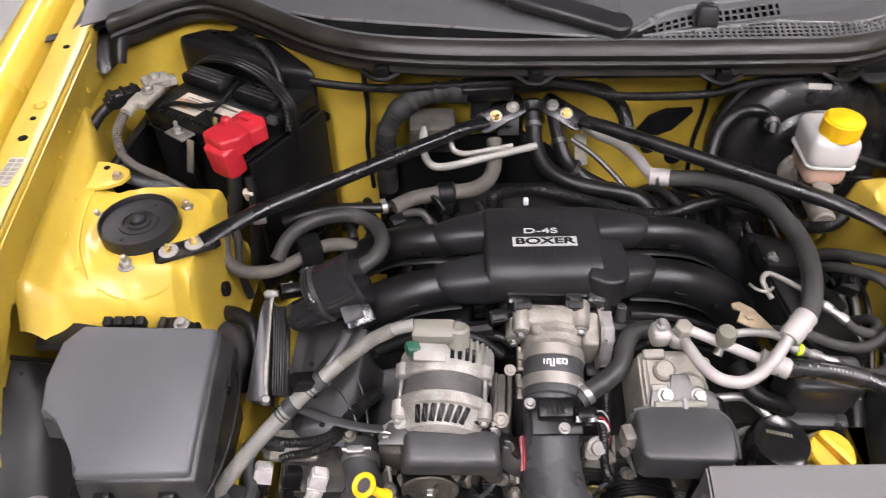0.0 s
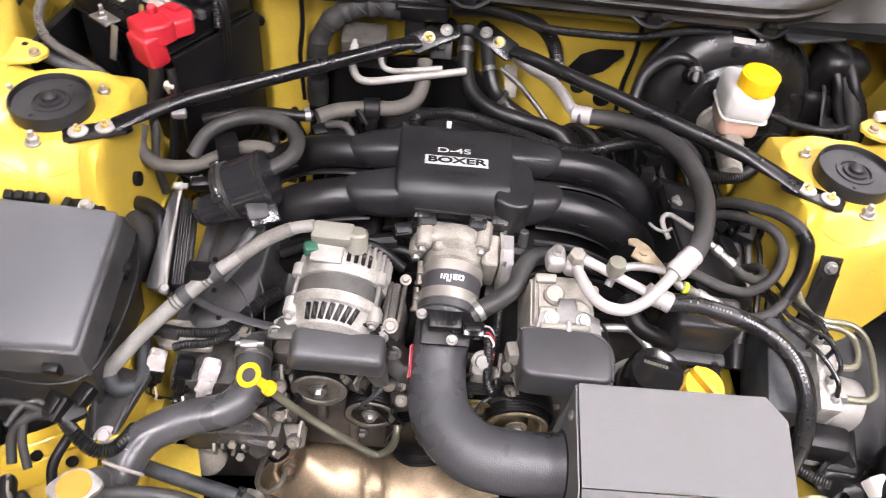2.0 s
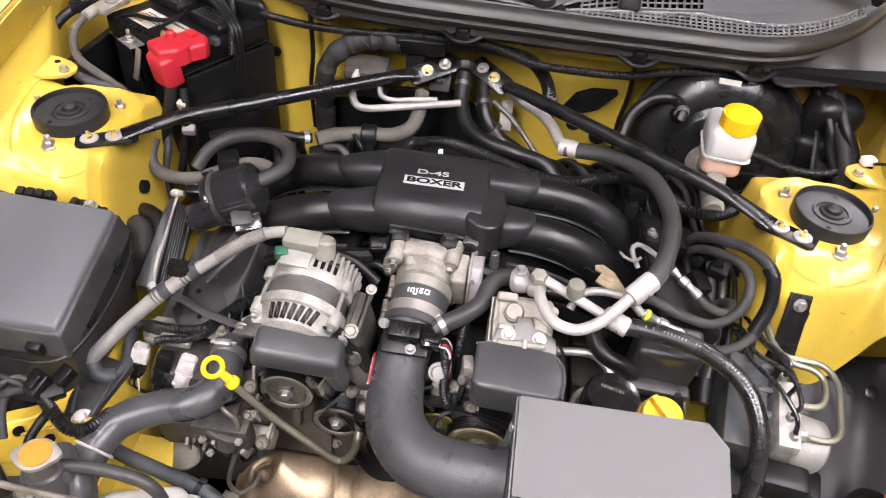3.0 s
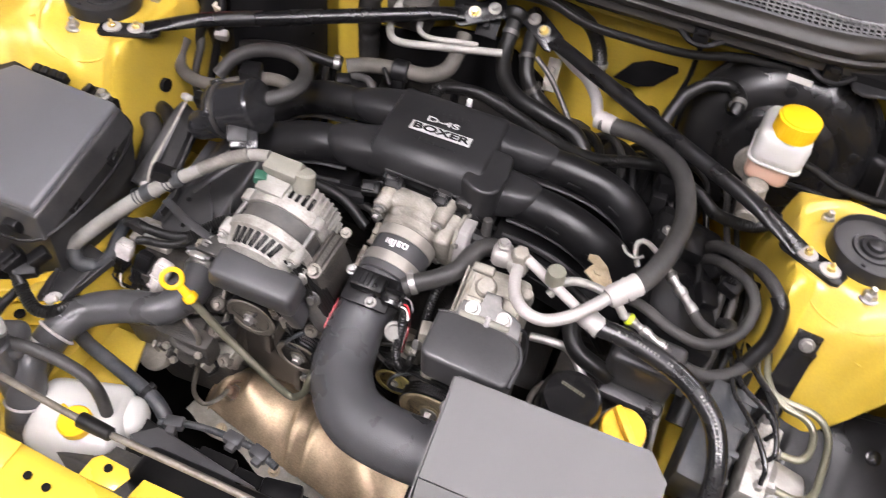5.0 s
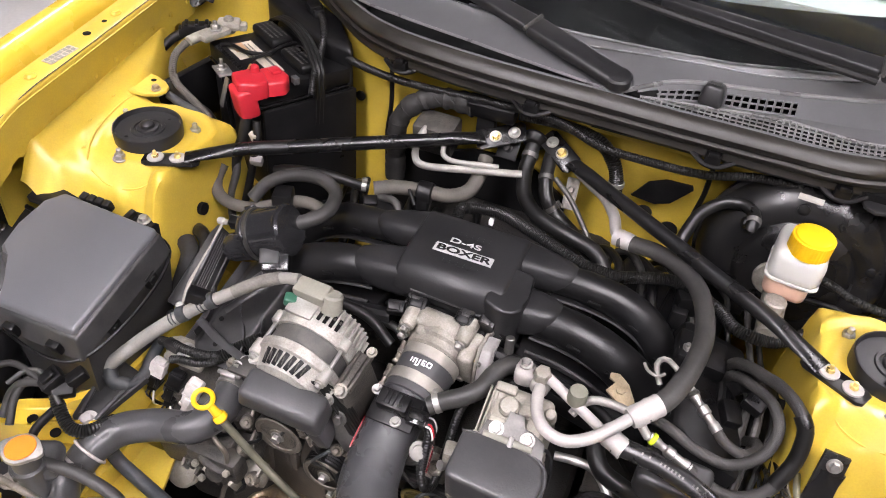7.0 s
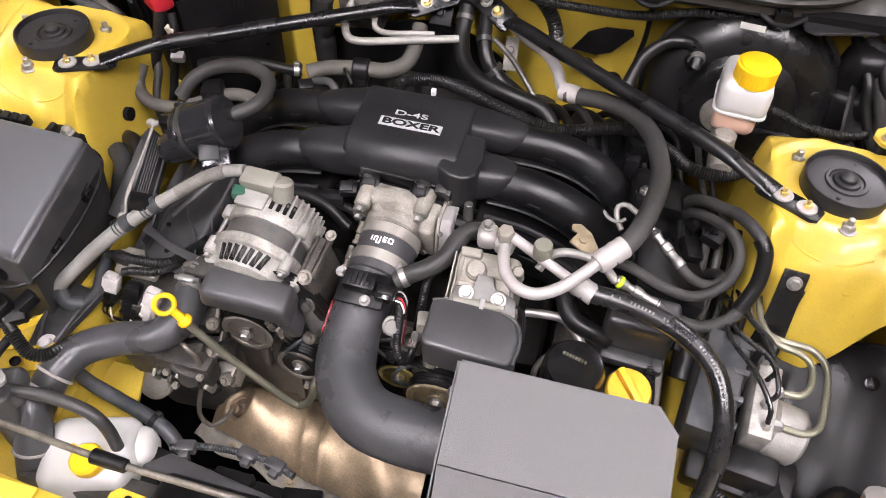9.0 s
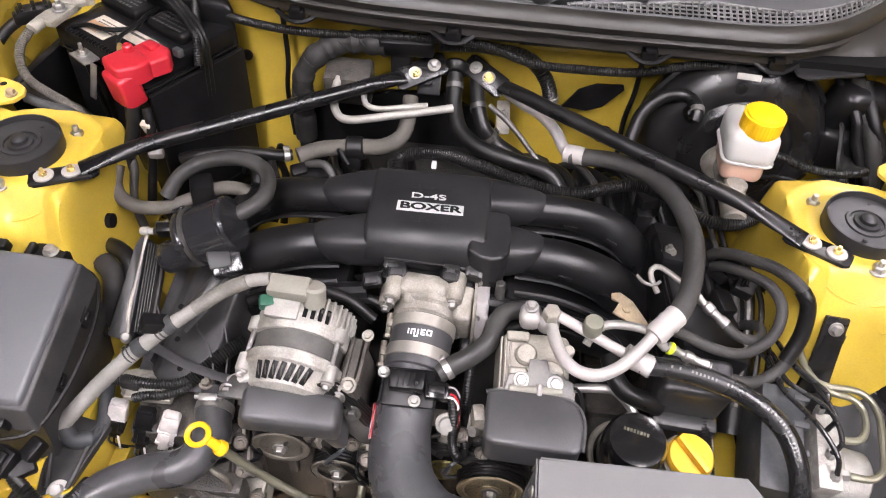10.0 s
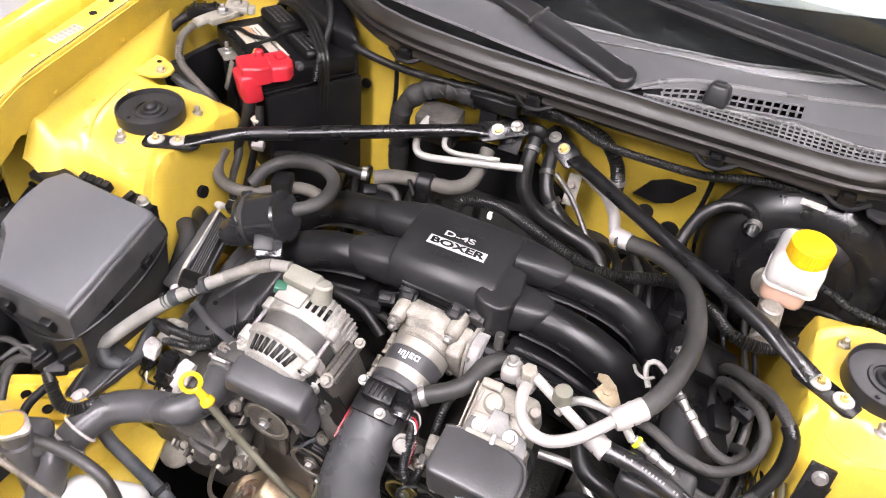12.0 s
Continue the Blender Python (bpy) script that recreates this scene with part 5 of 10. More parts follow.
def alternator():
    t = thing("alternator", (-0.135, 0.55, 0.70), "dull aluminium alternator with slotted housing", "alternator")
    a, b = V((-0.139, 0.500, 0.758)), V((-0.131, 0.615, 0.788))
    d = (b - a).normalized()
    m = frame_of(d)
    R = 0.059
    bm = lathe(bm_new(), a, d, [(0.040, -0.004), (0.047, 0.0), (0.058, 0.024), (0.060, 0.027), (0.060, 0.036), (0.056, 0.039), (0.05, 0.039)], 48)
    part("front_housing", bm, ALU_PALE, t, "slotted aluminium front housing")
    part("stator", lathe(bm_new(), a, d, [(0.052, 0.036), (0.0545, 0.038), (0.0545, 0.066), (0.052, 0.068)], 48), STATOR, t, "grey laminated steel stator ring")
    bm = lathe(bm_new(), a, d, [(0.05, 0.063), (0.0585, 0.064), (0.060, 0.067), (0.060, 0.078), (0.058, 0.100), (0.050, 0.114), (0.038, 0.119), (0.0, 0.119)], 48)
    part("rear_housing", bm, ALU_PALE, t, "slotted aluminium rear housing")

    def around(k, r, h, lift=0.0):
        n = m @ Vector((math.cos(k), math.sin(k), 0))
        return a + d * h + n * (r + lift), n
    up = max(range(360), key=lambda g: (m @ Vector((math.cos(radians(g)), math.sin(radians(g)), 0))).dot(V((0, -0.2, 1))))
    # slots over the front shoulder
    for k in range(-3, 4):
        g = radians(up + 10.5 * k)
        p, n = around(g, 0.0530, 0.0125)
        slope = (d * 0.024 + n * 0.011).normalized()
        nrm = (n * 0.024 - d * 0.011).normalized()
        side = slope.cross(nrm)
        slope2 = (slope + side * 0.22).normalized()
        side2 = slope2.cross(nrm)
        part("vent_slot", box(bm_new(), p + nrm * 0.0003, (0.0070, 0.0215, 0.0020), Matrix((side2, slope2, nrm)).transposed(), 0.0009), BLACK, t)
        part("winding", tube(bm_new(), [p + nrm * 0.0010 + side2 * 0.0018 - slope2 * 0.006, p + nrm * 0.0016, p + nrm * 0.0010 - side2 * 0.0014 + slope2 * 0.006], 0.0009, 6, 0.003), BLOCK, t)
    part("front_lip", lathe(bm_new(), a, d, [(0.0585, 0.0225), (0.0615, 0.0245), (0.0615, 0.037), (0.0590, 0.039)], 48), ALU_PALE, t)
    # slots and fins on the rear housing's outer flank
    for k in range(-12, 13):
        g = radians(up + 9.0 * k)
        p, n = around(g, 0.0592, 0.088)
        m2 = Matrix((d.cross(n), d, n)).transposed()
        if 0.12 < n.x < 0.62:
            part("vent_slot", box(bm_new(), p, (0.0052, 0.018, 0.003), m2, 0.001), DARK, t)
            part("winding", box(bm_new(), p + d * 0.004 + n * 0.0012, (0.0034, 0.005, 0.0012), m2, 0.0004), BLOCK, t)
        if 0.30 < n.x < 0.99:
            q, n = around(radians(up + 9.0 * (k + 0.5)), 0.0588, 0.096)
            part("fin", box(bm_new(), q, (0.0034, 0.030, 0.006), Matrix((d.cross(n), d, n)).transposed(), 0.0012), ALU, t)
    q, n = around(radians(up), 0.0590, 0.086)
    part("cast_pad", box(bm_new(), q + V((-0.018, 0, 0)), (0.040, 0.024, 0.008), Matrix((d.cross(n), d, n)).transposed(), 0.002), ALU, t)
    for k in (-62, 58, 178):
        p, n = around(radians(up + k), 0.0595, 0.0)
        part("through_bolt", rod(bm_new(), p + d * 0.020, p + d * 0.085, 0.0030, None, 10), STEEL, t)
        part("lug", rod(bm_new(), p + d * 0.012, p + d * 0.034, 0.0085, None, 14, 0.0015), ALU, t)
        bolt(t, p + d * 0.012, -d, 0.005, 0.007, STEEL)
        part("lug", rod(bm_new(), p + d * 0.064, p + d * 0.082, 0.0085, None, 14, 0.0015), ALU, t)
    # bracket ears either side
    for p, q in (((-0.205, 0.500, 0.772), (-0.178, 0.512, 0.785)), ((-0.076, 0.508, 0.766), (-0.090, 0.512, 0.772))):
        part("bracket_ear", tube(bm_new(), [p, V(p).lerp(V(q), 0.5), q], 0.010, 10, 0.006, flat=0.6), ALU, t)
        bolt(t, V(p) + V((0, -0.008, 0.002)), (0, -1, 0.3), 0.006, 0.009, STEEL)
    part("base_plate", slab(bm_new(), [(-0.075, -0.012), (0.07, -0.012), (0.062, 0.016), (-0.062, 0.016)], 0.006, (-0.140, 0.494, 0.770), turned(14, 4, 2), 0.002), DARKSTEEL, t, "dark mounting plate under the front housing")
    part("side_bracket", box(bm_new(), (-0.062, 0.552, 0.735), (0.020, 0.070, 0.090), turned(12, -8, -6), 0.005), BLOCK, t, "dark stained cast side bracket")
    for k in (-1, 1):
        part("bracket_rib", box(bm_new(), (-0.0625 + 0.0085 * k, 0.547, 0.779), (0.005, 0.060, 0.008), turned(12, -8, -6), 0.0015), BLOCK, t)
    bolt(t, (-0.052, 0.576, 0.792), (0, -0.4, 0.9), 0.005, 0.0075, ALU_DIRTY)
    bolt(t, (-0.066, 0.516, 0.772), (0, -0.6, 0.7), 0.007, 0.010, ALU_DIRTY)
    bolt(t, (-0.060, 0.500, 0.738), (0, -1, 0.3), 0.007, 0.011, DARKSTEEL)
    part("stay_plate", slab(bm_new(), [(-0.046, 0.008), (-0.030, 0.016), (0.034, 0.013), (0.042, -0.004), (0.030, -0.012), (-0.040, -0.010)], 0.004, (-0.064, 0.502, 0.712), turned(74, 0, 0) @ turned(0, 0, -40), 0.001), DARKSTEEL, t, "flat grey stay plate beside the guard")
    # cable boot at the back
    plug = box(bm_new(), (-0.146, 0.590, 0.851), (0.054, 0.028, 0.021), turned(14, -4, -6), 0.004, 2, 0.94)
    rod(plug, (-0.117, 0.583, 0.832), (-0.116, 0.590, 0.860), 0.0145, 0.0135, 20, 0.003)
    part("terminal_cover", plug, BEIGE, t, "beige rubber terminal cover")
    part("green_plug", box(bm_new(), (-0.172, 0.575, 0.838), (0.018, 0.016, 0.014), turned(10, 10, 20), 0.003), GREEN, t, "small green connector plug")
    bm = box(bm_new(), (-0.127, 0.477, 0.762), (0.122, 0.046, 0.042), turned(14, 5, 2), 0.0085, 3, 0.91)
    part("belt_guard", bm, GUARD, t, "smooth dark plastic belt guard")
    part("guard_flank", box(bm_new(), (-0.082, 0.488, 0.728), (0.020, 0.044, 0.064), turned(14, -18, 2), 0.006), GUARD, t)
    resize(t, (-0.098, 0.545, 0.775), 0.93)

alternator()


def pulley(p, r, label, face, grooves=5, width=0.022, boltm=STEEL):
    t = thing("belt_pulley", p, label, "pulley", "accessory belt pulleys")
    prof = [(r * 0.97, 0.001), (r, 0.0)]
    for k in range(grooves):
        prof += [(r * 0.95, 0.002 + width * (k + 0.5) / grooves), (r, 0.002 + width * (k + 1) / grooves)]
    prof += [(r * 0.6, width + 0.003), (0, width + 0.003)]
    ax = V((0, -1, -0.06)).normalized()
    part("rim", lathe(bm_new(), p, -ax, prof, 40), RUBBER, t, "dark grooved rim", 25)
    part("face_ring", lathe(bm_new(), V(p) - ax * 0.010, ax, [(r * 0.50, 0), (r * 0.56, 0.003), (r * 0.66, 0.0035), (r * 0.70, 0.007), (r * 0.78, 0.0105), (r * 0.92, 0.0112), (r * 0.985, 0.009)], 44), face, t, "dusty stamped face")
    part("recess", lathe(bm_new(), V(p) - ax * 0.011, ax, [(r * 0.70, 0), (r * 0.66, 0.0022), (0, 0.0022)], 36), BLOCK, t)
    part("hub_plate", lathe(bm_new(), V(p) - ax * 0.009, ax, [(r * 0.40, 0), (r * 0.40, 0.006), (r * 0.34, 0.0085), (0, 0.009)], 28), face, t, "dusty hub plate")
    bolt(t, V(p), ax, r * 0.19, r * 0.27, boltm)
    return t


pulley((-0.152, 0.498, 0.656), 0.036, "dusty dark idler pulley with a steel bolt", PULLEY, 1)
pulley((-0.087, 0.502, 0.602), 0.034, "dusty grooved tensioner pulley beneath the alternator", PULLEY, 5)
pulley((0.103, 0.493, 0.612), 0.042, "worn gold-faced grooved compressor pulley", WHEEL, 5)
pulley((-0.010, 0.516, 0.535), 0.055, "large black crankshaft pulley deep in the bay", BLACK, 5)
pulley((0.0455, 0.512, 0.618), 0.027, "dull olive-yellow idler pulley behind the pipe", OCHRE, 1)
# drive belt as a ribbed black band
loop = [(-0.055, 0.575), (-0.085, 0.628), (-0.118, 0.690), (-0.175, 0.735), (-0.10, 0.79), (-0.02, 0.68), (0.06, 0.67), (0.132, 0.652), (0.147, 0.612), (0.10, 0.566), (0.03, 0.50), (-0.03, 0.478), (-0.064, 0.53)]
belt = thing("drive_belt", (0, 0.51, 0.53), "ribbed black rubber accessory drive belt", "drive belt")
for K in range(6):
    part("belt_rib", tube(bm_new(), [(x, 0.5035 + 0.0044 * K, z) for x, z in loop] + [(loop[0][0], 0.5035 + 0.0044 * K, loop[0][1])], 0.0024, 6, 0.008), RUBBER, belt)


def front_castings():
    random.seed(33)
    spots = [(-0.215, 0.515, 0.640), (-0.245, 0.505, 0.625), (-0.205, 0.500, 0.600), (-0.175, 0.520, 0.640), (-0.110, 0.520, 0.660), (-0.060, 0.520, 0.665), (-0.045, 0.515, 0.630), (0.055, 0.530, 0.680), (0.080, 0.525, 0.650), (-0.190, 0.490, 0.560), (-0.235, 0.485, 0.575)]
    for k, p in enumerate(spots):
        t = thing("front_casting", p, "dusty cast boss and bolts on the engine front", "casting", "engine front castings")
        m = turned(random.uniform(5, 30), random.uniform(-15, 15), random.uniform(-25, 25))
        w = random.uniform(0.030, 0.046)
        part("pad", box(bm_new(), p, (w, 0.030, random.uniform(0.022, 0.040)), m, 0.005, 2, 0.9), ALU_DIRTY if k % 2 else BLOCK, t)
        q = V(p) + m @ V((random.uniform(-0.01, 0.01), -0.008, 0.012))
        part("boss", lathe(bm_new(), q, m @ V((0, -0.5, 1)), [(0.010, 0), (0.010, 0.008), (0.008, 0.011), (0, 0.011)], 16), CASE, t)
        bolt(t, q + (m @ V((0, -0.5, 1))).normalized() * 0.011, m @ V((0, -0.5, 1)), 0.0045, 0.0068, PULLEY)
        part("rib", box(bm_new(), V(p) + m @ V((w * 0.35, 0, 0.012)), (0.004, 0.034, 0.020), m, 0.001), ALU_DIRTY, t)
        e = V(p) + m @ V((-w * 0.4, -0.012, 0.010))
        part("wire", tube(bm_new(), [e, e + V((random.uniform(-0.02, 0.02), -0.015, 0.004)), e + V((random.uniform(-0.03, 0.03), -0.012, -0.03)), e + V((random.uniform(-0.02, 0.02), 0.01, -0.06))], 0.0026, 8, 0.006), (BLACK, HOSE, BLUEGREY)[k % 3], t)


front_castings()


def compressor():
    t = thing("air_conditioning_compressor", (0.135, 0.56, 0.64), "beige cast aluminium air conditioning compressor with hose block", "compressor")
    m = turned(24, 0, 1)
    part("body", box(bm_new(), (0.137, 0.586, 0.735), (0.084, 0.080, 0.10), m, 0.010, 3, 0.92), CAST, t, "pale stained casting")
    part("front_head", box(bm_new(), (0.137, 0.545, 0.708), (0.096, 0.04, 0.075), turned(18, 0, 1), 0.010, 3), ALU_DIRTY, t)
    o = V((0.137, 0.586, 0.735)) + m @ V((0, 0, 0.050))

    def on(x, y, z=0.0):
        return o + m @ V((x, y, z))
    for k in range(3):
        part("rib", box(bm_new(), on(-0.040 + 0.005 * k, -0.004, -0.004), (0.0022, 0.066, 0.012), m, 0.001), CAST, t)
    part("round_pad", lathe(bm_new(), on(0.016, -0.012, -0.004), m @ V((0, 0, 1)), [(0.021, 0), (0.0205, 0.006), (0.0165, 0.009), (0.015, 0.0075), (0, 0.0075)], 28), CAST, t)
    part("round_pad", lathe(bm_new(), on(-0.012, 0.010, -0.004), m @ V((0, 0, 1)), [(0.013, 0), (0.0125, 0.010), (0.010, 0.013), (0, 0.013)], 22), CAST, t)
    part("cast_pad", box(bm_new(), on(-0.020, -0.014, 0.001), (0.022, 0.018, 0.010), m, 0.004, 3), CAST, t)
    part("cast_pad", box(bm_new(), on(-0.022, 0.030, 0.002), (0.026, 0.012, 0.010), m, 0.003, 3), CAST, t)
    for x, y in ((0.038, -0.030), (-0.038, -0.036), (0.036, 0.018)):
        part("bolt_boss", rod(bm_new(), on(x, y, -0.02), on(x, y, 0.005), 0.008, 0.007, 14, 0.0015), CAST, t)
    part("connector", rod(bm_new(), on(-0.030, -0.031, 0.006), on(0.002, -0.031, 0.006), 0.0050, 0.0058, 12, 0.001), BEIGE, t, "pale wire connector on the casting")
    part("connector", rod(bm_new(), on(0.006, -0.031, 0.006), on(0.030, -0.030, 0.006), 0.0058, 0.0042, 12, 0.001), BEIGE, t)
    part("connector_band", box(bm_new(), on(0.004, -0.031, 0.006), (0.006, 0.014, 0.014), m, 0.002), PALE, t)
    part("clutch_wire", tube(bm_new(), [on(0.030, -0.030, 0.006), on(0.044, -0.024, 0.005), on(0.054, -0.034, -0.006), on(0.056, -0.055, -0.018), on(0.050, -0.066, -0.03)], 0.0020, 8), BLACK, t)
    part("hose_block", box(bm_new(), (0.128, 0.619, 0.800), (0.025, 0.026, 0.028), turned(12, 0, 4), 0.008, 3), ALU_PIPE, t, "machined hose block")
    part("hose_block", box(bm_new(), (0.150, 0.613, 0.798), (0.024, 0.022, 0.024), turned(12, 0, -12), 0.007, 3), ALU_PIPE, t, "machined hose block")
    bolt(t, (0.127, 0.618, 0.818), (0, -0.2, 1), 0.0058, 0.0085, STEEL)
    part("block_nut", rod(bm_new(), (0.150, 0.612, 0.812), (0.150, 0.609, 0.826), 0.0115, 0.0105, 6, 0.0015), CAST, t, "beige hexagonal block cap")
    part("tie_plate", slab(bm_new(), [(-0.038, -0.014), (0.044, -0.016), (0.040, 0.008), (0.022, 0.016), (0.012, 0.016), (0.010, 0.030), (-0.010, 0.030), (-0.010, 0.014), (-0.032, 0.012)], 0.004, (0.139, 0.540, 0.774), turned(35, 0, 0), 0.001), DARKSTEEL, t, "dark plate behind two bolts")
    for p in ((0.121, 0.543, 0.780), (0.159, 0.543, 0.779)):
        bolt(t, p, (0, -0.55, 0.85), 0.0065, 0.0092, STEEL)
    g = turned(9, 0, -3)
    out = [(-0.054, 0.031), (-0.030, 0.037), (0.024, 0.037), (0.046, 0.028), (0.054, 0.008), (0.053, -0.022), (0.046, -0.029), (-0.044, -0.029), (-0.052, -0.023)]
    part("belt_guard", slab(bm_new(), out, 0.050, (0.138, 0.503, 0.722), g, 0.006, 3), GUARD, t, "smooth dark plastic belt guard", 40)
    edge = [V((0.138, 0.503, 0.722)) + g @ V((x * 1.02, y * 1.02, 0.043)) for x, y in out[:6]]
    part("guard_rim", tube(bm_new(), edge, 0.0024, 8, 0.006), GUARD, t)
    part("guard_clip", box(bm_new(), (0.078, 0.512, 0.745), (0.014, 0.022, 0.022), turned(0, 0, 10), 0.003), ALU_DIRTY, t)
    part("guard_clip", lathe(bm_new(), (0.076, 0.500, 0.735), (-0.6, -0.6, 0.5), [(0.006, 0), (0.006, 0.006), (0, 0.007)], 12), STEEL, t)

compressor()


# ---- strut brace ----
def brace(side, tower, firewall, tower_bolts, wall_bolts):
    t = thing("strut_brace", tower, "satin black strut brace bar with flattened bolted ends", "strut brace", "strut braces")
    a, b = V(tower), V(firewall)
    d = (b - a).normalized()
    p, q = a + d * 0.085 + V((0, 0, 0.009)), b - d * 0.055 + V((0, 0, 0.001))
    way = [a + d * 0.014 + V((0, 0, 0.0025)), a + d * 0.045 + V((0, 0, 0.0055)), p, p + d * 0.03, p.lerp(q, 0.33), p.lerp(q, 0.67), q - d * 0.03, q, b - d * 0.034, b - d * 0.010 + V((0, 0, -0.001))]
    total = (b - a).length
    n = 36
    wide = [0.0105 + 0.0040 * max(0, 1 - i / n * total / 0.115) ** 1.1 + 0.0045 * max(0, 1 - (1 - i / n) * total / 0.06) ** 1.3 for i in range(n + 1)]
    thin = [1 - 0.78 * max(0, 1 - i / n * total / 0.115) ** 1.1 - 0.66 * max(0, 1 - (1 - i / n) * total / 0.06) ** 1.2 for i in range(n + 1)]
    part("bar", tube(bm_new(), way, 0.0105, 18, 0.006, radii=wide, flats=thin), SATIN, t, "round satin black bar pressed flat at its ends")
    for bolts, name in ((tower_bolts, "tower_plate"), (wall_bolts, "firewall_plate")):
        u, w = V(bolts[0]), V(bolts[1])
        e = (w - u).normalized()
        inward = e if (a.lerp(b, 0.5) - (u + w) / 2).dot(e) > 0 else -e
        c = (u + w) / 2 + inward * 0.006
        nrm = V((0, 0, 1)) if name == "tower_plate" else V((0, -0.62, 0.78))
        nrm = (nrm - e * nrm.dot(e)).normalized()
        m = Matrix((e, nrm.cross(e), nrm)).transposed()
        length = (w - u).length + 0.050
        w = 0.0145 if name == "tower_plate" else 0.0165
        out = [(-length / 2, -w + 0.005), (-length / 2 + 0.007, -w), (length / 2 - 0.007, -w), (length / 2, -w + 0.005), (length / 2, w - 0.005), (length / 2 - 0.007, w), (-length / 2 + 0.007, w), (-length / 2, w - 0.005)]
        part(name, slab(bm_new(), out, 0.0045, c, m, 0.001), SATIN, t, "flattened black end plate")
        for i, h in enumerate(bolts):
            at = V(h) + nrm * 0.0045
            if name == "tower_plate":
                bolt(t, at, nrm, 0.0052, 0.0100, BRASS, 0.005, "nut", "yellow zinc nut on a bright washer")
                part("washer", lathe(bm_new(), at, nrm, [(0.0118, 0), (0.0122, 0.0010), (0.0118, 0.0026)], 24), ALU_PIPE, t)
            else:
                bolt(t, at + nrm * 0.001, nrm, 0.0058, 0.0072, BRASS if i == 0 else STEEL)
                part("washer", lathe(bm_new(), at, nrm, [(0.0092, 0), (0.0096, 0.0008), (0.0092, 0.0018)], 24), BRUSHED, t)


brace(-1, (-0.450, 0.724, 0.859), (-0.060, 0.984, 0.876), [(-0.476, 0.714, 0.855), (-0.446, 0.726, 0.856)], [(-0.053, 0.992, 0.872), (-0.027, 1.004, 0.880)])
brace(1, (0.458, 0.722, 0.857), (0.066, 0.986, 0.874), [(0.480, 0.712, 0.854), (0.454, 0.727, 0.854)], [(0.054, 0.996, 0.872), (0.034, 1.010, 0.878)])


# sensor wiring that hangs beside the intake pipe
hose("sensor_loom", [(0.030, 0.530, 0.765), (0.046, 0.522, 0.760), (0.050, 0.506, 0.742), (0.052, 0.492, 0.715), (0.060, 0.484, 0.700), (0.066, 0.500, 0.690), (0.064, 0.54, 0.70), (0.064, 0.575, 0.735), (0.068, 0.60, 0.74)], 0.0055, RUBBER, "ribbed black loom looping beside the intake pipe", "wiring loom", ridged=0.12, step=0.0017)
BM = lathe(bm_new(), (0.043, 0.506, 0.735), (0.1, -0.7, 0.6), [(0.0125, 0), (0.0125, 0.003), (0.009, 0.004), (0.008, 0.009), (0, 0.010)], 20)
solo("loom_clip", BM, GREYCABLE, "round grey loom clip", "clip")
hose("oil_vent_line", [(0.100, 0.640, 0.745), (0.150, 0.655, 0.752), (0.200, 0.660, 0.745), (0.240, 0.655, 0.725), (0.258, 0.64, 0.70)], 0.008, RUBBER, "black vent line under the front runner")
hose("oil_vent_line", [(-0.085, 0.660, 0.755), (-0.06, 0.655, 0.758), (-0.045, 0.648, 0.75)], 0.006, RUBBER, "black vent line under the front runner")
hose("oil_vent_line", [(-0.22, 0.650, 0.74), (-0.16, 0.655, 0.765), (-0.10, 0.650, 0.765), (-0.06, 0.640, 0.74)], 0.0075, RUBBER, "black vent line under the front runner")
for P, E in (((-0.035, 0.668, 0.800), 5), ((0.030, 0.668, 0.800), -5), ((-0.065, 0.664, 0.785), 15)):
    BM = box(bm_new(), P, (0.024, 0.018, 0.022), turned(30, 0, E), 0.003)
    box(BM, V(P) + V((0, -0.008, 0.010)), (0.016, 0.010, 0.006), turned(30, 0, E), 0.001)
    solo("plenum_plug", BM, BLACK, "black plastic plug under the plenum", "connector", "plenum plugs")

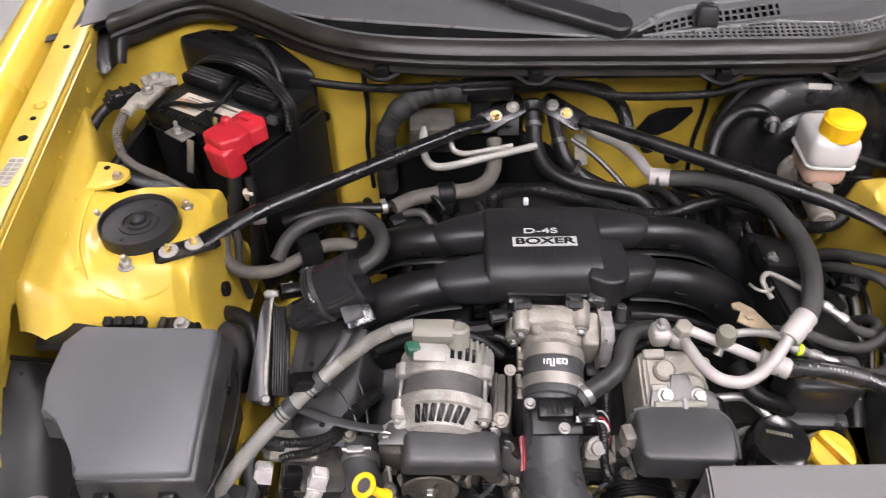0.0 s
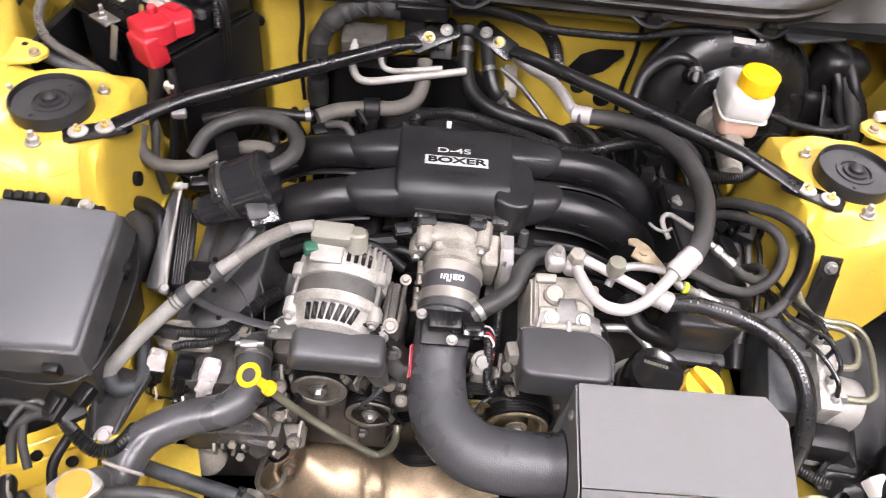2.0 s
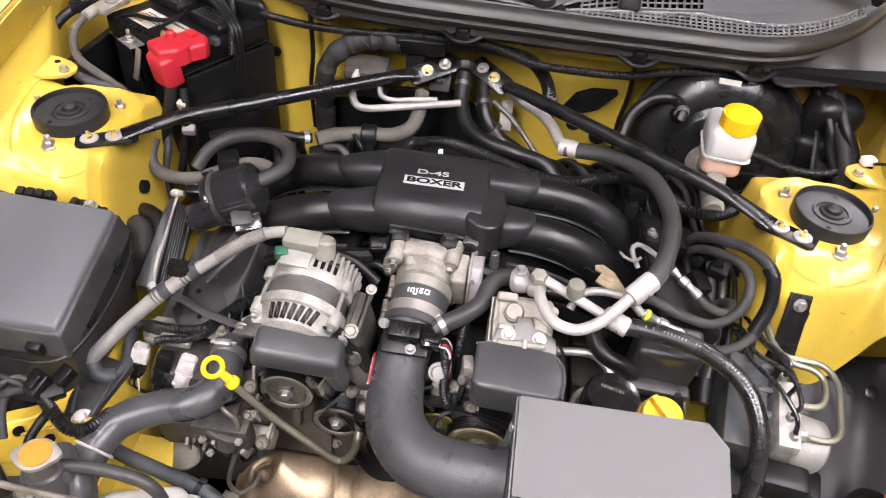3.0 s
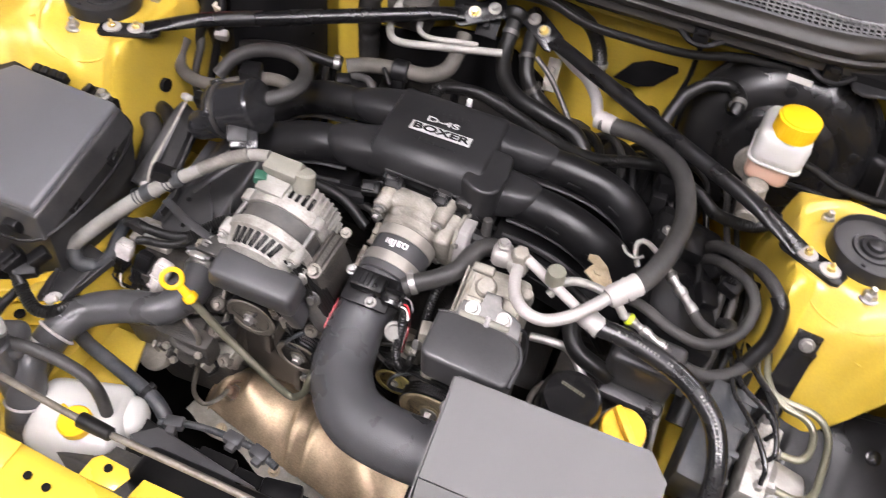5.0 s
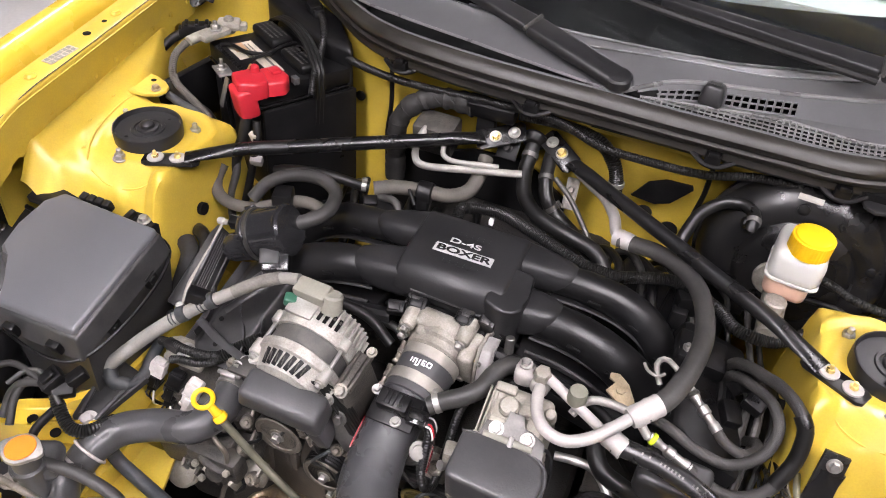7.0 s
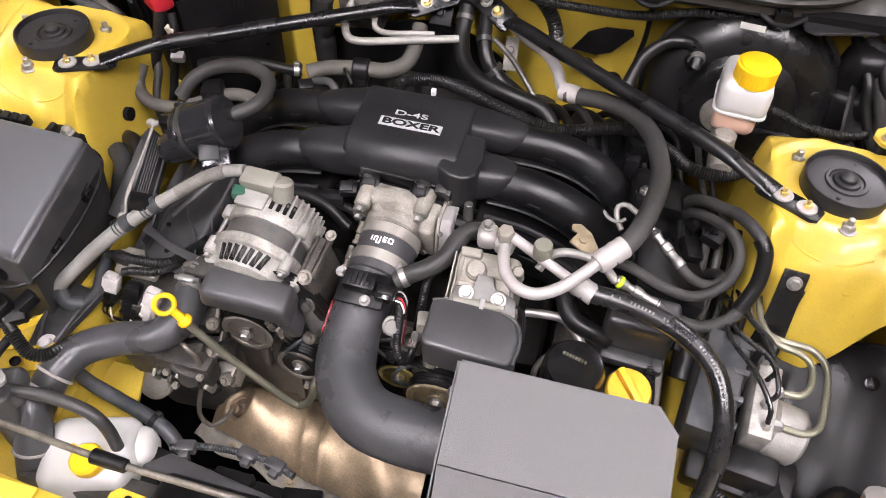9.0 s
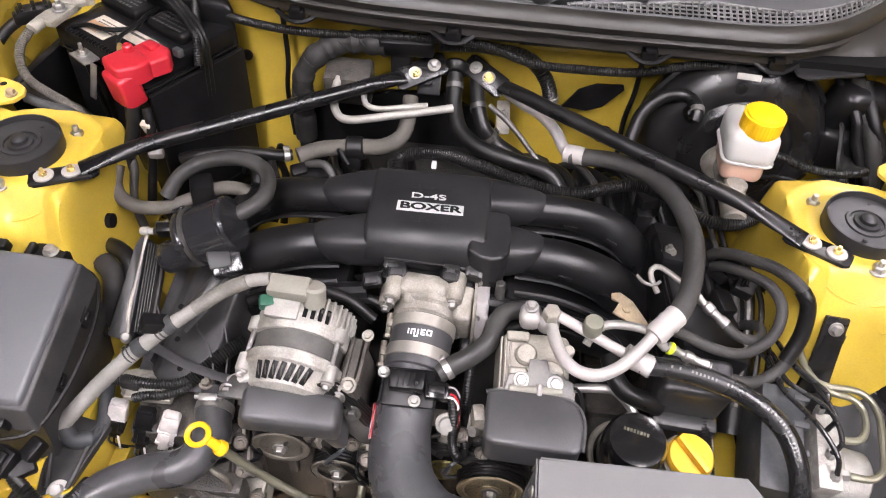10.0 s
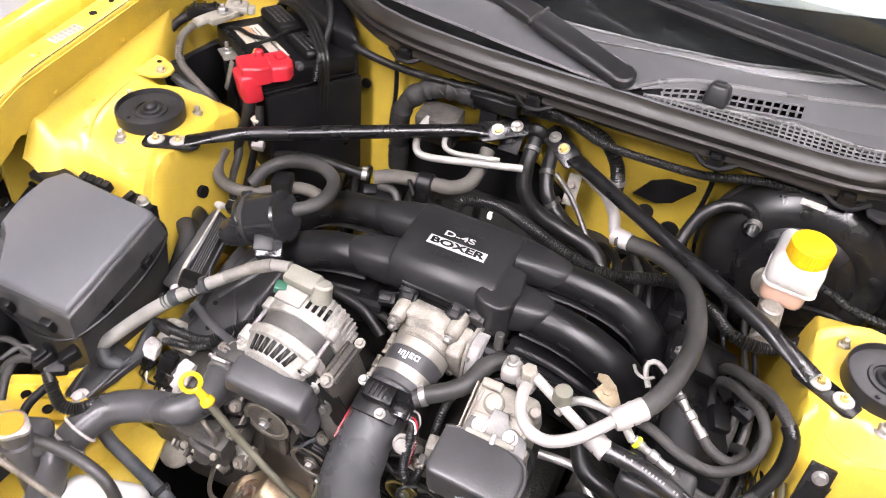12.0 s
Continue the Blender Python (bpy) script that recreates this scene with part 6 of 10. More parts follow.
# ---- battery corner ----
def battery():
    f, a, b = V((-0.410, 0.886, 0)), V((-0.854, 0.52, 0)), V((0.52, 0.854, 0))
    long, deep = 0.196, 0.166
    mid = f + a * long / 2 + b * deep / 2
    t = thing("battery", (mid.x, mid.y, 0.66), "black car battery with red terminal cover and labels", "battery")
    m = Matrix((-a, b, V((0, 0, 1)))).transposed()
    part("case", box(bm_new(), (mid.x, mid.y, 0.770), (long - 0.006, deep - 0.006, 0.22), m, 0.006), BLACK, t, "black plastic battery case")
    part("lid", box(bm_new(), (mid.x, mid.y, 0.889), (long, deep, 0.030), m, 0.006), BLACK, t, "black battery lid")
    part("lid_groove", box(bm_new(), (mid.x, mid.y, 0.872), (long + 0.003, deep + 0.003, 0.004), m, 0.0015), GLOSS, t)
    top = V((mid.x, mid.y, 0.904))

    def on(u, v, z=0.0):
        """u from the red cover's end along the long side, v from the terminal side."""
        return V((f.x, f.y, 0.904)) + a * u + b * v + V((0, 0, z))
    for u, wide in ((0.050, 0.078), (0.155, 0.084)):
        part("vent_cover", box(bm_new(), on(u, 0.100, 0.006), (wide, 0.040, 0.018), m, 0.007, 3), BLACK, t, "raised black vent cover with pale print")
    part("warning_label", box(bm_new(), on(0.134, 0.040, 0.0006), (0.056, 0.044, 0.0012), m, 0), LABEL, t, "worn pale paper label")
    part("label_panel", box(bm_new(), on(0.146, 0.034, 0.0014), (0.030, 0.020, 0.0006), m, 0), BROWN, t, "brownish printed panel")
    part("code_label", box(bm_new(), on(0.074, 0.052, 0.0006), (0.066, 0.024, 0.0012), m, 0), LABEL, t, "small pale printed label")
    random.seed(8)
    for u, n in ((0.050, 9), (0.155, 10)):
        rows = []
        for k in range(4):
            x = -0.034
            while x < 0.030:
                w = random.uniform(0.002, 0.006)
                rows.append((x + w / 2, 0.013 - 0.0085 * k, w, 0.0036 if k % 2 else 0.0026))
                x += w + random.uniform(0.0014, 0.0034)
        tagged(bars(t, rows, on(u, 0.100, 0.0152), m, STATOR, "print", ""), "grey unreadable raised print", kind="stuff")
    tagged(bars(t, [(-0.022 + 0.0048 * (k % 10), 0.012 - 0.006 * (k // 10), 0.0036, 0.0022) for k in range(40)], on(0.128, 0.040, 0.0012), m, STATOR, "print", ""), "grey unreadable label print", kind="stuff")
    tagged(bars(t, [(-0.028 + 0.0040 * k, 0.004, 0.0030, 0.0040) for k in range(14)], on(0.074, 0.052, 0.0012), m, STATOR, "print", ""), "dark unreadable code print", kind="stuff")
    # lifting strap: three ribbed bands side by side, up from the far end and down over the near face
    for k in (-1, 0, 1):
        q = 0.0068 * k
        way = [on(0.200, 0.120 + q, -0.010), on(0.192, 0.122 + q, 0.014), on(0.165, 0.124 + q, 0.028), on(0.115, 0.122 + q, 0.036), on(0.060, 0.116 + q, 0.034), on(0.018, 0.108 + q, 0.022), on(-0.002, 0.104 + q, 0.004), on(-0.005, 0.102 + q, -0.02), on(-0.005, 0.098 + q, -0.085)]
        part("strap_band", tube(bm_new(), way, 0.0040, 8, 0.006, flat=0.8), RUBBER, t, "ribbed black lifting strap")
    part("strap_anchor", box(bm_new(), on(-0.004, 0.098, -0.088), (0.006, 0.026, 0.026), m, 0.003), BLACK, t)
    # thin leads lying over the lid
    part("lead", tube(bm_new(), [on(0.165, 0.012, 0.004), on(0.140, 0.022, 0.010), on(0.105, 0.030, 0.012), on(0.085, 0.060, 0.010), on(0.098, 0.085, 0.010), on(0.11, 0.12, 0.006)], 0.0036, 8, 0.005), BLACK, t, "thin black lead over the lid")
    part("lead", tube(bm_new(), [on(0.060, 0.012, 0.004), on(0.075, 0.026, 0.012), on(0.080, 0.048, 0.014), on(0.090, 0.072, 0.012), on(0.105, 0.10, 0.008)], 0.0030, 8, 0.005), RUBBER, t, "thin black lead over the lid")
    part("lead_end", tube(bm_new(), [on(0.050, 0.006, 0.006), on(0.058, 0.012, 0.008), on(0.064, 0.018, 0.010)], 0.0034, 8, 0.004), BRASS, t, "bare copper-coloured lead end")
    part("side_moulding", box(bm_new(), on(0.115, 0.006, -0.004), (0.110, 0.008, 0.008), m, 0.002), BLACK, t)
    for k in range(14):
        part("moulding_rib", box(bm_new(), on(0.070 + 0.0075 * k, 0.0055, 0.001), (0.0030, 0.007, 0.004), m, 0.0008), BLACK, t)
    # two-part red cover, its skirt hanging over the near corner
    red = slab(bm_new(), [(-0.463, 0.890), (-0.430, 0.860), (-0.405, 0.876), (-0.396, 0.894), (-0.420, 0.918), (-0.441, 0.921)], 0.028, (0, 0, 0.893), None, 0.005, 3)
    slab(red, [(-0.442, 0.919), (-0.398, 0.892), (-0.378, 0.912), (-0.384, 0.934), (-0.420, 0.955)], 0.024, (0, 0, 0.893), None, 0.005, 3)
    box(red, V((-0.434, 0.880, 0.884)), (0.044, 0.032, 0.050), turned(8, 0, -36), 0.006, 3)
    rod(red, (-0.432, 0.911, 0.918), (-0.432, 0.910, 0.931), 0.0080, 0.0066, 16, 0.002)
    box(red, V((-0.408, 0.930, 0.919)), (0.018, 0.016, 0.008), turned(0, 0, -31), 0.003)
    part("terminal_cover", red, RED, t, "bright red plastic terminal cover")
    part("blue_ring", box(bm_new(), (-0.374, 0.934, 0.910), (0.014, 0.010, 0.012), m, 0.002), BLUEGREY, t, "small dark blue clip")
    p = V((-0.566, 1.035, 0.904))
    part("post", lathe(bm_new(), p, (0, 0, 1), [(0.010, 0), (0.009, 0.024), (0.007, 0.027), (0, 0.027)], 18), ALU_DIRTY, t)
    bm = box(bm_new(), p + V((0, 0, 0.014)), (0.040, 0.034, 0.015), turned(0, 0, 30), 0.006)
    box(bm, p + V((-0.002, -0.044, 0.014)), (0.032, 0.054, 0.011), turned(0, 0, -14), 0.003)
    box(bm, p + V((0.020, 0.012, 0.010)), (0.014, 0.020, 0.012), turned(0, 0, 30), 0.003)
    rod(bm, p + V((-0.014, -0.066, 0.014)), p + V((-0.020, -0.086, 0.012)), 0.0085, None, 12, 0.001)
    part("clamp", bm, CAST, t, "dirty cast terminal clamp")
    bolt(t, p + V((0.002, -0.040, 0.020)), (0, 0, 1), 0.008, 0.011, STEEL, 0.006)
    bm = box(bm_new(), p + V((-0.036, -0.040, 0.012)), (0.050, 0.026, 0.020), turned(0, 0, 34), 0.004)
    box(bm, p + V((-0.050, -0.054, 0.010)), (0.022, 0.020, 0.016), turned(0, 0, 34), 0.003)
    for k in range(3):
        box(bm, p + V((-0.050 + 0.014 * k, -0.049 + 0.009 * k, 0.023)), (0.006, 0.022, 0.004), turned(0, 0, 34), 0.001)
    part("sensor_block", bm, BLACK, t, "black battery sensor block")
    q = V((-0.513, 0.934, 0.890))
    part("side_bracket", slab(bm_new(), [(-0.018, -0.010), (0.022, -0.014), (0.024, 0.010), (-0.014, 0.014)], 0.003, q, m, 0.001), STEEL, t, "bright hold-down bracket")
    bolt(t, q + V((0, 0, 0.003)), (0, 0, 1), 0.006, 0.0095, STEEL, 0.010)
    part("side_rod", rod(bm_new(), q + V((0.004, -0.004, -0.003)), q + V((0.028, -0.012, -0.20)), 0.004, None, 8), BLACK, t)
    part("bracket_foot", slab(bm_new(), [(-0.006, 0.0), (0.006, 0.0), (0.006, -0.05), (-0.006, -0.05)], 0.002, q + V((0.022, -0.016, 0.0)), turned(72, 0, -31), 0.0006), STEEL, t)
    part("tray", box(bm_new(), (mid.x, mid.y, 0.646), (0.22, 0.20, 0.03), m, 0.008), BLACK, t, "black plastic battery tray")
    # soft insulating sleeve standing behind the case
    out = [(-0.318, 1.022), (-0.336, 1.054), (-0.395, 1.118), (-0.446, 1.160), (-0.512, 1.176), (-0.560, 1.150), (-0.548, 1.130), (-0.40, 1.040)]
    part("heat_sleeve", slab(bm_new(), out, 0.318, (0, 0, 0.620), None, 0.012, 3), BLACK, t, "black insulating sleeve behind the case", 40)
    e = V((f.x, f.y, 0)) - a * 0.004 + b * 0.086
    part("end_jacket", box(bm_new(), (e.x, e.y, 0.730), (0.008, 0.170, 0.276), m, 0.003), BLACK, t, "black insulating jacket over the end")
    for k in range(5):
        part("case_rib", box(bm_new(), V((mid.x, mid.y, 0.762)) + m @ V((long / 2 - 0.002, -0.060 + 0.03 * k, 0)), (0.003, 0.004, 0.17), m, 0.001), GLOSS, t)


battery()
BM = box(bm_new(), (-0.607, 1.02, 0.755), (0.014, 0.27, 0.20), turned(0, 4, -6), 0.004)
box(BM, (-0.575, 1.145, 0.745), (0.10, 0.014, 0.20), turned(0, 0, 38), 0.004)
solo("battery_bay_liner", BM, BLACK, "black plastic liner beside the battery", "liner")
hose("ground_cable", [(-0.588, 0.948, 0.915), (-0.596, 0.925, 0.900), (-0.590, 0.905, 0.880), (-0.575, 0.895, 0.866), (-0.552, 0.888, 0.856), (-0.525, 0.880, 0.846), (-0.496, 0.868, 0.832), (-0.475, 0.852, 0.800), (-0.462, 0.835, 0.74)], 0.0068, HEATER, "grey ribbed battery ground cable", "cable", ridged=0.12, step=0.0016)
hose("battery_cable", [(-0.618, 0.982, 0.912), (-0.636, 0.965, 0.900), (-0.648, 0.945, 0.880), (-0.646, 0.930, 0.850), (-0.622, 0.918, 0.80), (-0.60, 0.91, 0.75)], 0.008, RUBBER, "black cable looping beside the battery", "cable")
hose("wiring_loom", [(-0.600, 0.905, 0.845), (-0.575, 0.895, 0.842), (-0.545, 0.885, 0.838), (-0.515, 0.880, 0.830), (-0.490, 0.872, 0.80), (-0.478, 0.86, 0.75)], 0.013, RUBBER, "taped black wiring loom behind the strut tower", "wiring loom")
hose("wiring_loom", [(-0.575, 0.870, 0.858), (-0.545, 0.866, 0.850), (-0.515, 0.862, 0.846), (-0.488, 0.862, 0.82), (-0.470, 0.85, 0.77), (-0.46, 0.83, 0.72)], 0.007, BLUEGREY, "thin grey wiring loom behind the tower", "wiring loom")
BM = box(bm_new(), (-0.590, 0.858, 0.868), (0.030, 0.014, 0.012), turned(0, 0, -20), 0.003)
solo("ground_lug", BM, STEEL, "small bright ground lug on the tower", "lug")
hose("positive_cable", [(-0.425, 0.868, 0.862), (-0.428, 0.860, 0.830), (-0.438, 0.842, 0.79), (-0.45, 0.82, 0.73)], 0.010, RUBBER, "black cable dropping from the red cover", "cable")
hose("fuse_link_cable", [(-0.405, 0.866, 0.862), (-0.400, 0.855, 0.835), (-0.402, 0.838, 0.79), (-0.41, 0.82, 0.73)], 0.0065, BLACK, "thin black cable below the battery", "cable")
hose("fuse_link_cable", [(-0.445, 0.855, 0.80), (-0.43, 0.835, 0.78), (-0.43, 0.81, 0.74), (-0.42, 0.80, 0.69)], 0.0065, HOSE, "thin black cable below the battery", "cable")
BM = box(bm_new(), (-0.405, 0.858, 0.835), (0.016, 0.010, 0.022), turned(20, 0, -15), 0.002)
solo("cable_tag", BM, LABEL, "pale yellowish tag on battery cable", "tag")
BM = box(bm_new(), (-0.395, 0.842, 0.805), (0.020, 0.014, 0.014), turned(20, 0, 15), 0.003)
solo("cable_connector", BM, PALE, "small pale plastic cable connector", "connector")


# ---- fuse box ----
def fuse_box():
    t = thing("fuse_box", (-0.50, 0.53, 0.60), "large black fuse box with flat grey lid", "fuse box")
    k = -0.30
    out = [(-0.560, 0.618), (-0.401, 0.613), (-0.406, 0.449), (-0.531, 0.448), (-0.536, 0.478), (-0.560, 0.512), (-0.583, 0.514), (-0.588, 0.554), (-0.580, 0.597)]

    def shell(bm, pts, z_top, z_low, grow_low=0.0, bevel=0.0):
        c = V((sum(p[0] for p in pts) / len(pts), sum(p[1] for p in pts) / len(pts), 0))
        low = [bm.verts.new((c.x + (x - c.x) * (1 + grow_low), c.y + (y - c.y) * (1 + grow_low), z_low(x, y))) for x, y in pts]
        top = [bm.verts.new((x, y, z_top(x, y))) for x, y in pts]
        bm.faces.new(low), bm.faces.new(top)
        n = len(pts)
        for i in range(n):
            bm.faces.new((low[i], low[(i + 1) % n], top[(i + 1) % n], top[i]))
        if bevel:
            edges_round(bm, [e for v in top for e in v.link_edges if e.other_vert(v) in top] + [e for v in top for e in v.link_edges if e.other_vert(v) in low], bevel, 3)
        return bm

    def zt(x, y):
        return 0.829 + 0.30 * (y - 0.612)
    part("lid", shell(bm_new(), out, zt, lambda x, y: zt(x, y) - 0.016, 0.02, 0.005), LID, t, "flat dark grey plastic lid with cut corners")
    wide = [(-0.5 + (x + 0.5) * 1.03 + 0.003, 0.535 + (y - 0.535) * 1.03 - 0.002) for x, y in out]
    part("lid_skirt", shell(bm_new(), wide, lambda x, y: zt(x, y) - 0.008, lambda x, y: zt(x, y) - 0.040, 0.06, 0.003), DUCT, t, "black lid skirt")
    low = [(-0.5 + (x + 0.5) * 1.03 + 0.006, 0.540 + (y - 0.535) * 1.03) for x, y in out]
    part("rim_bead", tube(bm_new(), [(-0.5 + (x + 0.5) * 1.10, 0.535 + (y - 0.535) * 1.08, zt(x, y) - 0.040) for x, y in out[:5]], 0.0022, 6, 0.01), BLACK, t)
    bm = slab(bm_new(), [(-0.036, 0.062), (0.030, 0.058), (0.020, -0.010), (0.016, -0.034), (0.002, -0.044), (-0.016, -0.036), (-0.022, -0.010)], 0.010, (-0.397, 0.450, 0.642), turned(10, 0, -8), 0.003)
    for k in (-1, 1):
        tube(bm, [(-0.398 + 0.026 * k, 0.494, 0.662), (-0.395 + 0.018 * k, 0.452, 0.656), (-0.393 + 0.012 * k, 0.420, 0.650)], 0.0035, 8, 0.01)
    part("leg", bm, DUCT, t, "black plastic support leg")
    bolt(t, (-0.390, 0.417, 0.648), (0, -0.3, 1), 0.008, 0.0135, ALU_PIPE)
    part("body", shell(bm_new(), low, lambda x, y: zt(x, y) - 0.040, lambda x, y: 0.60, -0.12), DUCT, t, "deep black plastic body")
    for p, r in (((-0.394, 0.575, 0.770), 0), ((-0.398, 0.50, 0.745), 0)):
        bm = box(bm_new(), p, (0.010, 0.022, 0.024), turned(17, 0, 0), 0.002)
        box(bm, V(p) + V((0.006, 0, 0)), (0.004, 0.010, 0.010), turned(17, 0, 0), 0.001)
        part("latch", bm, BLACK, t, "black moulded latch")
    for x in (-0.50, -0.43):
        part("latch", box(bm_new(), (x, 0.436, 0.752), (0.018, 0.010, 0.020), turned(17, 0, 0), 0.002), BLACK, t)
    bm = box(bm_new(), (-0.464, 0.648, 0.775), (0.052, 0.046, 0.034), turned(12, 0, -6), 0.005, 2, 0.86)
    box(bm, (-0.484, 0.640, 0.792), (0.010, 0.040, 0.012), turned(12, 0, -6), 0.003)
    part("mount", bm, BLACK, t, "bolted black mounting lug")
    bolt(t, (-0.460, 0.652, 0.793), (0, -0.15, 1), 0.007, 0.010, STEEL)
    bm = slab(bm_new(), [(-0.058, -0.02), (0.050, -0.02), (0.040, 0.004), (-0.01, 0.012), (-0.048, 0.018), (-0.060, 0.006)], 0.010, (-0.562, 0.622, 0.806), turned(6, 0, 0), 0.003)
    part("mount", bm, BLACK, t, "bolted black mounting lug")
    bolt(t, (-0.604, 0.628, 0.818), (0, -0.15, 1), 0.006, 0.009, STEEL)
    bm = bm_new()
    for i in range(4):
        box(bm, (-0.535 + 0.013 * i, 0.628, 0.822), (0.011, 0.012, 0.016), turned(15, 0, 0), 0.002)
    part("hinge_teeth", bm, BLACK, t)


fuse_box()


# ---- solenoid, coil bracket and cables on the battery side ----
def purge_valve():
    t = thing("vacuum_canister", (-0.262, 0.672, 0.78), "glossy black vacuum canister on a bracket", "canister")
    a, b = V((-0.294, 0.676, 0.813)), V((-0.242, 0.684, 0.836))
    d = (b - a).normalized()
    m = frame_of(d)
    body = lathe(bm_new(), a, d, [(0.0, -0.002), (0.030, -0.002), (0.0355, 0.000), (0.0365, 0.002), (0.0365, 0.007), (0.0350, 0.009), (0.0350, 0.058), (0.0362, 0.060), (0.0362, 0.063), (0.0330, 0.066), (0.0, 0.067)], 56)
    part("body", body, POLISH, t, "glossy black cylinder", 30)
    part("retaining_band", lathe(bm_new(), a + d * 0.010, d, [(0.0352, 0), (0.0372, 0.0006), (0.0372, 0.006), (0.0352, 0.0066)], 48), DARKSTEEL, t, "dull steel retaining band")
    for g in (60, 150, 250, 330):
        n = m @ Vector((math.cos(radians(g)), math.sin(radians(g)), 0))
        part("latch", box(bm_new(), a + d * 0.006 + n * 0.0375, (0.010, 0.006, 0.014), Matrix((n.cross(d), n, d)).transposed(), 0.002), POLISH, t)
    p = a + V((0.0, -0.008, -0.013))
    part("end_cap", lathe(bm_new(), p + d * 0.004, -d, [(0.0205, 0), (0.0205, 0.026), (0.0195, 0.033), (0.0150, 0.0385), (0.0075, 0.0410), (0, 0.0415)], 36), POLISH, t, "rounded glossy end cap", 50)
    part("port", lathe(bm_new(), a + V((0.0, 0.022, 0.010)), -d, [(0.010, 0), (0.010, 0.012), (0.006, 0.014), (0.006, 0.024)], 16), BLACK, t)
    bolt(t, a + V((-0.030, 0.020, 0.004)), (-1, -0.2, 0.1), 0.0045, 0.0, STEEL, 0.010)
    part("plug", box(bm_new(), (-0.240, 0.652, 0.805), (0.036, 0.034, 0.030), turned(32, 0, 26), 0.003), POLISH, t, "square connector plug")
    part("plug_face", box(bm_new(), (-0.244, 0.643, 0.819), (0.026, 0.022, 0.006), turned(32, 0, 26), 0.002), COVER, t)
    for dx in (0.0, 0.017):
        part("bracket_arm", tube(bm_new(), [(-0.252 + dx, 0.640, 0.788), (-0.270 + dx, 0.612, 0.776), (-0.296 + dx, 0.582, 0.756)], 0.0065, 8, 0.006, flat=0.35), DUCT, t, "grey steel bracket arm")
    part("side_plate", box(bm_new(), (-0.322, 0.690, 0.812), (0.030, 0.014, 0.020), turned(20, 0, 10), 0.003), BLACK, t)


purge_valve()


def ecu_bracket():
    t = thing("coil_bracket", (-0.36, 0.64, 0.66), "dull dark finned module with thin steel stay", "bracket")
    a, b = V((-0.352, 0.692, 0.803)), V((-0.351, 0.580, 0.735))
    part("stay", tube(bm_new(), [a, a.lerp(b, 0.2) + V((0, 0, 0.003)), a.lerp(b, 0.5) + V((-0.001, 0, 0.005)), a.lerp(b, 0.8) + V((-0.003, 0, 0.004)), b], 0.0045, 10, 0.006, radii=[0.0024, 0.0014, 0.0016, 0.0030, 0.0016], flat=0.5), ALU_DIRTY, t, "dull steel stay rod")
    part("stay_knob", lathe(bm_new(), a + V((-0.009, 0, 0.0)), (1, 0, 0.1), [(0.004, 0), (0.0056, 0.003), (0.0056, 0.010), (0.004, 0.012), (0.004, 0.018), (0, 0.018)], 18), ALU, t, "dull round stay end")
    part("stay_knob", lathe(bm_new(), b - V((0.004, 0, 0.008)), (0.3, -0.3, 1), [(0.0045, 0), (0.0064, 0.004), (0.0064, 0.009), (0.0045, 0.012), (0, 0.012)], 18), ALU, t, "dull round stay end")
    turn = turned(31, 0, 2)
    c = a.lerp(b, 0.5)
    plate = [(-0.030, -0.066), (-0.002, -0.072), (0.0, 0.060), (-0.010, 0.062), (-0.014, 0.046)]
    part("module", slab(bm_new(), plate, 0.040, c + turn @ V((0, 0, -0.046)), turn, 0.003), DUCT, t, "dull dark flat module")
    for k in range(5):
        part("cooling_fin", box(bm_new(), c + turn @ V((0.004 + 0.0030 * k, -0.004, -0.012 - 0.001 * k)), (0.0012, 0.112, 0.016), turn, 0.0004), DUCT, t)
    part("fin_base", box(bm_new(), c + turn @ V((0.010, -0.004, -0.026)), (0.020, 0.114, 0.010), turn, 0.002), BLACK, t)


ecu_bracket()


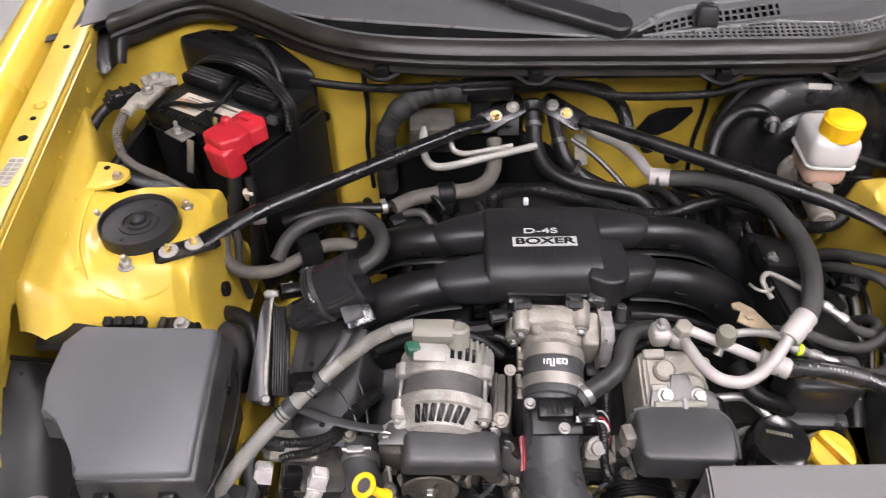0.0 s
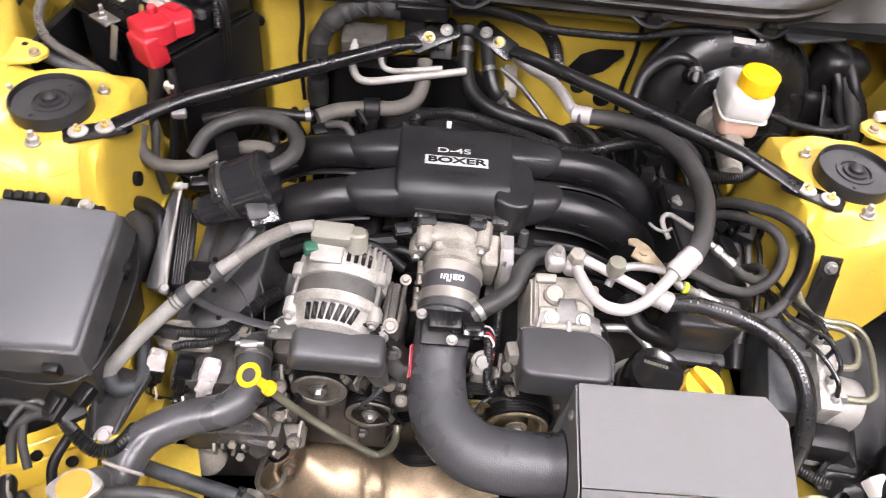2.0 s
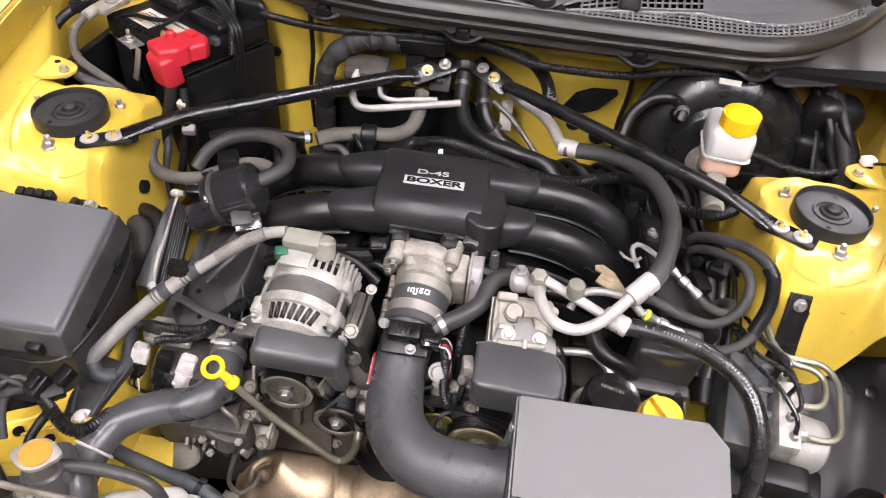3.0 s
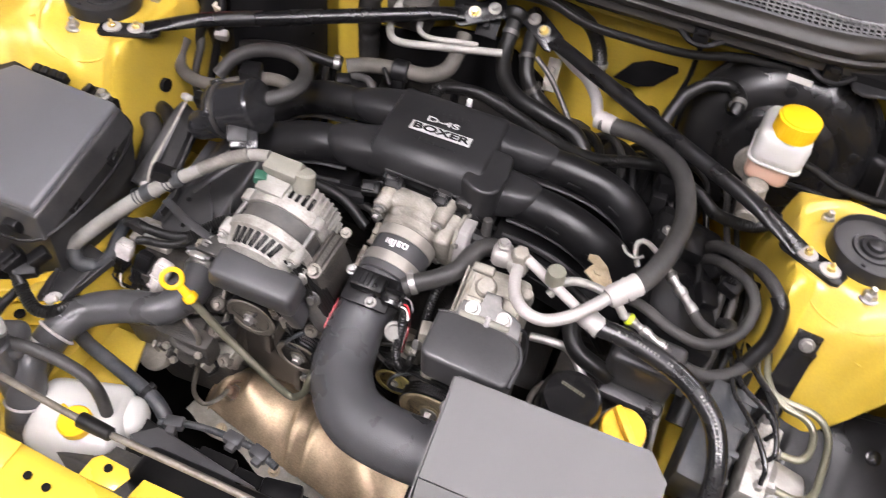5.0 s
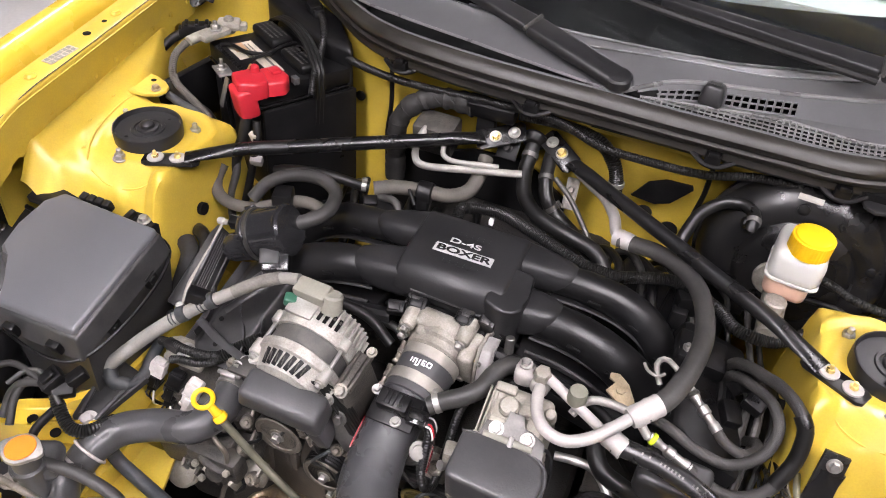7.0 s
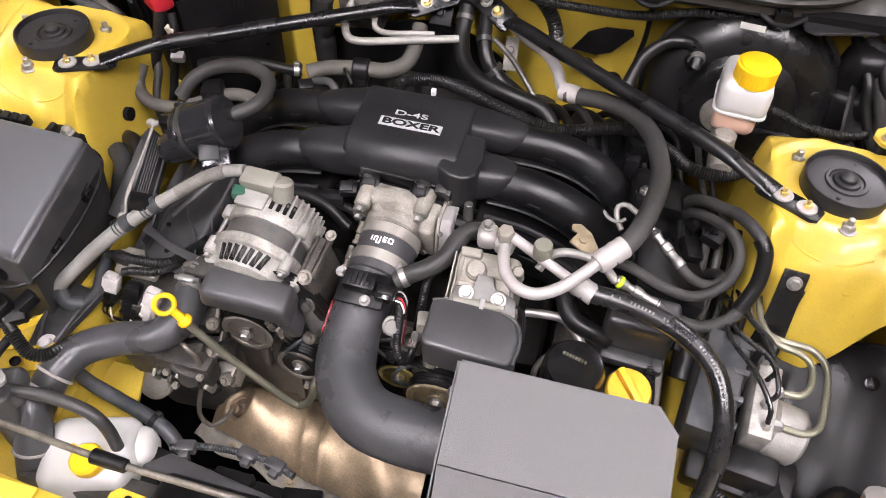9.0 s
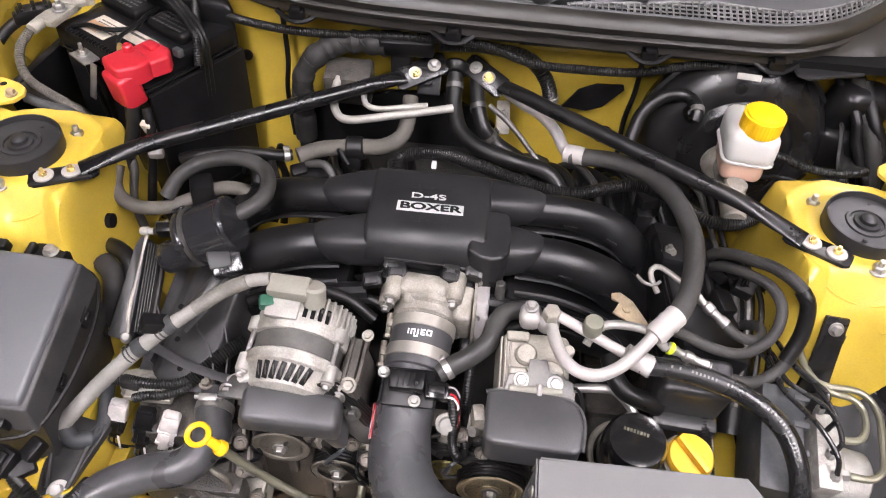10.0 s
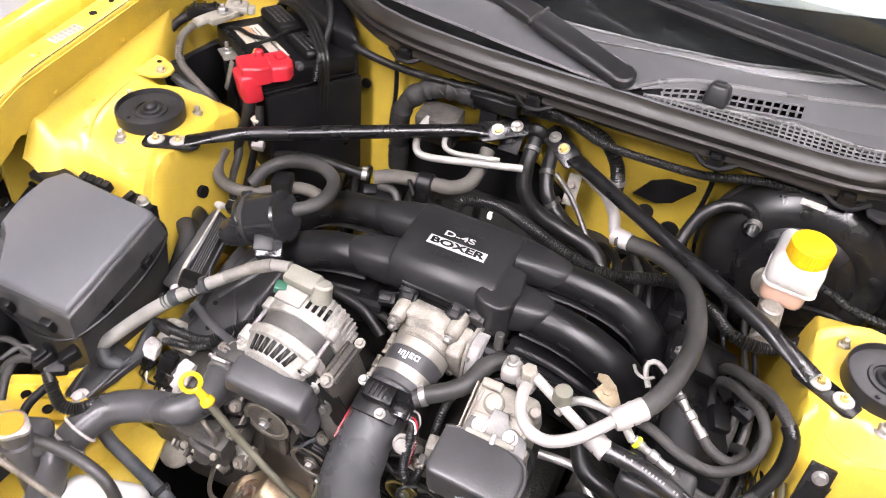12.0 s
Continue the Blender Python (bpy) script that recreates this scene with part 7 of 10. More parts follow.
def pump_cover():
    t = thing("timing_case_cover", (-0.30, 0.60, 0.62), "dark pressed bracket plate beside the alternator", "cover")

    def place(u, v):
        x = -0.345 + 0.140 * u + 0.018 * v
        y = 0.540 + 0.150 * v
        return Vector((x, y, 0.690 + 0.40 * (y - 0.540) + 0.012 * math.sin(u * 2.9) - 0.045 * ramp(0.66, 0.86, u) - 0.010 * ramp(0.25, 0.10, u) - 0.012 * max(0, 0.12 - v) / 0.12))
    part("shell", sheet(bm_new(), 60, 40, place, 0.003), DUCT, t, "dusty dark pressed plate", 60)

    def wall(way, tall):
        line = glide(way, 0.006)
        return sheet(bm_new(), len(line) - 1, 2, lambda u, v: line[round(u * (len(line) - 1))] + V((0, -0.003 * v, tall * (v - 0.6))), 0.0022)
    part("flange", wall([(-0.286, 0.640, 0.736), (-0.278, 0.612, 0.727), (-0.260, 0.592, 0.722), (-0.246, 0.568, 0.714), (-0.240, 0.548, 0.706)], 0.018), GUARD, t, "folded edge of the plate", 50)
    part("flange", wall([(-0.262, 0.662, 0.742), (-0.246, 0.625, 0.728), (-0.232, 0.592, 0.716), (-0.226, 0.560, 0.706)], 0.014), DUCT, t, "folded edge of the plate", 50)
    part("flange", wall([(-0.336, 0.640, 0.735), (-0.322, 0.615, 0.728), (-0.316, 0.590, 0.718), (-0.322, 0.566, 0.708)], 0.012), DUCT, t, "folded edge of the plate", 50)
    for u, v in ((0.30, 0.35), (0.42, 0.12), (0.22, 0.62)):
        part("punched_hole", lathe(bm_new(), place(u, v) + V((0, 0, 0.0016)), (0, -0.4, 1), [(0.0035, 0), (0.0035, 0.0006), (0, 0.0006)], 14), DARK, t)
    part("strap", tube(bm_new(), [(-0.322, 0.578, 0.722), (-0.300, 0.568, 0.722), (-0.274, 0.557, 0.722), (-0.226, 0.544, 0.722), (-0.185, 0.541, 0.724), (-0.165, 0.545, 0.724)], 0.0062, 10, 0.006, flat=0.3), GUARD, t, "thin dark steel strap to the alternator")
    part("foot", box(bm_new(), (-0.318, 0.543, 0.688), (0.060, 0.040, 0.012), turned(8, 0, 0), 0.004), ALU_DIRTY, t, "stained metal foot")
    bolt(t, (-0.321, 0.541, 0.695), (0, -0.2, 1), 0.008, 0.0125, STEEL)
    bolt(t, (-0.250, 0.548, 0.700), (0, -0.2, 1), 0.006, 0.009, PULLEY)


pump_cover()
hose("taped_loom", [(-0.425, 0.690, 0.740), (-0.405, 0.672, 0.738), (-0.398, 0.650, 0.725), (-0.404, 0.630, 0.69)], 0.014, TAPE, "ragged tape-wrapped loom beside the fuse box", "wiring loom")
hose("taped_loom", [(-0.430, 0.725, 0.735), (-0.410, 0.710, 0.745), (-0.388, 0.690, 0.745), (-0.380, 0.66, 0.72)], 0.011, BLACK, "ragged tape-wrapped loom beside the fuse box", "wiring loom")
way = [(-0.165, 0.592, 0.852), (-0.190, 0.590, 0.846), (-0.218, 0.584, 0.832), (-0.250, 0.571, 0.812), (-0.295, 0.546, 0.785), (-0.345, 0.517, 0.745), (-0.388, 0.489, 0.702), (-0.401, 0.480, 0.684), (-0.392, 0.472, 0.668), (-0.376, 0.480, 0.66)]
BM = tube(bm_new(), way, 0.009, 16, 0.005, ridged=0.03, radii=[0.0075, 0.0075, 0.0080, 0.0092, 0.0096, 0.0096, 0.0096, 0.0096])
cable = solo("charge_cable", BM, GREYCABLE, "thick grey sleeved cable from the alternator", "cable", at=way[0])
part("taped_end", tube(bm_new(), [V(q) + V((0, 0, 0.0004)) for q in way[1:4]], 0.0086, 14, 0.004, ridged=0.06), WORN, cable, "worn grey tape wound round the sleeve")
part("taped_end", tube(bm_new(), [V(q) for q in way[7:]], 0.0101, 14, 0.004), BLUEGREY, cable, "dark tape on the sleeve end")
for P, DX in (((-0.272, 0.559, 0.800), 0.014), ((-0.305, 0.540, 0.778), 0.012)):
    BM = lathe(bm_new(), P, (-0.83, -0.42, -0.5), [(0.0102, 0), (0.0110, 0.001), (0.0110, 0.012), (0.0102, 0.013)], 20)
    for K in range(2):
        ring(BM, V(P) + V((-0.83, -0.42, -0.5)).normalized() * (0.018 + 0.005 * K), (-0.83, -0.42, -0.5), 0.0100, 0.0009, 20, 6)
    solo("cable_wrap", BM, BLUEGREY, "blue-grey tape wrap round the grey cable", "tape", "cable wraps")
BM = box(bm_new(), (-0.292, 0.552, 0.802), (0.030, 0.020, 0.016), turned(0, 28, 28), 0.003)
solo("cable_clip", BM, BLACK, "square black clip on the grey cable", "clip")
hose("cable_tail", [(-0.380, 0.476, 0.658), (-0.372, 0.492, 0.655), (-0.374, 0.512, 0.655), (-0.378, 0.532, 0.662), (-0.384, 0.56, 0.665)], 0.0085, BLUEGREY, "blue-grey sleeve turning back beneath the rail", "cable")
hose("vacuum_hose", [(-0.440, 0.815, 0.80), (-0.440, 0.795, 0.782), (-0.425, 0.778, 0.772), (-0.398, 0.770, 0.768), (-0.361, 0.774, 0.770), (-0.322, 0.795, 0.778), (-0.298, 0.808, 0.782), (-0.268, 0.806, 0.785), (-0.245, 0.79, 0.785)], 0.0098, HEATER, "grey-black vacuum hose curling below the brace", ridged=0.06, step=0.0028)
hose("breather_hose", [(-0.362, 0.778, 0.785), (-0.345, 0.797, 0.808), (-0.312, 0.812, 0.824), (-0.265, 0.815, 0.832), (-0.228, 0.795, 0.834), (-0.212, 0.755, 0.838), (-0.218, 0.728, 0.836), (-0.240, 0.706, 0.832), (-0.252, 0.692, 0.832)], 0.0102, HOSE, "thick black hose bent in a U over the manifold")
BM = box(bm_new(), (-0.318, 0.795, 0.785), (0.030, 0.034, 0.038), turned(0, 0, 20), 0.004)
solo("hose_clip", BM, BLACK, "black plastic clip holding two hoses", "clip")
hose("rear_crossing_hose", [(-0.36, 0.84, 0.80), (-0.33, 0.845, 0.808), (-0.28, 0.858, 0.808), (-0.23, 0.868, 0.80), (-0.212, 0.874, 0.798)], 0.008, RUBBER, "black hose crossing behind the manifold", clamps=(0.97,))
hose("heater_hose", [(-0.205, 0.876, 0.795), (-0.175, 0.893, 0.798), (-0.127, 0.903, 0.800), (-0.090, 0.906, 0.802), (-0.064, 0.920, 0.812), (-0.056, 0.940, 0.832), (-0.056, 0.965, 0.85)], 0.0118, HEATER, "ribbed grey heater hose behind the manifold", ridged=0.05, step=0.005)
BM = lathe(bm_new(), (-0.140, 0.900, 0.799), (1, 0.1, 0), [(0.0155, 0), (0.017, 0.002), (0.017, 0.022), (0.0155, 0.024)], 20)
box(BM, (-0.128, 0.892, 0.782), (0.020, 0.012, 0.024), None, 0.003)
solo("hose_bracket", BM, BLACK, "black plastic bracket round the heater hose", "clip")
BM = box(bm_new(), (-0.178, 0.862, 0.772), (0.05, 0.03, 0.025), turned(0, 0, 12), 0.004)
box(BM, (-0.20, 0.855, 0.785), (0.022, 0.018, 0.018), turned(20, 0, 30), 0.003)
solo("wiring_plug", BM, BLACK, "black wiring plug behind the manifold", "connector")
hose("vacuum_line", [(-0.195, 0.872, 0.785), (-0.165, 0.866, 0.792), (-0.152, 0.855, 0.778), (-0.150, 0.845, 0.755)], 0.006, HOSE, "thin bent rubber vacuum line")
hose("small_loop_wire", [(-0.14, 0.885, 0.785), (-0.148, 0.888, 0.800), (-0.145, 0.878, 0.81), (-0.132, 0.868, 0.795)], 0.003, BLACK, "thin black looped wire", "wire")

# ---- firewall pipes and looms ----
hose("battery_lead", [(-0.440, 1.116, 0.938), (-0.412, 1.088, 0.944), (-0.385, 1.045, 0.938), (-0.368, 1.000, 0.922), (-0.360, 0.968, 0.908), (-0.357, 0.952, 0.880)], 0.0062, RUBBER, "ribbed black lead behind the battery", "wiring loom", ridged=0.12, step=0.0017)
BM = box(bm_new(), (-0.446, 1.122, 0.944), (0.034, 0.024, 0.020), turned(10, 0, -42), 0.004)
box(BM, (-0.430, 1.106, 0.944), (0.016, 0.018, 0.016), turned(10, 0, -42), 0.003)
solo("lead_connector", BM, BLACK, "black connector on the sleeve behind the battery", "connector")
hose("firewall_harness", [(-0.350, 1.062, 0.905), (-0.318, 1.020, 0.920), (-0.238, 0.998, 0.922), (-0.149, 0.998, 0.922), (-0.050, 0.990, 0.932), (0.038, 0.986, 0.932), (0.109, 0.970, 0.920), (0.180, 0.968, 0.918), (0.259, 0.974, 0.918), (0.336, 0.985, 0.93), (0.44, 0.985, 0.93)], 0.0065, RUBBER, "long ribbed harness along the firewall", "wiring loom", ridged=0.12, step=0.0017)
way = [(-0.223, 0.995, 0.74), (-0.222, 0.992, 0.80), (-0.218, 0.988, 0.85), (-0.202, 0.990, 0.882), (-0.173, 1.000, 0.902), (-0.133, 1.002, 0.911), (-0.095, 0.998, 0.912)]
random.seed(5)
harness = solo("wrapped_harness", tube(bm_new(), way, 0.017, 20, 0.004, radii=[0.0165 + random.uniform(-0.0022, 0.0016) for k in range(34)]), TAPE, "thick tape-wrapped harness against the firewall", "wiring loom", at=way[0])
for K, q in enumerate(glide(way, 0.028)[1:-1]):
    D = V((0.6, 0.1, 0.8)) if K > 3 else V((0.1, 0, 1))
    part("tape_edge", ring(bm_new(), q, D, 0.0158, 0.0012, 24, 6), TAPE, harness)
BM = box(bm_new(), (-0.066, 0.998, 0.916), (0.078, 0.026, 0.030), turned(20, 0, 3), 0.005)
box(BM, (-0.075, 1.008, 0.875), (0.030, 0.02, 0.05), None, 0.004)
solo("harness_box", BM, BLACK, "black plastic harness box on the firewall", "box")
hose("wrapped_harness", [(-0.022, 1.000, 0.920), (0.047, 1.004, 0.920), (0.104, 0.998, 0.910), (0.130, 0.990, 0.890), (0.143, 0.985, 0.862), (0.146, 0.985, 0.82)], 0.0110, RUBBER, "ribbed black harness bending down the firewall", "wiring loom", ridged=0.12, step=0.0017, clamps=(0.86,))
BM = box(bm_new(), (-0.033, 1.002, 0.852), (0.034, 0.004, 0.034), turned(-38, 0, 0), 0.002)
lathe(BM, (-0.034, 0.999, 0.856), (0, -0.78, 0.62), [(0.0085, 0), (0.0085, 0.002), (0.0055, 0.003), (0.0055, 0.010), (0, 0.011)], 14)
solo("stud_plate", BM, BLACK, "black plate with a stud on the firewall", "bracket")
hose("heater_pipe", [(-0.160, 0.965, 0.872), (-0.161, 0.940, 0.862), (-0.156, 0.918, 0.848), (-0.135, 0.906, 0.844), (-0.073, 0.925, 0.845), (-0.015, 0.945, 0.846), (0.006, 0.953, 0.846)], 0.0058, ALU, "dull bent aluminium heater pipe", "pipe")
hose("heater_pipe", [(-0.120, 0.965, 0.872), (-0.120, 0.945, 0.860), (-0.115, 0.934, 0.852), (-0.095, 0.930, 0.850), (-0.055, 0.940, 0.851), (-0.030, 0.948, 0.850)], 0.0042, ALU, "dull bent aluminium heater pipe", "pipe")
BM = box(bm_new(), (-0.148, 0.985, 0.855), (0.068, 0.05, 0.05), turned(10, 0, 0), 0.006)
solo("expansion_valve", BM, BLOCK, "stained metal expansion valve block at the firewall", "valve")
hose("heater_hose", [(0.004, 1.012, 0.872), (0.005, 0.996, 0.858), (0.007, 0.970, 0.838), (0.020, 0.938, 0.820), (0.052, 0.910, 0.811), (0.101, 0.893, 0.808), (0.146, 0.885, 0.80), (0.17, 0.87, 0.78)], 0.0118, RUBBER, "black heater hose curving from the firewall", clamps=(0.10,), bands=DARKSTEEL)
hose("heater_hose", [(0.036, 1.008, 0.865), (0.038, 0.988, 0.858), (0.043, 0.962, 0.842), (0.054, 0.943, 0.822), (0.077, 0.935, 0.802), (0.128, 0.903, 0.790), (0.165, 0.88, 0.775)], 0.0108, RUBBER, "short black heater hose with steel clamps", clamps=(0.22, 0.45), bands=DARKSTEEL)
BM = lathe(bm_new(), (0.004, 1.016, 0.876), (0, -1, -0.4), [(0.020, 0), (0.021, 0.004), (0.018, 0.010), (0.014, 0.014)], 20)
solo("pipe_grommet", BM, RUBBER, "black rubber pipe grommet in firewall", "grommet")
BM = box(bm_new(), (0.080, 0.990, 0.812), (0.020, 0.003, 0.050), turned(-35, 0, 6), 0.001)
lathe(BM, (0.080, 0.986, 0.822), (0, -0.8, 0.5), [(0.005, 0), (0.004, 0.004), (0, 0.004)], 12)
solo("pipe_bracket", BM, ALU_DIRTY, "flat metal pipe bracket with a hole", "bracket")
hose("fuel_line", [(0.058, 0.955, 0.855), (0.090, 0.935, 0.84), (0.125, 0.905, 0.815), (0.15, 0.885, 0.79)], 0.004, DARKSTEEL, "thin dark steel line behind the manifold", "pipe")
hose("air_conditioning_pipe", [(0.070, 1.0, 0.86), (0.107, 0.995, 0.836), (0.133, 0.975, 0.834), (0.156, 0.945, 0.828), (0.168, 0.912, 0.824), (0.178, 0.900, 0.823)], 0.0085, ALU_PIPE, "bright bent aluminium air conditioning pipe", "pipe")
hose("manifold_harness", [(-0.060, 0.865, 0.79), (-0.062, 0.882, 0.800), (-0.048, 0.893, 0.803), (-0.004, 0.892, 0.811), (0.045, 0.872, 0.814), (0.093, 0.855, 0.810), (0.140, 0.843, 0.805), (0.188, 0.846, 0.80), (0.236, 0.866, 0.800), (0.276, 0.874, 0.800), (0.328, 0.846, 0.800), (0.359, 0.816, 0.800), (0.402, 0.815, 0.800), (0.440, 0.845, 0.800), (0.475, 0.886, 0.800), (0.520, 0.910, 0.800), (0.57, 0.93, 0.80)], 0.0092, RUBBER, "ribbed black harness running behind the manifold", "wiring loom", ridged=0.13, step=0.0017)
BM = box(bm_new(), (0.290, 0.862, 0.78), (0.030, 0.026, 0.034), turned(0, 0, 20), 0.004)
box(BM, (0.285, 0.845, 0.755), (0.022, 0.020, 0.05), None, 0.004)
solo("harness_clip", BM, BLACK, "black harness clip above the head", "clip")

# ---- air conditioning lines ----
def ac_lines():
    t = hose("air_conditioning_hose", [(0.176, 0.900, 0.823), (0.200, 0.894, 0.826), (0.232, 0.880, 0.835), (0.270, 0.846, 0.847), (0.299, 0.792, 0.856), (0.312, 0.720, 0.860), (0.306, 0.660, 0.858), (0.291, 0.614, 0.850), (0.270, 0.588, 0.840)], 0.0120, HOSE, "thick black air conditioning hose with crimped ends", "hose", 18)
    a, b = V((0.168, 0.905, 0.8225)), V((0.196, 0.895, 0.826))
    part("crimp", lathe(bm_new(), a, b - a, [(0.010, 0), (0.0136, 0.002), (0.0126, 0.006), (0.0136, 0.010), (0.0126, 0.014), (0.0136, 0.018), (0.0127, 0.024), (0.0129, 0.029)], 24), ALU_PIPE, t, "crimped aluminium collar")
    a, b = V((0.284, 0.603, 0.847)), V((0.255, 0.575, 0.834))
    part("crimp", lathe(bm_new(), a, b - a, [(0.0126, 0), (0.0133, 0.002), (0.0128, 0.010), (0.0139, 0.013), (0.0128, 0.018), (0.0132, 0.032), (0.011, 0.038)], 24), ALU_PIPE, t, "crimped aluminium collar")
    part("elbow_pipe", tube(bm_new(), [(0.152, 0.600, 0.806), (0.154, 0.580, 0.813), (0.161, 0.556, 0.815), (0.176, 0.538, 0.815), (0.199, 0.533, 0.816), (0.222, 0.543, 0.821), (0.240, 0.558, 0.829), (0.258, 0.578, 0.836)], 0.0071, 16, 0.005), ALU_PIPE, t, "bright bent aluminium elbow pipe")
    u = hose("air_conditioning_hose", [(0.250, 0.567, 0.800), (0.307, 0.557, 0.803), (0.360, 0.540, 0.798), (0.400, 0.514, 0.784), (0.419, 0.478, 0.760), (0.424, 0.446, 0.720), (0.424, 0.428, 0.660), (0.42, 0.40, 0.58)], 0.0112, GLOSSHOSE, "glossy black printed air conditioning hose", "hose", 16)
    part("straight_pipe", rod(bm_new(), (0.158, 0.612, 0.815), (0.245, 0.570, 0.802), 0.0063, None, 16), ALU_PIPE, u, "straight aluminium pipe")
    a, b = V((0.232, 0.576, 0.804)), V((0.264, 0.563, 0.7995))
    part("crimp", lathe(bm_new(), a, b - a, [(0.008, 0), (0.0128, 0.002), (0.0122, 0.008), (0.0131, 0.011), (0.0122, 0.024), (0.0128, 0.034)], 20), ALU_PIPE, u, "crimped aluminium collar")
    p = V((0.196, 0.598, 0.806))
    part("charge_port", lathe(bm_new(), p, (0, -0.1, 1), [(0.006, 0), (0.0065, 0.004), (0.0108, 0.005), (0.0116, 0.007), (0.0112, 0.022), (0.0100, 0.0245), (0, 0.025)], 24), OLIVECAP, u, "grey screw cap on the charge port")
    way = glide([(0.275, 0.564, 0.802), (0.307, 0.557, 0.803), (0.360, 0.540, 0.798), (0.400, 0.514, 0.784), (0.419, 0.478, 0.760)], 0.0042)
    bm = bm_new()
    random.seed(4)
    for i in range(2, len(way) - 2):
        if (i // 9) % 3 == 2 or random.random() < 0.2:
            continue
        d = (way[i + 1] - way[i - 1]).normalized()
        nrm = (V((-0.15, -0.45, 0.9)) - d * d.dot(V((-0.15, -0.45, 0.9)))).normalized()
        box(bm, way[i] + nrm * 0.0126, (0.0020, 0.0030, 0.0004), Matrix((d, nrm.cross(d), nrm)).transposed(), 0)
    tagged(part("hose_print", bm, GREYCABLE, u), "pale unreadable hose print", kind="stuff")


ac_lines()
hose("coolant_hose", [(0.028, 0.562, 0.748), (0.045, 0.572, 0.755), (0.064, 0.582, 0.762), (0.082, 0.598, 0.770), (0.090, 0.622, 0.776), (0.103, 0.640, 0.780), (0.130, 0.648, 0.778)], 0.0118, HOSE, "grey-black bent coolant hose with clamp", clamps=(0.10,))

# ---- brake side ----
def brake_booster():
    t = thing("brake_booster", (0.40, 1.0, 0.70), "large round satin black brake booster", "brake booster")
    c, ax = V((0.413, 1.0, 0.810)), V((0, -1, 0.12)).normalized()
    part("drum", lathe(bm_new(), c, ax, [(0.134, -0.02), (0.136, 0.0), (0.1395, 0.003), (0.1395, 0.008), (0.134, 0.011), (0.132, 0.018), (0.126, 0.032), (0.114, 0.044), (0.098, 0.050), (0.084, 0.0515), (0.080, 0.0505), (0.074, 0.057), (0.070, 0.060), (0.050, 0.062), (0.035, 0.064), (0.03, 0.075), (0, 0.075)], 56), SATIN, t, "pressed satin black drum")
    m = frame_of(ax)
    part("label", box(bm_new(), (0.396, 0.950, 0.940), (0.032, 0.002, 0.008), turned(-25, 3, 0), 0), ALU, t, "small silver printed label")
    for ang in (20, 100, 200, 300):
        p = c + ax * 0.051 + m @ V((0.10 * math.cos(radians(ang)), 0.10 * math.sin(radians(ang)), 0))
        part("dimple", lathe(bm_new(), p, ax, [(0.008, -0.006), (0.008, 0.0), (0.004, 0.002), (0, 0.002)], 14), SATIN, t)
    p = V((0.333, 0.950, 0.877))
    part("check_valve", rod(bm_new(), p, p + V((0, -0.018, 0.012)), 0.009, 0.007, 14, 0.001), BLACK, t)
    part("booster_mount", box(bm_new(), (0.398, 1.016, 0.80), (0.15, 0.03, 0.15), None, 0.01), SATIN, t)
    return t


brake_booster()
hose("booster_hose", [(0.255, 0.915, 0.83), (0.262, 0.935, 0.852), (0.272, 0.950, 0.872), (0.296, 0.962, 0.890), (0.322, 0.962, 0.896), (0.338, 0.948, 0.893), (0.338, 0.930, 0.885), (0.335, 0.945, 0.875)], 0.0092, RUBBER, "black vacuum hose to the brake booster", clamps=(0.86,), bands=STEEL)


def master_cylinder():
    t = thing("brake_master_cylinder", (0.392, 0.87, 0.80), "cast brake master cylinder with white fluid reservoir", "master cylinder")
    bm = rod(bm_new(), (0.398, 0.935, 0.815), (0.394, 0.815, 0.806), 0.017, 0.016, 24, 0.003)
    rod(bm, (0.393, 0.93, 0.816), (0.393, 0.922, 0.816), 0.030, None, 20, 0.002)
    for y in (0.905, 0.845):
        rod(bm, (0.391, y, 0.815), (0.391, y, 0.845), 0.015, None, 16, 0.002)
    part("cylinder", bm, ALU_DIRTY, t, "stained cast aluminium cylinder")
    m = turned(-4, 0, -6)
    c = V((0.404, 0.898, 0.868))
    part("reservoir_lower", box(bm_new(), c + V((-0.003, -0.004, -0.018)), (0.056, 0.076, 0.034), m, 0.012, 4), FLUID, t, "brownish fluid-filled lower half")
    part("reservoir", box(bm_new(), c + V((0, 0, 0.017)), (0.066, 0.088, 0.048), m, 0.014, 4), MILKY, t, "milky white plastic reservoir")
    part("reservoir_seam", slab(bm_new(), rounded(0.0685, 0.0905, 0.0145), 0.0026, c + V((0, 0, -0.005)), m, 0.0006), MILKY, t)
    cap = V((0.406, 0.880, 0.909))
    out = []
    for k in range(72):
        r = 0.0262 + 0.0007 * (1 if k % 2 else -1)
        out.append((r * math.cos(2 * math.pi * k / 72), r * math.sin(2 * math.pi * k / 72)))
    part("cap", slab(bm_new(), out, 0.023, cap, turned(3, 0, 0), 0.002), YELLOW_PL, t, "bright yellow ribbed screw cap")
    part("cap_top", lathe(bm_new(), cap + V((0, -0.001, 0.0225)), (0, -0.05, 1), [(0.0235, 0), (0.0225, 0.003), (0.019, 0.0045), (0, 0.0045)], 36), YELLOW_PL, t)
    part("neck", lathe(bm_new(), cap - V((0, 0, 0.006)), (0, 0, 1), [(0.024, 0), (0.024, 0.008)], 28), MILKY, t)


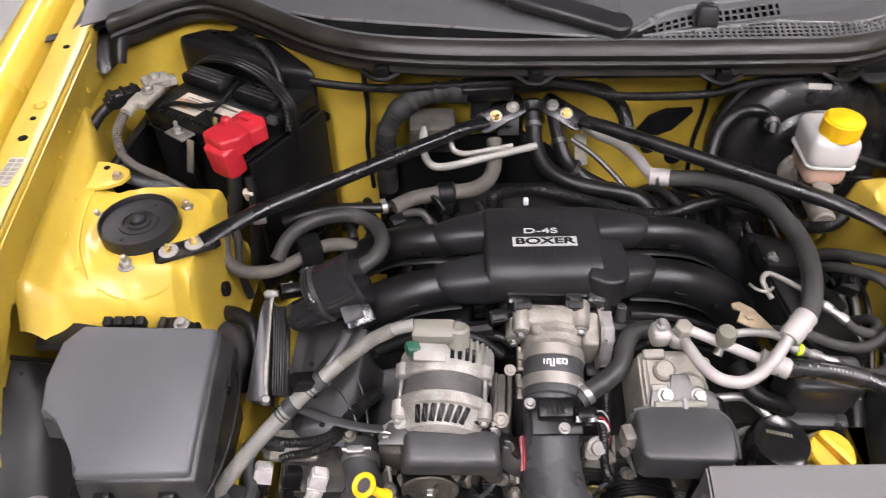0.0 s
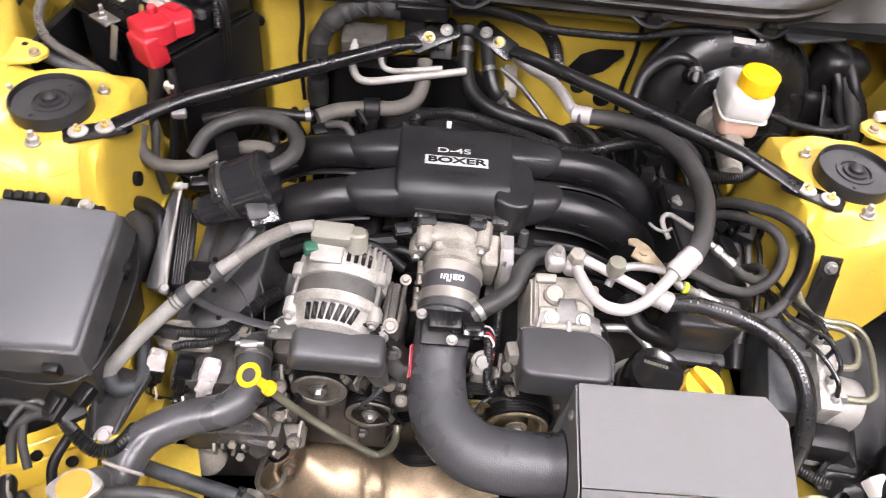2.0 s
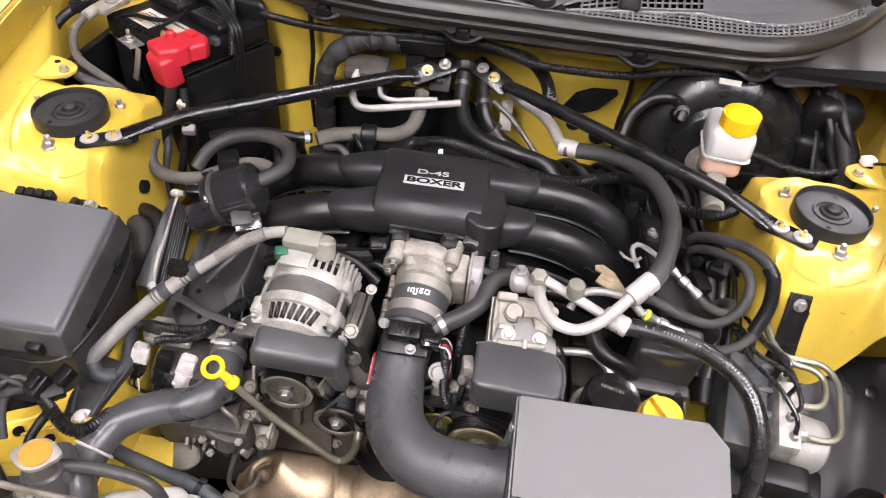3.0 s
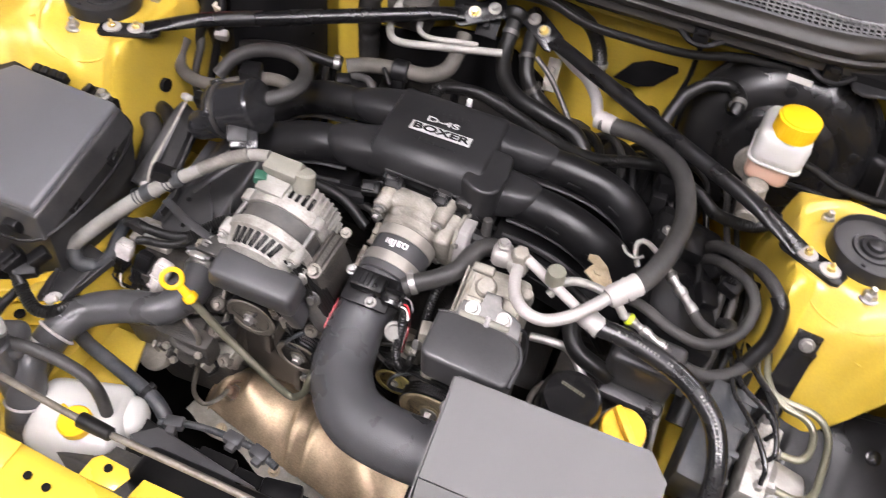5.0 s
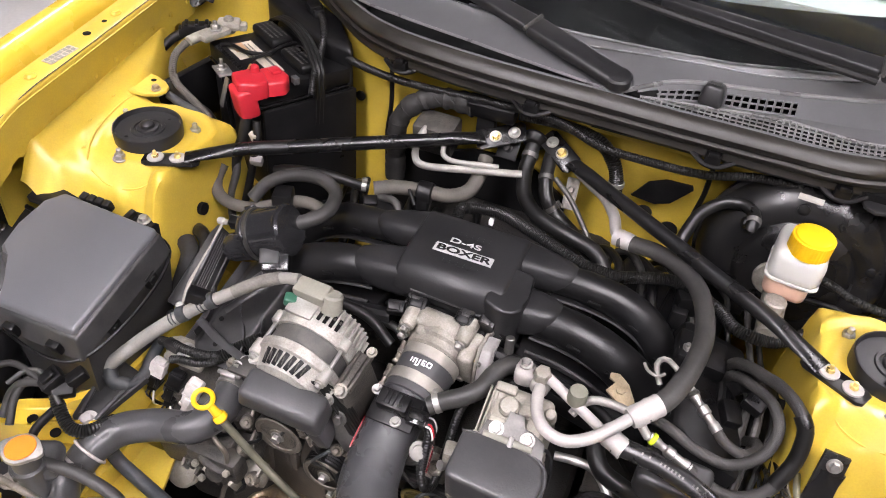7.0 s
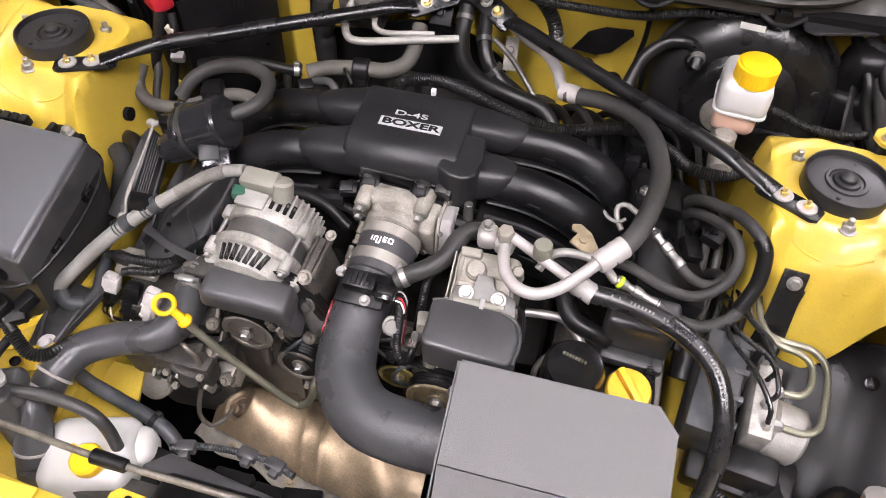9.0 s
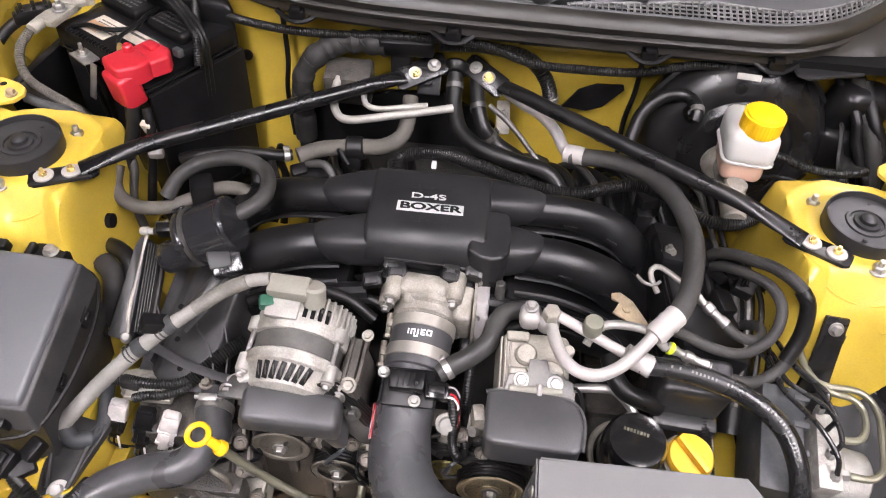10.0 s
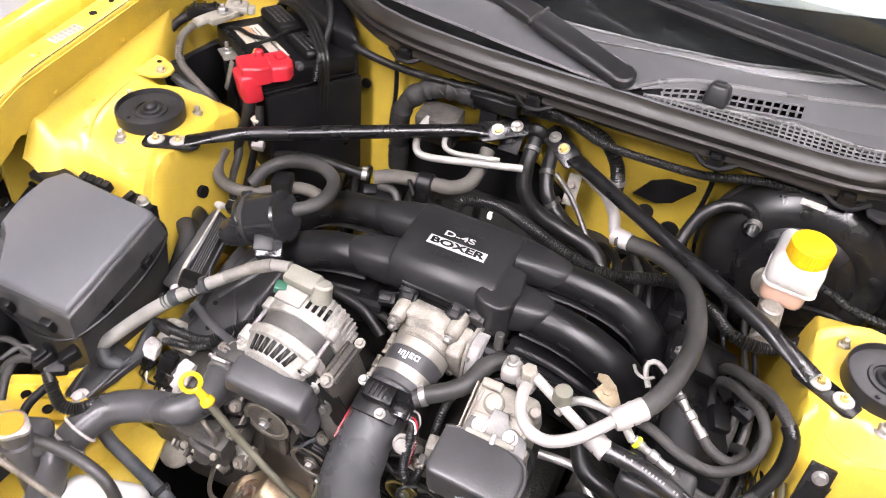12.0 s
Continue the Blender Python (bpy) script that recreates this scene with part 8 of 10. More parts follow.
master_cylinder()
# black hump added to darken the recess between booster and wing
BM = box(bm_new(), (0.574, 1.005, 0.868), (0.088, 0.060, 0.090), turned(12, 8, 10), 0.022, 3)
box(BM, (0.560, 0.985, 0.820), (0.060, 0.050, 0.070), turned(0, 0, -14), 0.014, 3)
solo("clutch_module", BM, BLACK, "black rounded hump added to darken the recess beside the booster", "module")
hose("clutch_fluid_hose", [(0.425, 0.890, 0.866), (0.455, 0.888, 0.860), (0.482, 0.877, 0.856), (0.526, 0.872, 0.854), (0.560, 0.878, 0.856), (0.568, 0.90, 0.84)], 0.006, RUBBER, "thin ribbed black fluid hose", ridged=0.12, step=0.0017)
hose("level_sensor_wire", [(0.425, 0.872, 0.838), (0.455, 0.884, 0.830), (0.481, 0.884, 0.826), (0.496, 0.872, 0.81)], 0.0035, BLACK, "thin black sensor wire beside the reservoir", "wire")
random.seed(17)
for K in range(8):
    D = V((random.uniform(-0.02, 0.02), random.uniform(-0.02, 0.02), random.uniform(-0.03, 0.03)))
    hose("clutch_loom", [V((0.56, 1.02, 0.90)) + D, V((0.578, 0.990 - 0.01 * (K % 3), 0.870)) + D * 0.7, V((0.592, 0.955, 0.835)) + D, V((0.605, 0.92, 0.79)) + D * 0.5, V((0.59, 0.89, 0.75))], random.uniform(0.006, 0.013), (TAPE, RUBBER, BLACK)[K % 3], "dark taped loom behind the strut tower", "wiring loom", 12, ridged=0.1 * (K % 2), step=0.005, group="looms behind the tower")
BM = sheet(bm_new(), 16, 12, lambda u, v: Vector((0.550 + 0.07 * u, 0.985 - 0.075 * v + 0.01 * math.sin(6 * u), 0.865 - 0.05 * u + 0.012 * math.sin(7 * u + 5 * v) - 0.03 * v)), 0.004)
solo("loom_wrap", BM, TAPE, "crumpled dark wrap round the looms", "tape")
BM = box(bm_new(), (0.592, 0.868, 0.889), (0.020, 0.014, 0.012), turned(0, 0, 15), 0.003)
solo("wheel_sensor_plug", BM, WHITE_PL, "white plastic wheel sensor plug", "connector")
hose("wheel_sensor_wire", [(0.598, 0.864, 0.888), (0.610, 0.843, 0.900), (0.615, 0.792, 0.905), (0.623, 0.753, 0.912), (0.625, 0.720, 0.920)], 0.0022, BLACK, "thin black wheel sensor wire", "wire", 8)
hose("fender_loom", [(0.655, 0.972, 0.955), (0.637, 0.873, 0.945), (0.623, 0.781, 0.938), (0.604, 0.699, 0.932), (0.572, 0.579, 0.925)], 0.0052, TAPE, "black loom clipped along the inner wing", "wiring loom")
for P in ((0.640, 0.879, 0.950), (0.598, 0.691, 0.938)):
    BM = box(bm_new(), P, (0.014, 0.018, 0.010), turned(0, 20, 20), 0.002)
    solo("loom_clip", BM, PALE, "small pale clip on the wing loom", "clip", "wing loom clips")

# ---- fuel and brake lines on the driver's side ----
hose("fuel_hose", [(0.268, 0.632, 0.790), (0.300, 0.620, 0.797), (0.340, 0.611, 0.786), (0.378, 0.612, 0.780), (0.408, 0.626, 0.798), (0.416, 0.648, 0.822), (0.406, 0.672, 0.832), (0.390, 0.694, 0.826), (0.374, 0.718, 0.812), (0.362, 0.745, 0.785), (0.358, 0.765, 0.74)], 0.0068, BRAID, "braided black fuel hose in a wide loop", ridged=0.035, step=0.0024)
hose("fuel_hose", [(0.350, 0.639, 0.804), (0.368, 0.630, 0.792), (0.390, 0.630, 0.784), (0.404, 0.642, 0.782), (0.406, 0.664, 0.772), (0.396, 0.69, 0.74)], 0.0064, BRAID, "short black fuel hose behind the wide loop", ridged=0.035, step=0.0024)
hose("fuel_hose", [(0.334, 0.594, 0.774), (0.360, 0.590, 0.760), (0.395, 0.592, 0.754), (0.426, 0.608, 0.766), (0.441, 0.630, 0.800), (0.440, 0.646, 0.836), (0.427, 0.662, 0.851), (0.408, 0.690, 0.847), (0.391, 0.708, 0.838), (0.374, 0.735, 0.820), (0.362, 0.762, 0.79), (0.358, 0.78, 0.74)], 0.0076, BRAID, "thick black fuel hose looping beside the tower", ridged=0.035, step=0.0024)
hose("fuel_hose_sleeve", [(0.430, 0.614, 0.772), (0.4415, 0.631, 0.802), (0.440, 0.646, 0.836), (0.431, 0.657, 0.848)], 0.0092, RUBBER, "black foam sleeve round the fuel hose", "sleeve")
hose("brake_loom", [(0.415, 0.80, 0.74), (0.412, 0.74, 0.735), (0.405, 0.69, 0.72), (0.40, 0.64, 0.70), (0.395, 0.58, 0.66)], 0.018, RUBBER, "dark wrapped loom along the rail", "wiring loom")
hose("brake_loom", [(0.375, 0.82, 0.73), (0.382, 0.75, 0.72), (0.378, 0.70, 0.70), (0.37, 0.62, 0.67)], 0.016, BLACK, "dark wrapped loom along the rail", "wiring loom")
hose("rail_line", [(0.362, 0.66, 0.70), (0.366, 0.58, 0.665), (0.368, 0.52, 0.64), (0.372, 0.46, 0.60)], 0.005, ALU_PIPE, "pale steel line along the rail", "pipe")
hose("rail_loom", [(0.350, 0.60, 0.70), (0.350, 0.55, 0.69), (0.356, 0.50, 0.66), (0.36, 0.47, 0.62)], 0.0085, RUBBER, "ribbed black loom beside the oil cap", "wiring loom", ridged=0.12, step=0.0017)
for P, E in (((0.385, 0.735, 0.80), 25), ((0.398, 0.72, 0.782), -20), ((0.375, 0.75, 0.775), 50)):
    BM = box(bm_new(), P, (0.026, 0.030, 0.020), turned(15, 10, E), 0.004)
    for K in range(3):
        box(BM, V(P) + V((0.004 * K - 0.004, 0.0, 0.012)), (0.002, 0.022, 0.006), turned(15, 10, E), 0)
    solo("line_clip", BM, BLACK, "black ribbed clip holding fuel lines", "clip", "fuel line clips")


random.seed(12)
for K in range(7):
    X = 0.352 + 0.016 * K
    hose("side_line", [(X, 0.80 + random.uniform(-0.02, 0.02), 0.73), (X + 0.004, 0.755, 0.765 + random.uniform(-0.015, 0.01)), (X + 0.008, 0.71, 0.762), (X + 0.004, 0.66, 0.735), (X - 0.004, 0.60, 0.69)], random.uniform(0.0035, 0.0065), (RUBBER, BLACK, HOSE, DARKSTEEL)[K % 4], "dark line among the fuel hoses", "pipe", 8, ridged=0.1 * (K % 2), step=0.005, group="lines beside the tower")


def quick_connector(a, b, label, tint):
    a, b = V(a), V(b)
    t = thing("quick_connector", a, label, "connector", "fuel quick connectors")
    d = (b - a).normalized()
    h = (b - a).length
    part("barrel", lathe(bm_new(), a, d, [(0.0033, 0), (0.0061, 0.002), (0.0061, h * 0.25), (0.0049, h * 0.28), (0.0049, h * 0.4), (0.0070, h * 0.44), (0.0070, h * 0.6), (0.0053, h * 0.63), (0.0053, h * 0.8), (0.0066, h * 0.84), (0.0066, h)], 18), STEEL, t, "bright steel barrel")
    part("collar", lathe(bm_new(), a + d * 0.004, d, [(0.0066, 0), (0.0078, 0.001), (0.0078, 0.005), (0.0066, 0.006)], 18), tint, t, "coloured plastic collar")


quick_connector((0.314, 0.668, 0.818), (0.356, 0.634, 0.802), "bright steel fuel connector with retaining clip", DARKSTEEL)
quick_connector((0.284, 0.602, 0.792), (0.338, 0.593, 0.773), "bright steel fuel connector with lime collar", LIME)
hose("pipe_stay_loop", [(0.282, 0.680, 0.796), (0.274, 0.690, 0.806), (0.272, 0.700, 0.812), (0.280, 0.706, 0.815), (0.292, 0.700, 0.814), (0.318, 0.670, 0.816)], 0.0036, ALU, "bent dull steel pipe loop", "pipe")
hose("pipe_stay_loop", [(0.258, 0.700, 0.802), (0.264, 0.688, 0.804), (0.276, 0.684, 0.804), (0.284, 0.690, 0.806)], 0.0022, ALU, "bent dull steel wire retainer", "wire")
BM = slab(bm_new(), [(-0.012, 0.026), (-0.022, 0.022), (-0.020, 0.014), (-0.010, 0.012), (-0.016, -0.004), (0.024, -0.020), (0.030, -0.012), (0.004, 0.018)], 0.003, (0.240, 0.636, 0.802), turned(8, 0, -12), 0.0008)
lathe(BM, (0.240, 0.640, 0.804), (0, -0.1, 1), [(0.006, 0), (0.006, 0.004), (0, 0.005)], 6)
solo("pipe_bracket", BM, TAN, "stained steel bracket holding pipes", "bracket")
hose("bracket_pipe", [(0.195, 0.600, 0.782), (0.205, 0.612, 0.796), (0.225, 0.618, 0.802), (0.262, 0.612, 0.804), (0.285, 0.600, 0.79)], 0.0054, ALU, "bent grey metal pipe under the bracket", "pipe")
def coil_cover():
    t = thing("coil_cover", (0.345, 0.735, 0.70), "black plastic coil cover on the cylinder head", "cover")
    m = turned(0, 18, 4)
    part("body", box(bm_new(), (0.338, 0.722, 0.742), (0.096, 0.22, 0.058), m, 0.010), BLACK, t)
    part("raised_pad", box(bm_new(), (0.322, 0.765, 0.784), (0.066, 0.055, 0.024), turned(0, 10, 4), 0.006), BLACK, t)
    for k in range(6):
        part("rib", box(bm_new(), (0.300 + 0.014 * k, 0.690 + 0.004 * k, 0.776 - 0.0045 * k), (0.0025, 0.075, 0.007), m, 0.001), BLACK, t)
    bolt(t, (0.303, 0.752, 0.797), (0, 0, 1), 0.0065, 0.010, STEEL, 0.004)
    bolt(t, (0.372, 0.668, 0.752), (0, 0, 1), 0.006, 0.009, STEEL)
    part("plug", box(bm_new(), (0.372, 0.700, 0.765), (0.024, 0.034, 0.022), turned(10, 15, 20), 0.004), BLACK, t)


coil_cover()
# dark trunking and looms that fill the space between manifold and firewall
def trunking():
    t = thing("harness_trunking", (0.27, 0.90, 0.66), "black plastic harness trunking behind the manifold", "trunking")
    part("channel", box(bm_new(), (0.262, 0.885, 0.715), (0.17, 0.12, 0.075), turned(6, 8, -8), 0.012, 3), BLACK, t)
    for k in range(5):
        part("rib", box(bm_new(), (0.200 + 0.030 * k, 0.868, 0.760 - 0.004 * k), (0.004, 0.085, 0.010), turned(6, 8, -8), 0.001), BLACK, t)
    part("lug", box(bm_new(), (0.330, 0.832, 0.742), (0.024, 0.03, 0.03), turned(0, 0, 15), 0.004), BLACK, t)
    bolt(t, (0.330, 0.832, 0.757), (0, 0, 1), 0.005, 0.008, STEEL)


trunking()
random.seed(21)
for K in range(9):
    X = 0.17 + 0.025 * K + random.uniform(-0.01, 0.01)
    hose("rear_loom", [(X - 0.05, 0.985, 0.70 + 0.01 * (K % 3)), (X - 0.01, 0.955, 0.755 + 0.008 * (K % 2)), (X + 0.02, 0.915, 0.768), (X + 0.03, 0.875, 0.755), (X + 0.05, 0.835, 0.72)], random.uniform(0.004, 0.0085), (RUBBER, HOSE, BLACK)[K % 3], "dark loom strand between manifold and firewall", "wiring loom", 10, ridged=0.1 * (K % 2), step=0.005, group="rear loom strands")
for K in range(9):
    X = -0.31 + 0.032 * K + random.uniform(-0.01, 0.01)
    hose("rear_loom", [(X - 0.03, 0.990, 0.66), (X, 0.955, 0.725 + 0.010 * (K % 3)), (X + 0.012, 0.915, 0.748), (X + 0.03, 0.872, 0.748 - 0.012 * (K % 2)), (X + 0.03, 0.835, 0.70)], random.uniform(0.004, 0.009), (RUBBER, HOSE, BLACK)[K % 3], "dark loom strand between manifold and firewall", "wiring loom", 10, ridged=0.1 * (K % 2), step=0.005, group="rear loom strands")
for P, E, W in (((-0.155, 0.845, 0.765), 12, PALE), ((-0.235, 0.850, 0.758), -20, BLACK), ((-0.105, 0.872, 0.770), 30, BLACK), ((-0.275, 0.838, 0.752), 8, BLACK)):
    BM = box(bm_new(), P, (0.026, 0.020, 0.018), turned(12, 8, E), 0.003)
    box(BM, V(P) + V((0.012, 0.004, 0.004)), (0.012, 0.016, 0.012), turned(12, 8, E), 0.002)
    solo("loom_plug", BM, W, "pale worn loom plug" if W is PALE else "black plastic loom plug", "connector", "loom plugs")
BM = box(bm_new(), (0.326, 0.592, 0.728), (0.082, 0.050, 0.090), turned(14, 0, -4), 0.009, 3)
box(BM, (0.326, 0.567, 0.692), (0.078, 0.02, 0.02), turned(14, 0, -4), 0.006)
solo("vapour_canister", BM, DUCT, "satin black plastic box above oil filter", "canister")
hose("bypass_hose", [(0.228, 0.612, 0.750), (0.236, 0.588, 0.742), (0.250, 0.575, 0.732), (0.275, 0.572, 0.722), (0.292, 0.575, 0.71)], 0.0115, RUBBER, "black bypass hose behind the oil filter")
hose("oil_line", [(0.190, 0.580, 0.722), (0.215, 0.582, 0.724), (0.238, 0.582, 0.722), (0.256, 0.570, 0.714), (0.270, 0.555, 0.700), (0.275, 0.545, 0.67)], 0.0055, STEEL, "bent bright steel oil line", "pipe")


def oil_filter():
    t = thing("oil_filter", (0.257, 0.52, 0.62), "glossy black oil filter with faint print", "oil filter")
    c, ax = (0.257, 0.525, 0.665), V((0.04, -0.16, 1))
    part("canister", lathe(bm_new(), c, ax, [(0.036, 0), (0.037, 0.04), (0.0362, 0.058), (0.032, 0.0655), (0.025, 0.0668), (0, 0.067)], 40), GLOSS, t, "glossy black canister")
    bars(t, [((k - 3.5) * 0.0038, 0, 0.0026, 0.0042) for k in range(8)], V(c) + ax.normalized() * 0.0675 + V((-0.002, 0.008, 0.001)), turned(9, 2, -14), OLIVE, "print", "faint olive unreadable print")
    part("drip_ring", ring(bm_new(), (0.257, 0.526, 0.672), ax, 0.042, 0.004, 40, 8), ALU_DIRTY, t, "pale metal ring round the filter")
    bolt(t, (0.268, 0.485, 0.70), (0, -0.3, 1), 0.006, 0.008, STEEL)


oil_filter()


def oil_cap():
    t = thing("oil_filler_cap", (0.326, 0.515, 0.68), "amber plastic oil filler cap with grip bar", "oil cap")
    c, ax = V((0.326, 0.520, 0.690)), V((0.05, -0.22, 1)).normalized()
    part("disc", lathe(bm_new(), c, ax, [(0.025, 0), (0.027, 0.003), (0.027, 0.012), (0.025, 0.015), (0, 0.016)], 32), AMBER, t)
    m = frame_of(ax, (0.6, -0.8, 0))
    part("grip", box(bm_new(), c + ax * 0.020, (0.010, 0.050, 0.014), m, 0.003), AMBER, t, "raised amber grip bar")
    part("neck", lathe(bm_new(), c - ax * 0.05, ax, [(0.028, 0), (0.026, 0.04), (0.030, 0.045), (0.030, 0.050)], 28), ALU_DIRTY, t, "cast metal filler neck")


oil_cap()


def abs_unit():
    t = thing("brake_pressure_unit", (0.47, 0.53, 0.60), "brake pressure unit with steel pipes and motor", "brake unit")
    m = turned(15, 0, -8)
    c = V((0.468, 0.530, 0.700))
    part("block", box(bm_new(), c + V((0.003, -0.002, 0.01)), (0.026, 0.086, 0.058), turned(15, 0, -5), 0.002), ALU_PALE, t, "machined aluminium valve block")
    part("control_box", box(bm_new(), c + V((-0.048, 0.01, 0.0)), (0.050, 0.125, 0.095), m, 0.006), BLUEGREY, t, "blue-grey plastic control box")
    for k in range(4):
        part("box_rib", box(bm_new(), c + V((-0.028, 0.01, 0.006)) + m @ V((0, -0.05 + 0.032 * k, 0)), (0.018, 0.008, 0.088), m, 0.002), BLUEGREY, t)
    part("motor", rod(bm_new(), c + V((0.014, -0.008, -0.010)), c + V((0.056, -0.012, -0.018)), 0.034, None, 36, 0.005), ALU, t, "grey round pump motor")
    part("mount", box(bm_new(), c + V((0.0, -0.05, -0.06)), (0.12, 0.06, 0.04), m, 0.006), BLACK, t)
    ways = ([(0.466, 0.565, 0.755), (0.470, 0.572, 0.770), (0.456, 0.590, 0.772), (0.440, 0.618, 0.765), (0.436, 0.655, 0.755), (0.438, 0.69, 0.73)],
            [(0.468, 0.540, 0.748), (0.474, 0.548, 0.764), (0.460, 0.580, 0.770), (0.447, 0.620, 0.76), (0.446, 0.660, 0.75), (0.446, 0.69, 0.72)],
            [(0.470, 0.515, 0.742), (0.477, 0.522, 0.758), (0.466, 0.555, 0.768), (0.430, 0.590, 0.765), (0.428, 0.640, 0.75), (0.43, 0.68, 0.72)],
            [(0.472, 0.492, 0.736), (0.470, 0.505, 0.752), (0.450, 0.535, 0.766), (0.424, 0.575, 0.765), (0.420, 0.630, 0.75), (0.422, 0.67, 0.72)])
    for w in ways:
        pipe = part("brake_pipe", tube(bm_new(), w, 0.0030, 10, 0.005), GLOSSHOSE, t, "thin black brake pipe")
        part("pipe_nut", lathe(bm_new(), V(w[0]) - V((0, 0, 0.012)), (0, 0.05, 1), [(0.006, 0), (0.006, 0.011), (0.004, 0.013)], 6), STEEL, pipe)
    for w in ([(0.490, 0.500, 0.724), (0.515, 0.498, 0.724), (0.530, 0.508, 0.727), (0.535, 0.530, 0.732), (0.538, 0.575, 0.742), (0.520, 0.596, 0.750), (0.478, 0.600, 0.752), (0.450, 0.620, 0.755), (0.447, 0.66, 0.758), (0.45, 0.70, 0.74)],
              [(0.488, 0.538, 0.735), (0.510, 0.540, 0.735), (0.521, 0.556, 0.737), (0.521, 0.578, 0.742), (0.508, 0.588, 0.748), (0.480, 0.593, 0.752), (0.462, 0.618, 0.755), (0.458, 0.66, 0.758), (0.46, 0.70, 0.74)]):
        pipe = part("brake_pipe", tube(bm_new(), w, 0.0042, 10, 0.005), OLIVE, t, "olive coated brake pipe")
        part("pipe_nut", lathe(bm_new(), V(w[0]) - V((0.012, 0, 0)), (1, 0, 0), [(0.007, 0), (0.007, 0.012), (0.005, 0.014)], 6), STEEL, pipe)


abs_unit()
def tower_bracket():
    t = thing("tower_bracket", (0.486, 0.64, 0.70), "black steel bracket bolted to the tower", "bracket")
    part("plate", slab(bm_new(), [(-0.014, 0.016), (0.014, 0.014), (0.012, -0.03), (0.010, -0.11), (-0.029, -0.11), (-0.018, -0.045)], 0.004, (0.482, 0.645, 0.803), turned(66, 0, 0), 0.001), SATIN, t, "folded black steel plate")
    for k in (-1, 1):
        part("fold", tube(bm_new(), [(0.482 + 0.004 + 0.010 * k, 0.6415, 0.796), (0.478 + 0.012 * k, 0.626, 0.760), (0.473 + 0.018 * k, 0.602, 0.704)], 0.0025, 8, 0.01), SATIN, t)
    bolt(t, (0.482, 0.6415, 0.8055), (0, -0.9, 0.42), 0.0062, 0.0088, STEEL)


tower_bracket()


# ---- front of the bay ----
radiator_hose = hose("radiator_hose", [(-0.240, 0.548, 0.680), (-0.236, 0.520, 0.678), (-0.232, 0.490, 0.674), (-0.252, 0.456, 0.668), (-0.300, 0.443, 0.660), (-0.342, 0.422, 0.650), (-0.359, 0.390, 0.642), (-0.367, 0.360, 0.626), (-0.373, 0.33, 0.60)], 0.0215, SMOOTH, "thick black radiator hose with steel clamps", "hose", 22)
for Q, D in (((-0.3605, 0.384, 0.640), (-0.24, -0.88, -0.40)), ((-0.3650, 0.367, 0.6310), (-0.22, -0.86, -0.44))):
    BM = ring(bm_new(), Q, D, 0.0229, 0.0021, 36, 8)
    box(BM, V(Q) + V((0.004, 0.010, 0.022)), (0.007, 0.006, 0.006), frame_of(D), 0.001)
    part("wire_clamp", BM, WORNWHITE, radiator_hose, "bright wire clamp round the hose")
BM = lathe(bm_new(), (-0.237, 0.531, 0.679), (0.05, -1, -0.08), [(0.0218, 0), (0.0236, 0.0005), (0.0236, 0.011), (0.0218, 0.0115)], 32)
box(BM, (-0.240, 0.525, 0.705), (0.022, 0.010, 0.008), turned(10, 0, 4), 0.002)
rod(BM, (-0.256, 0.525, 0.705), (-0.222, 0.526, 0.706), 0.0032, None, 8)
part("hose_clamp", BM, STEEL, radiator_hose, "steel screw clamp on the hose")


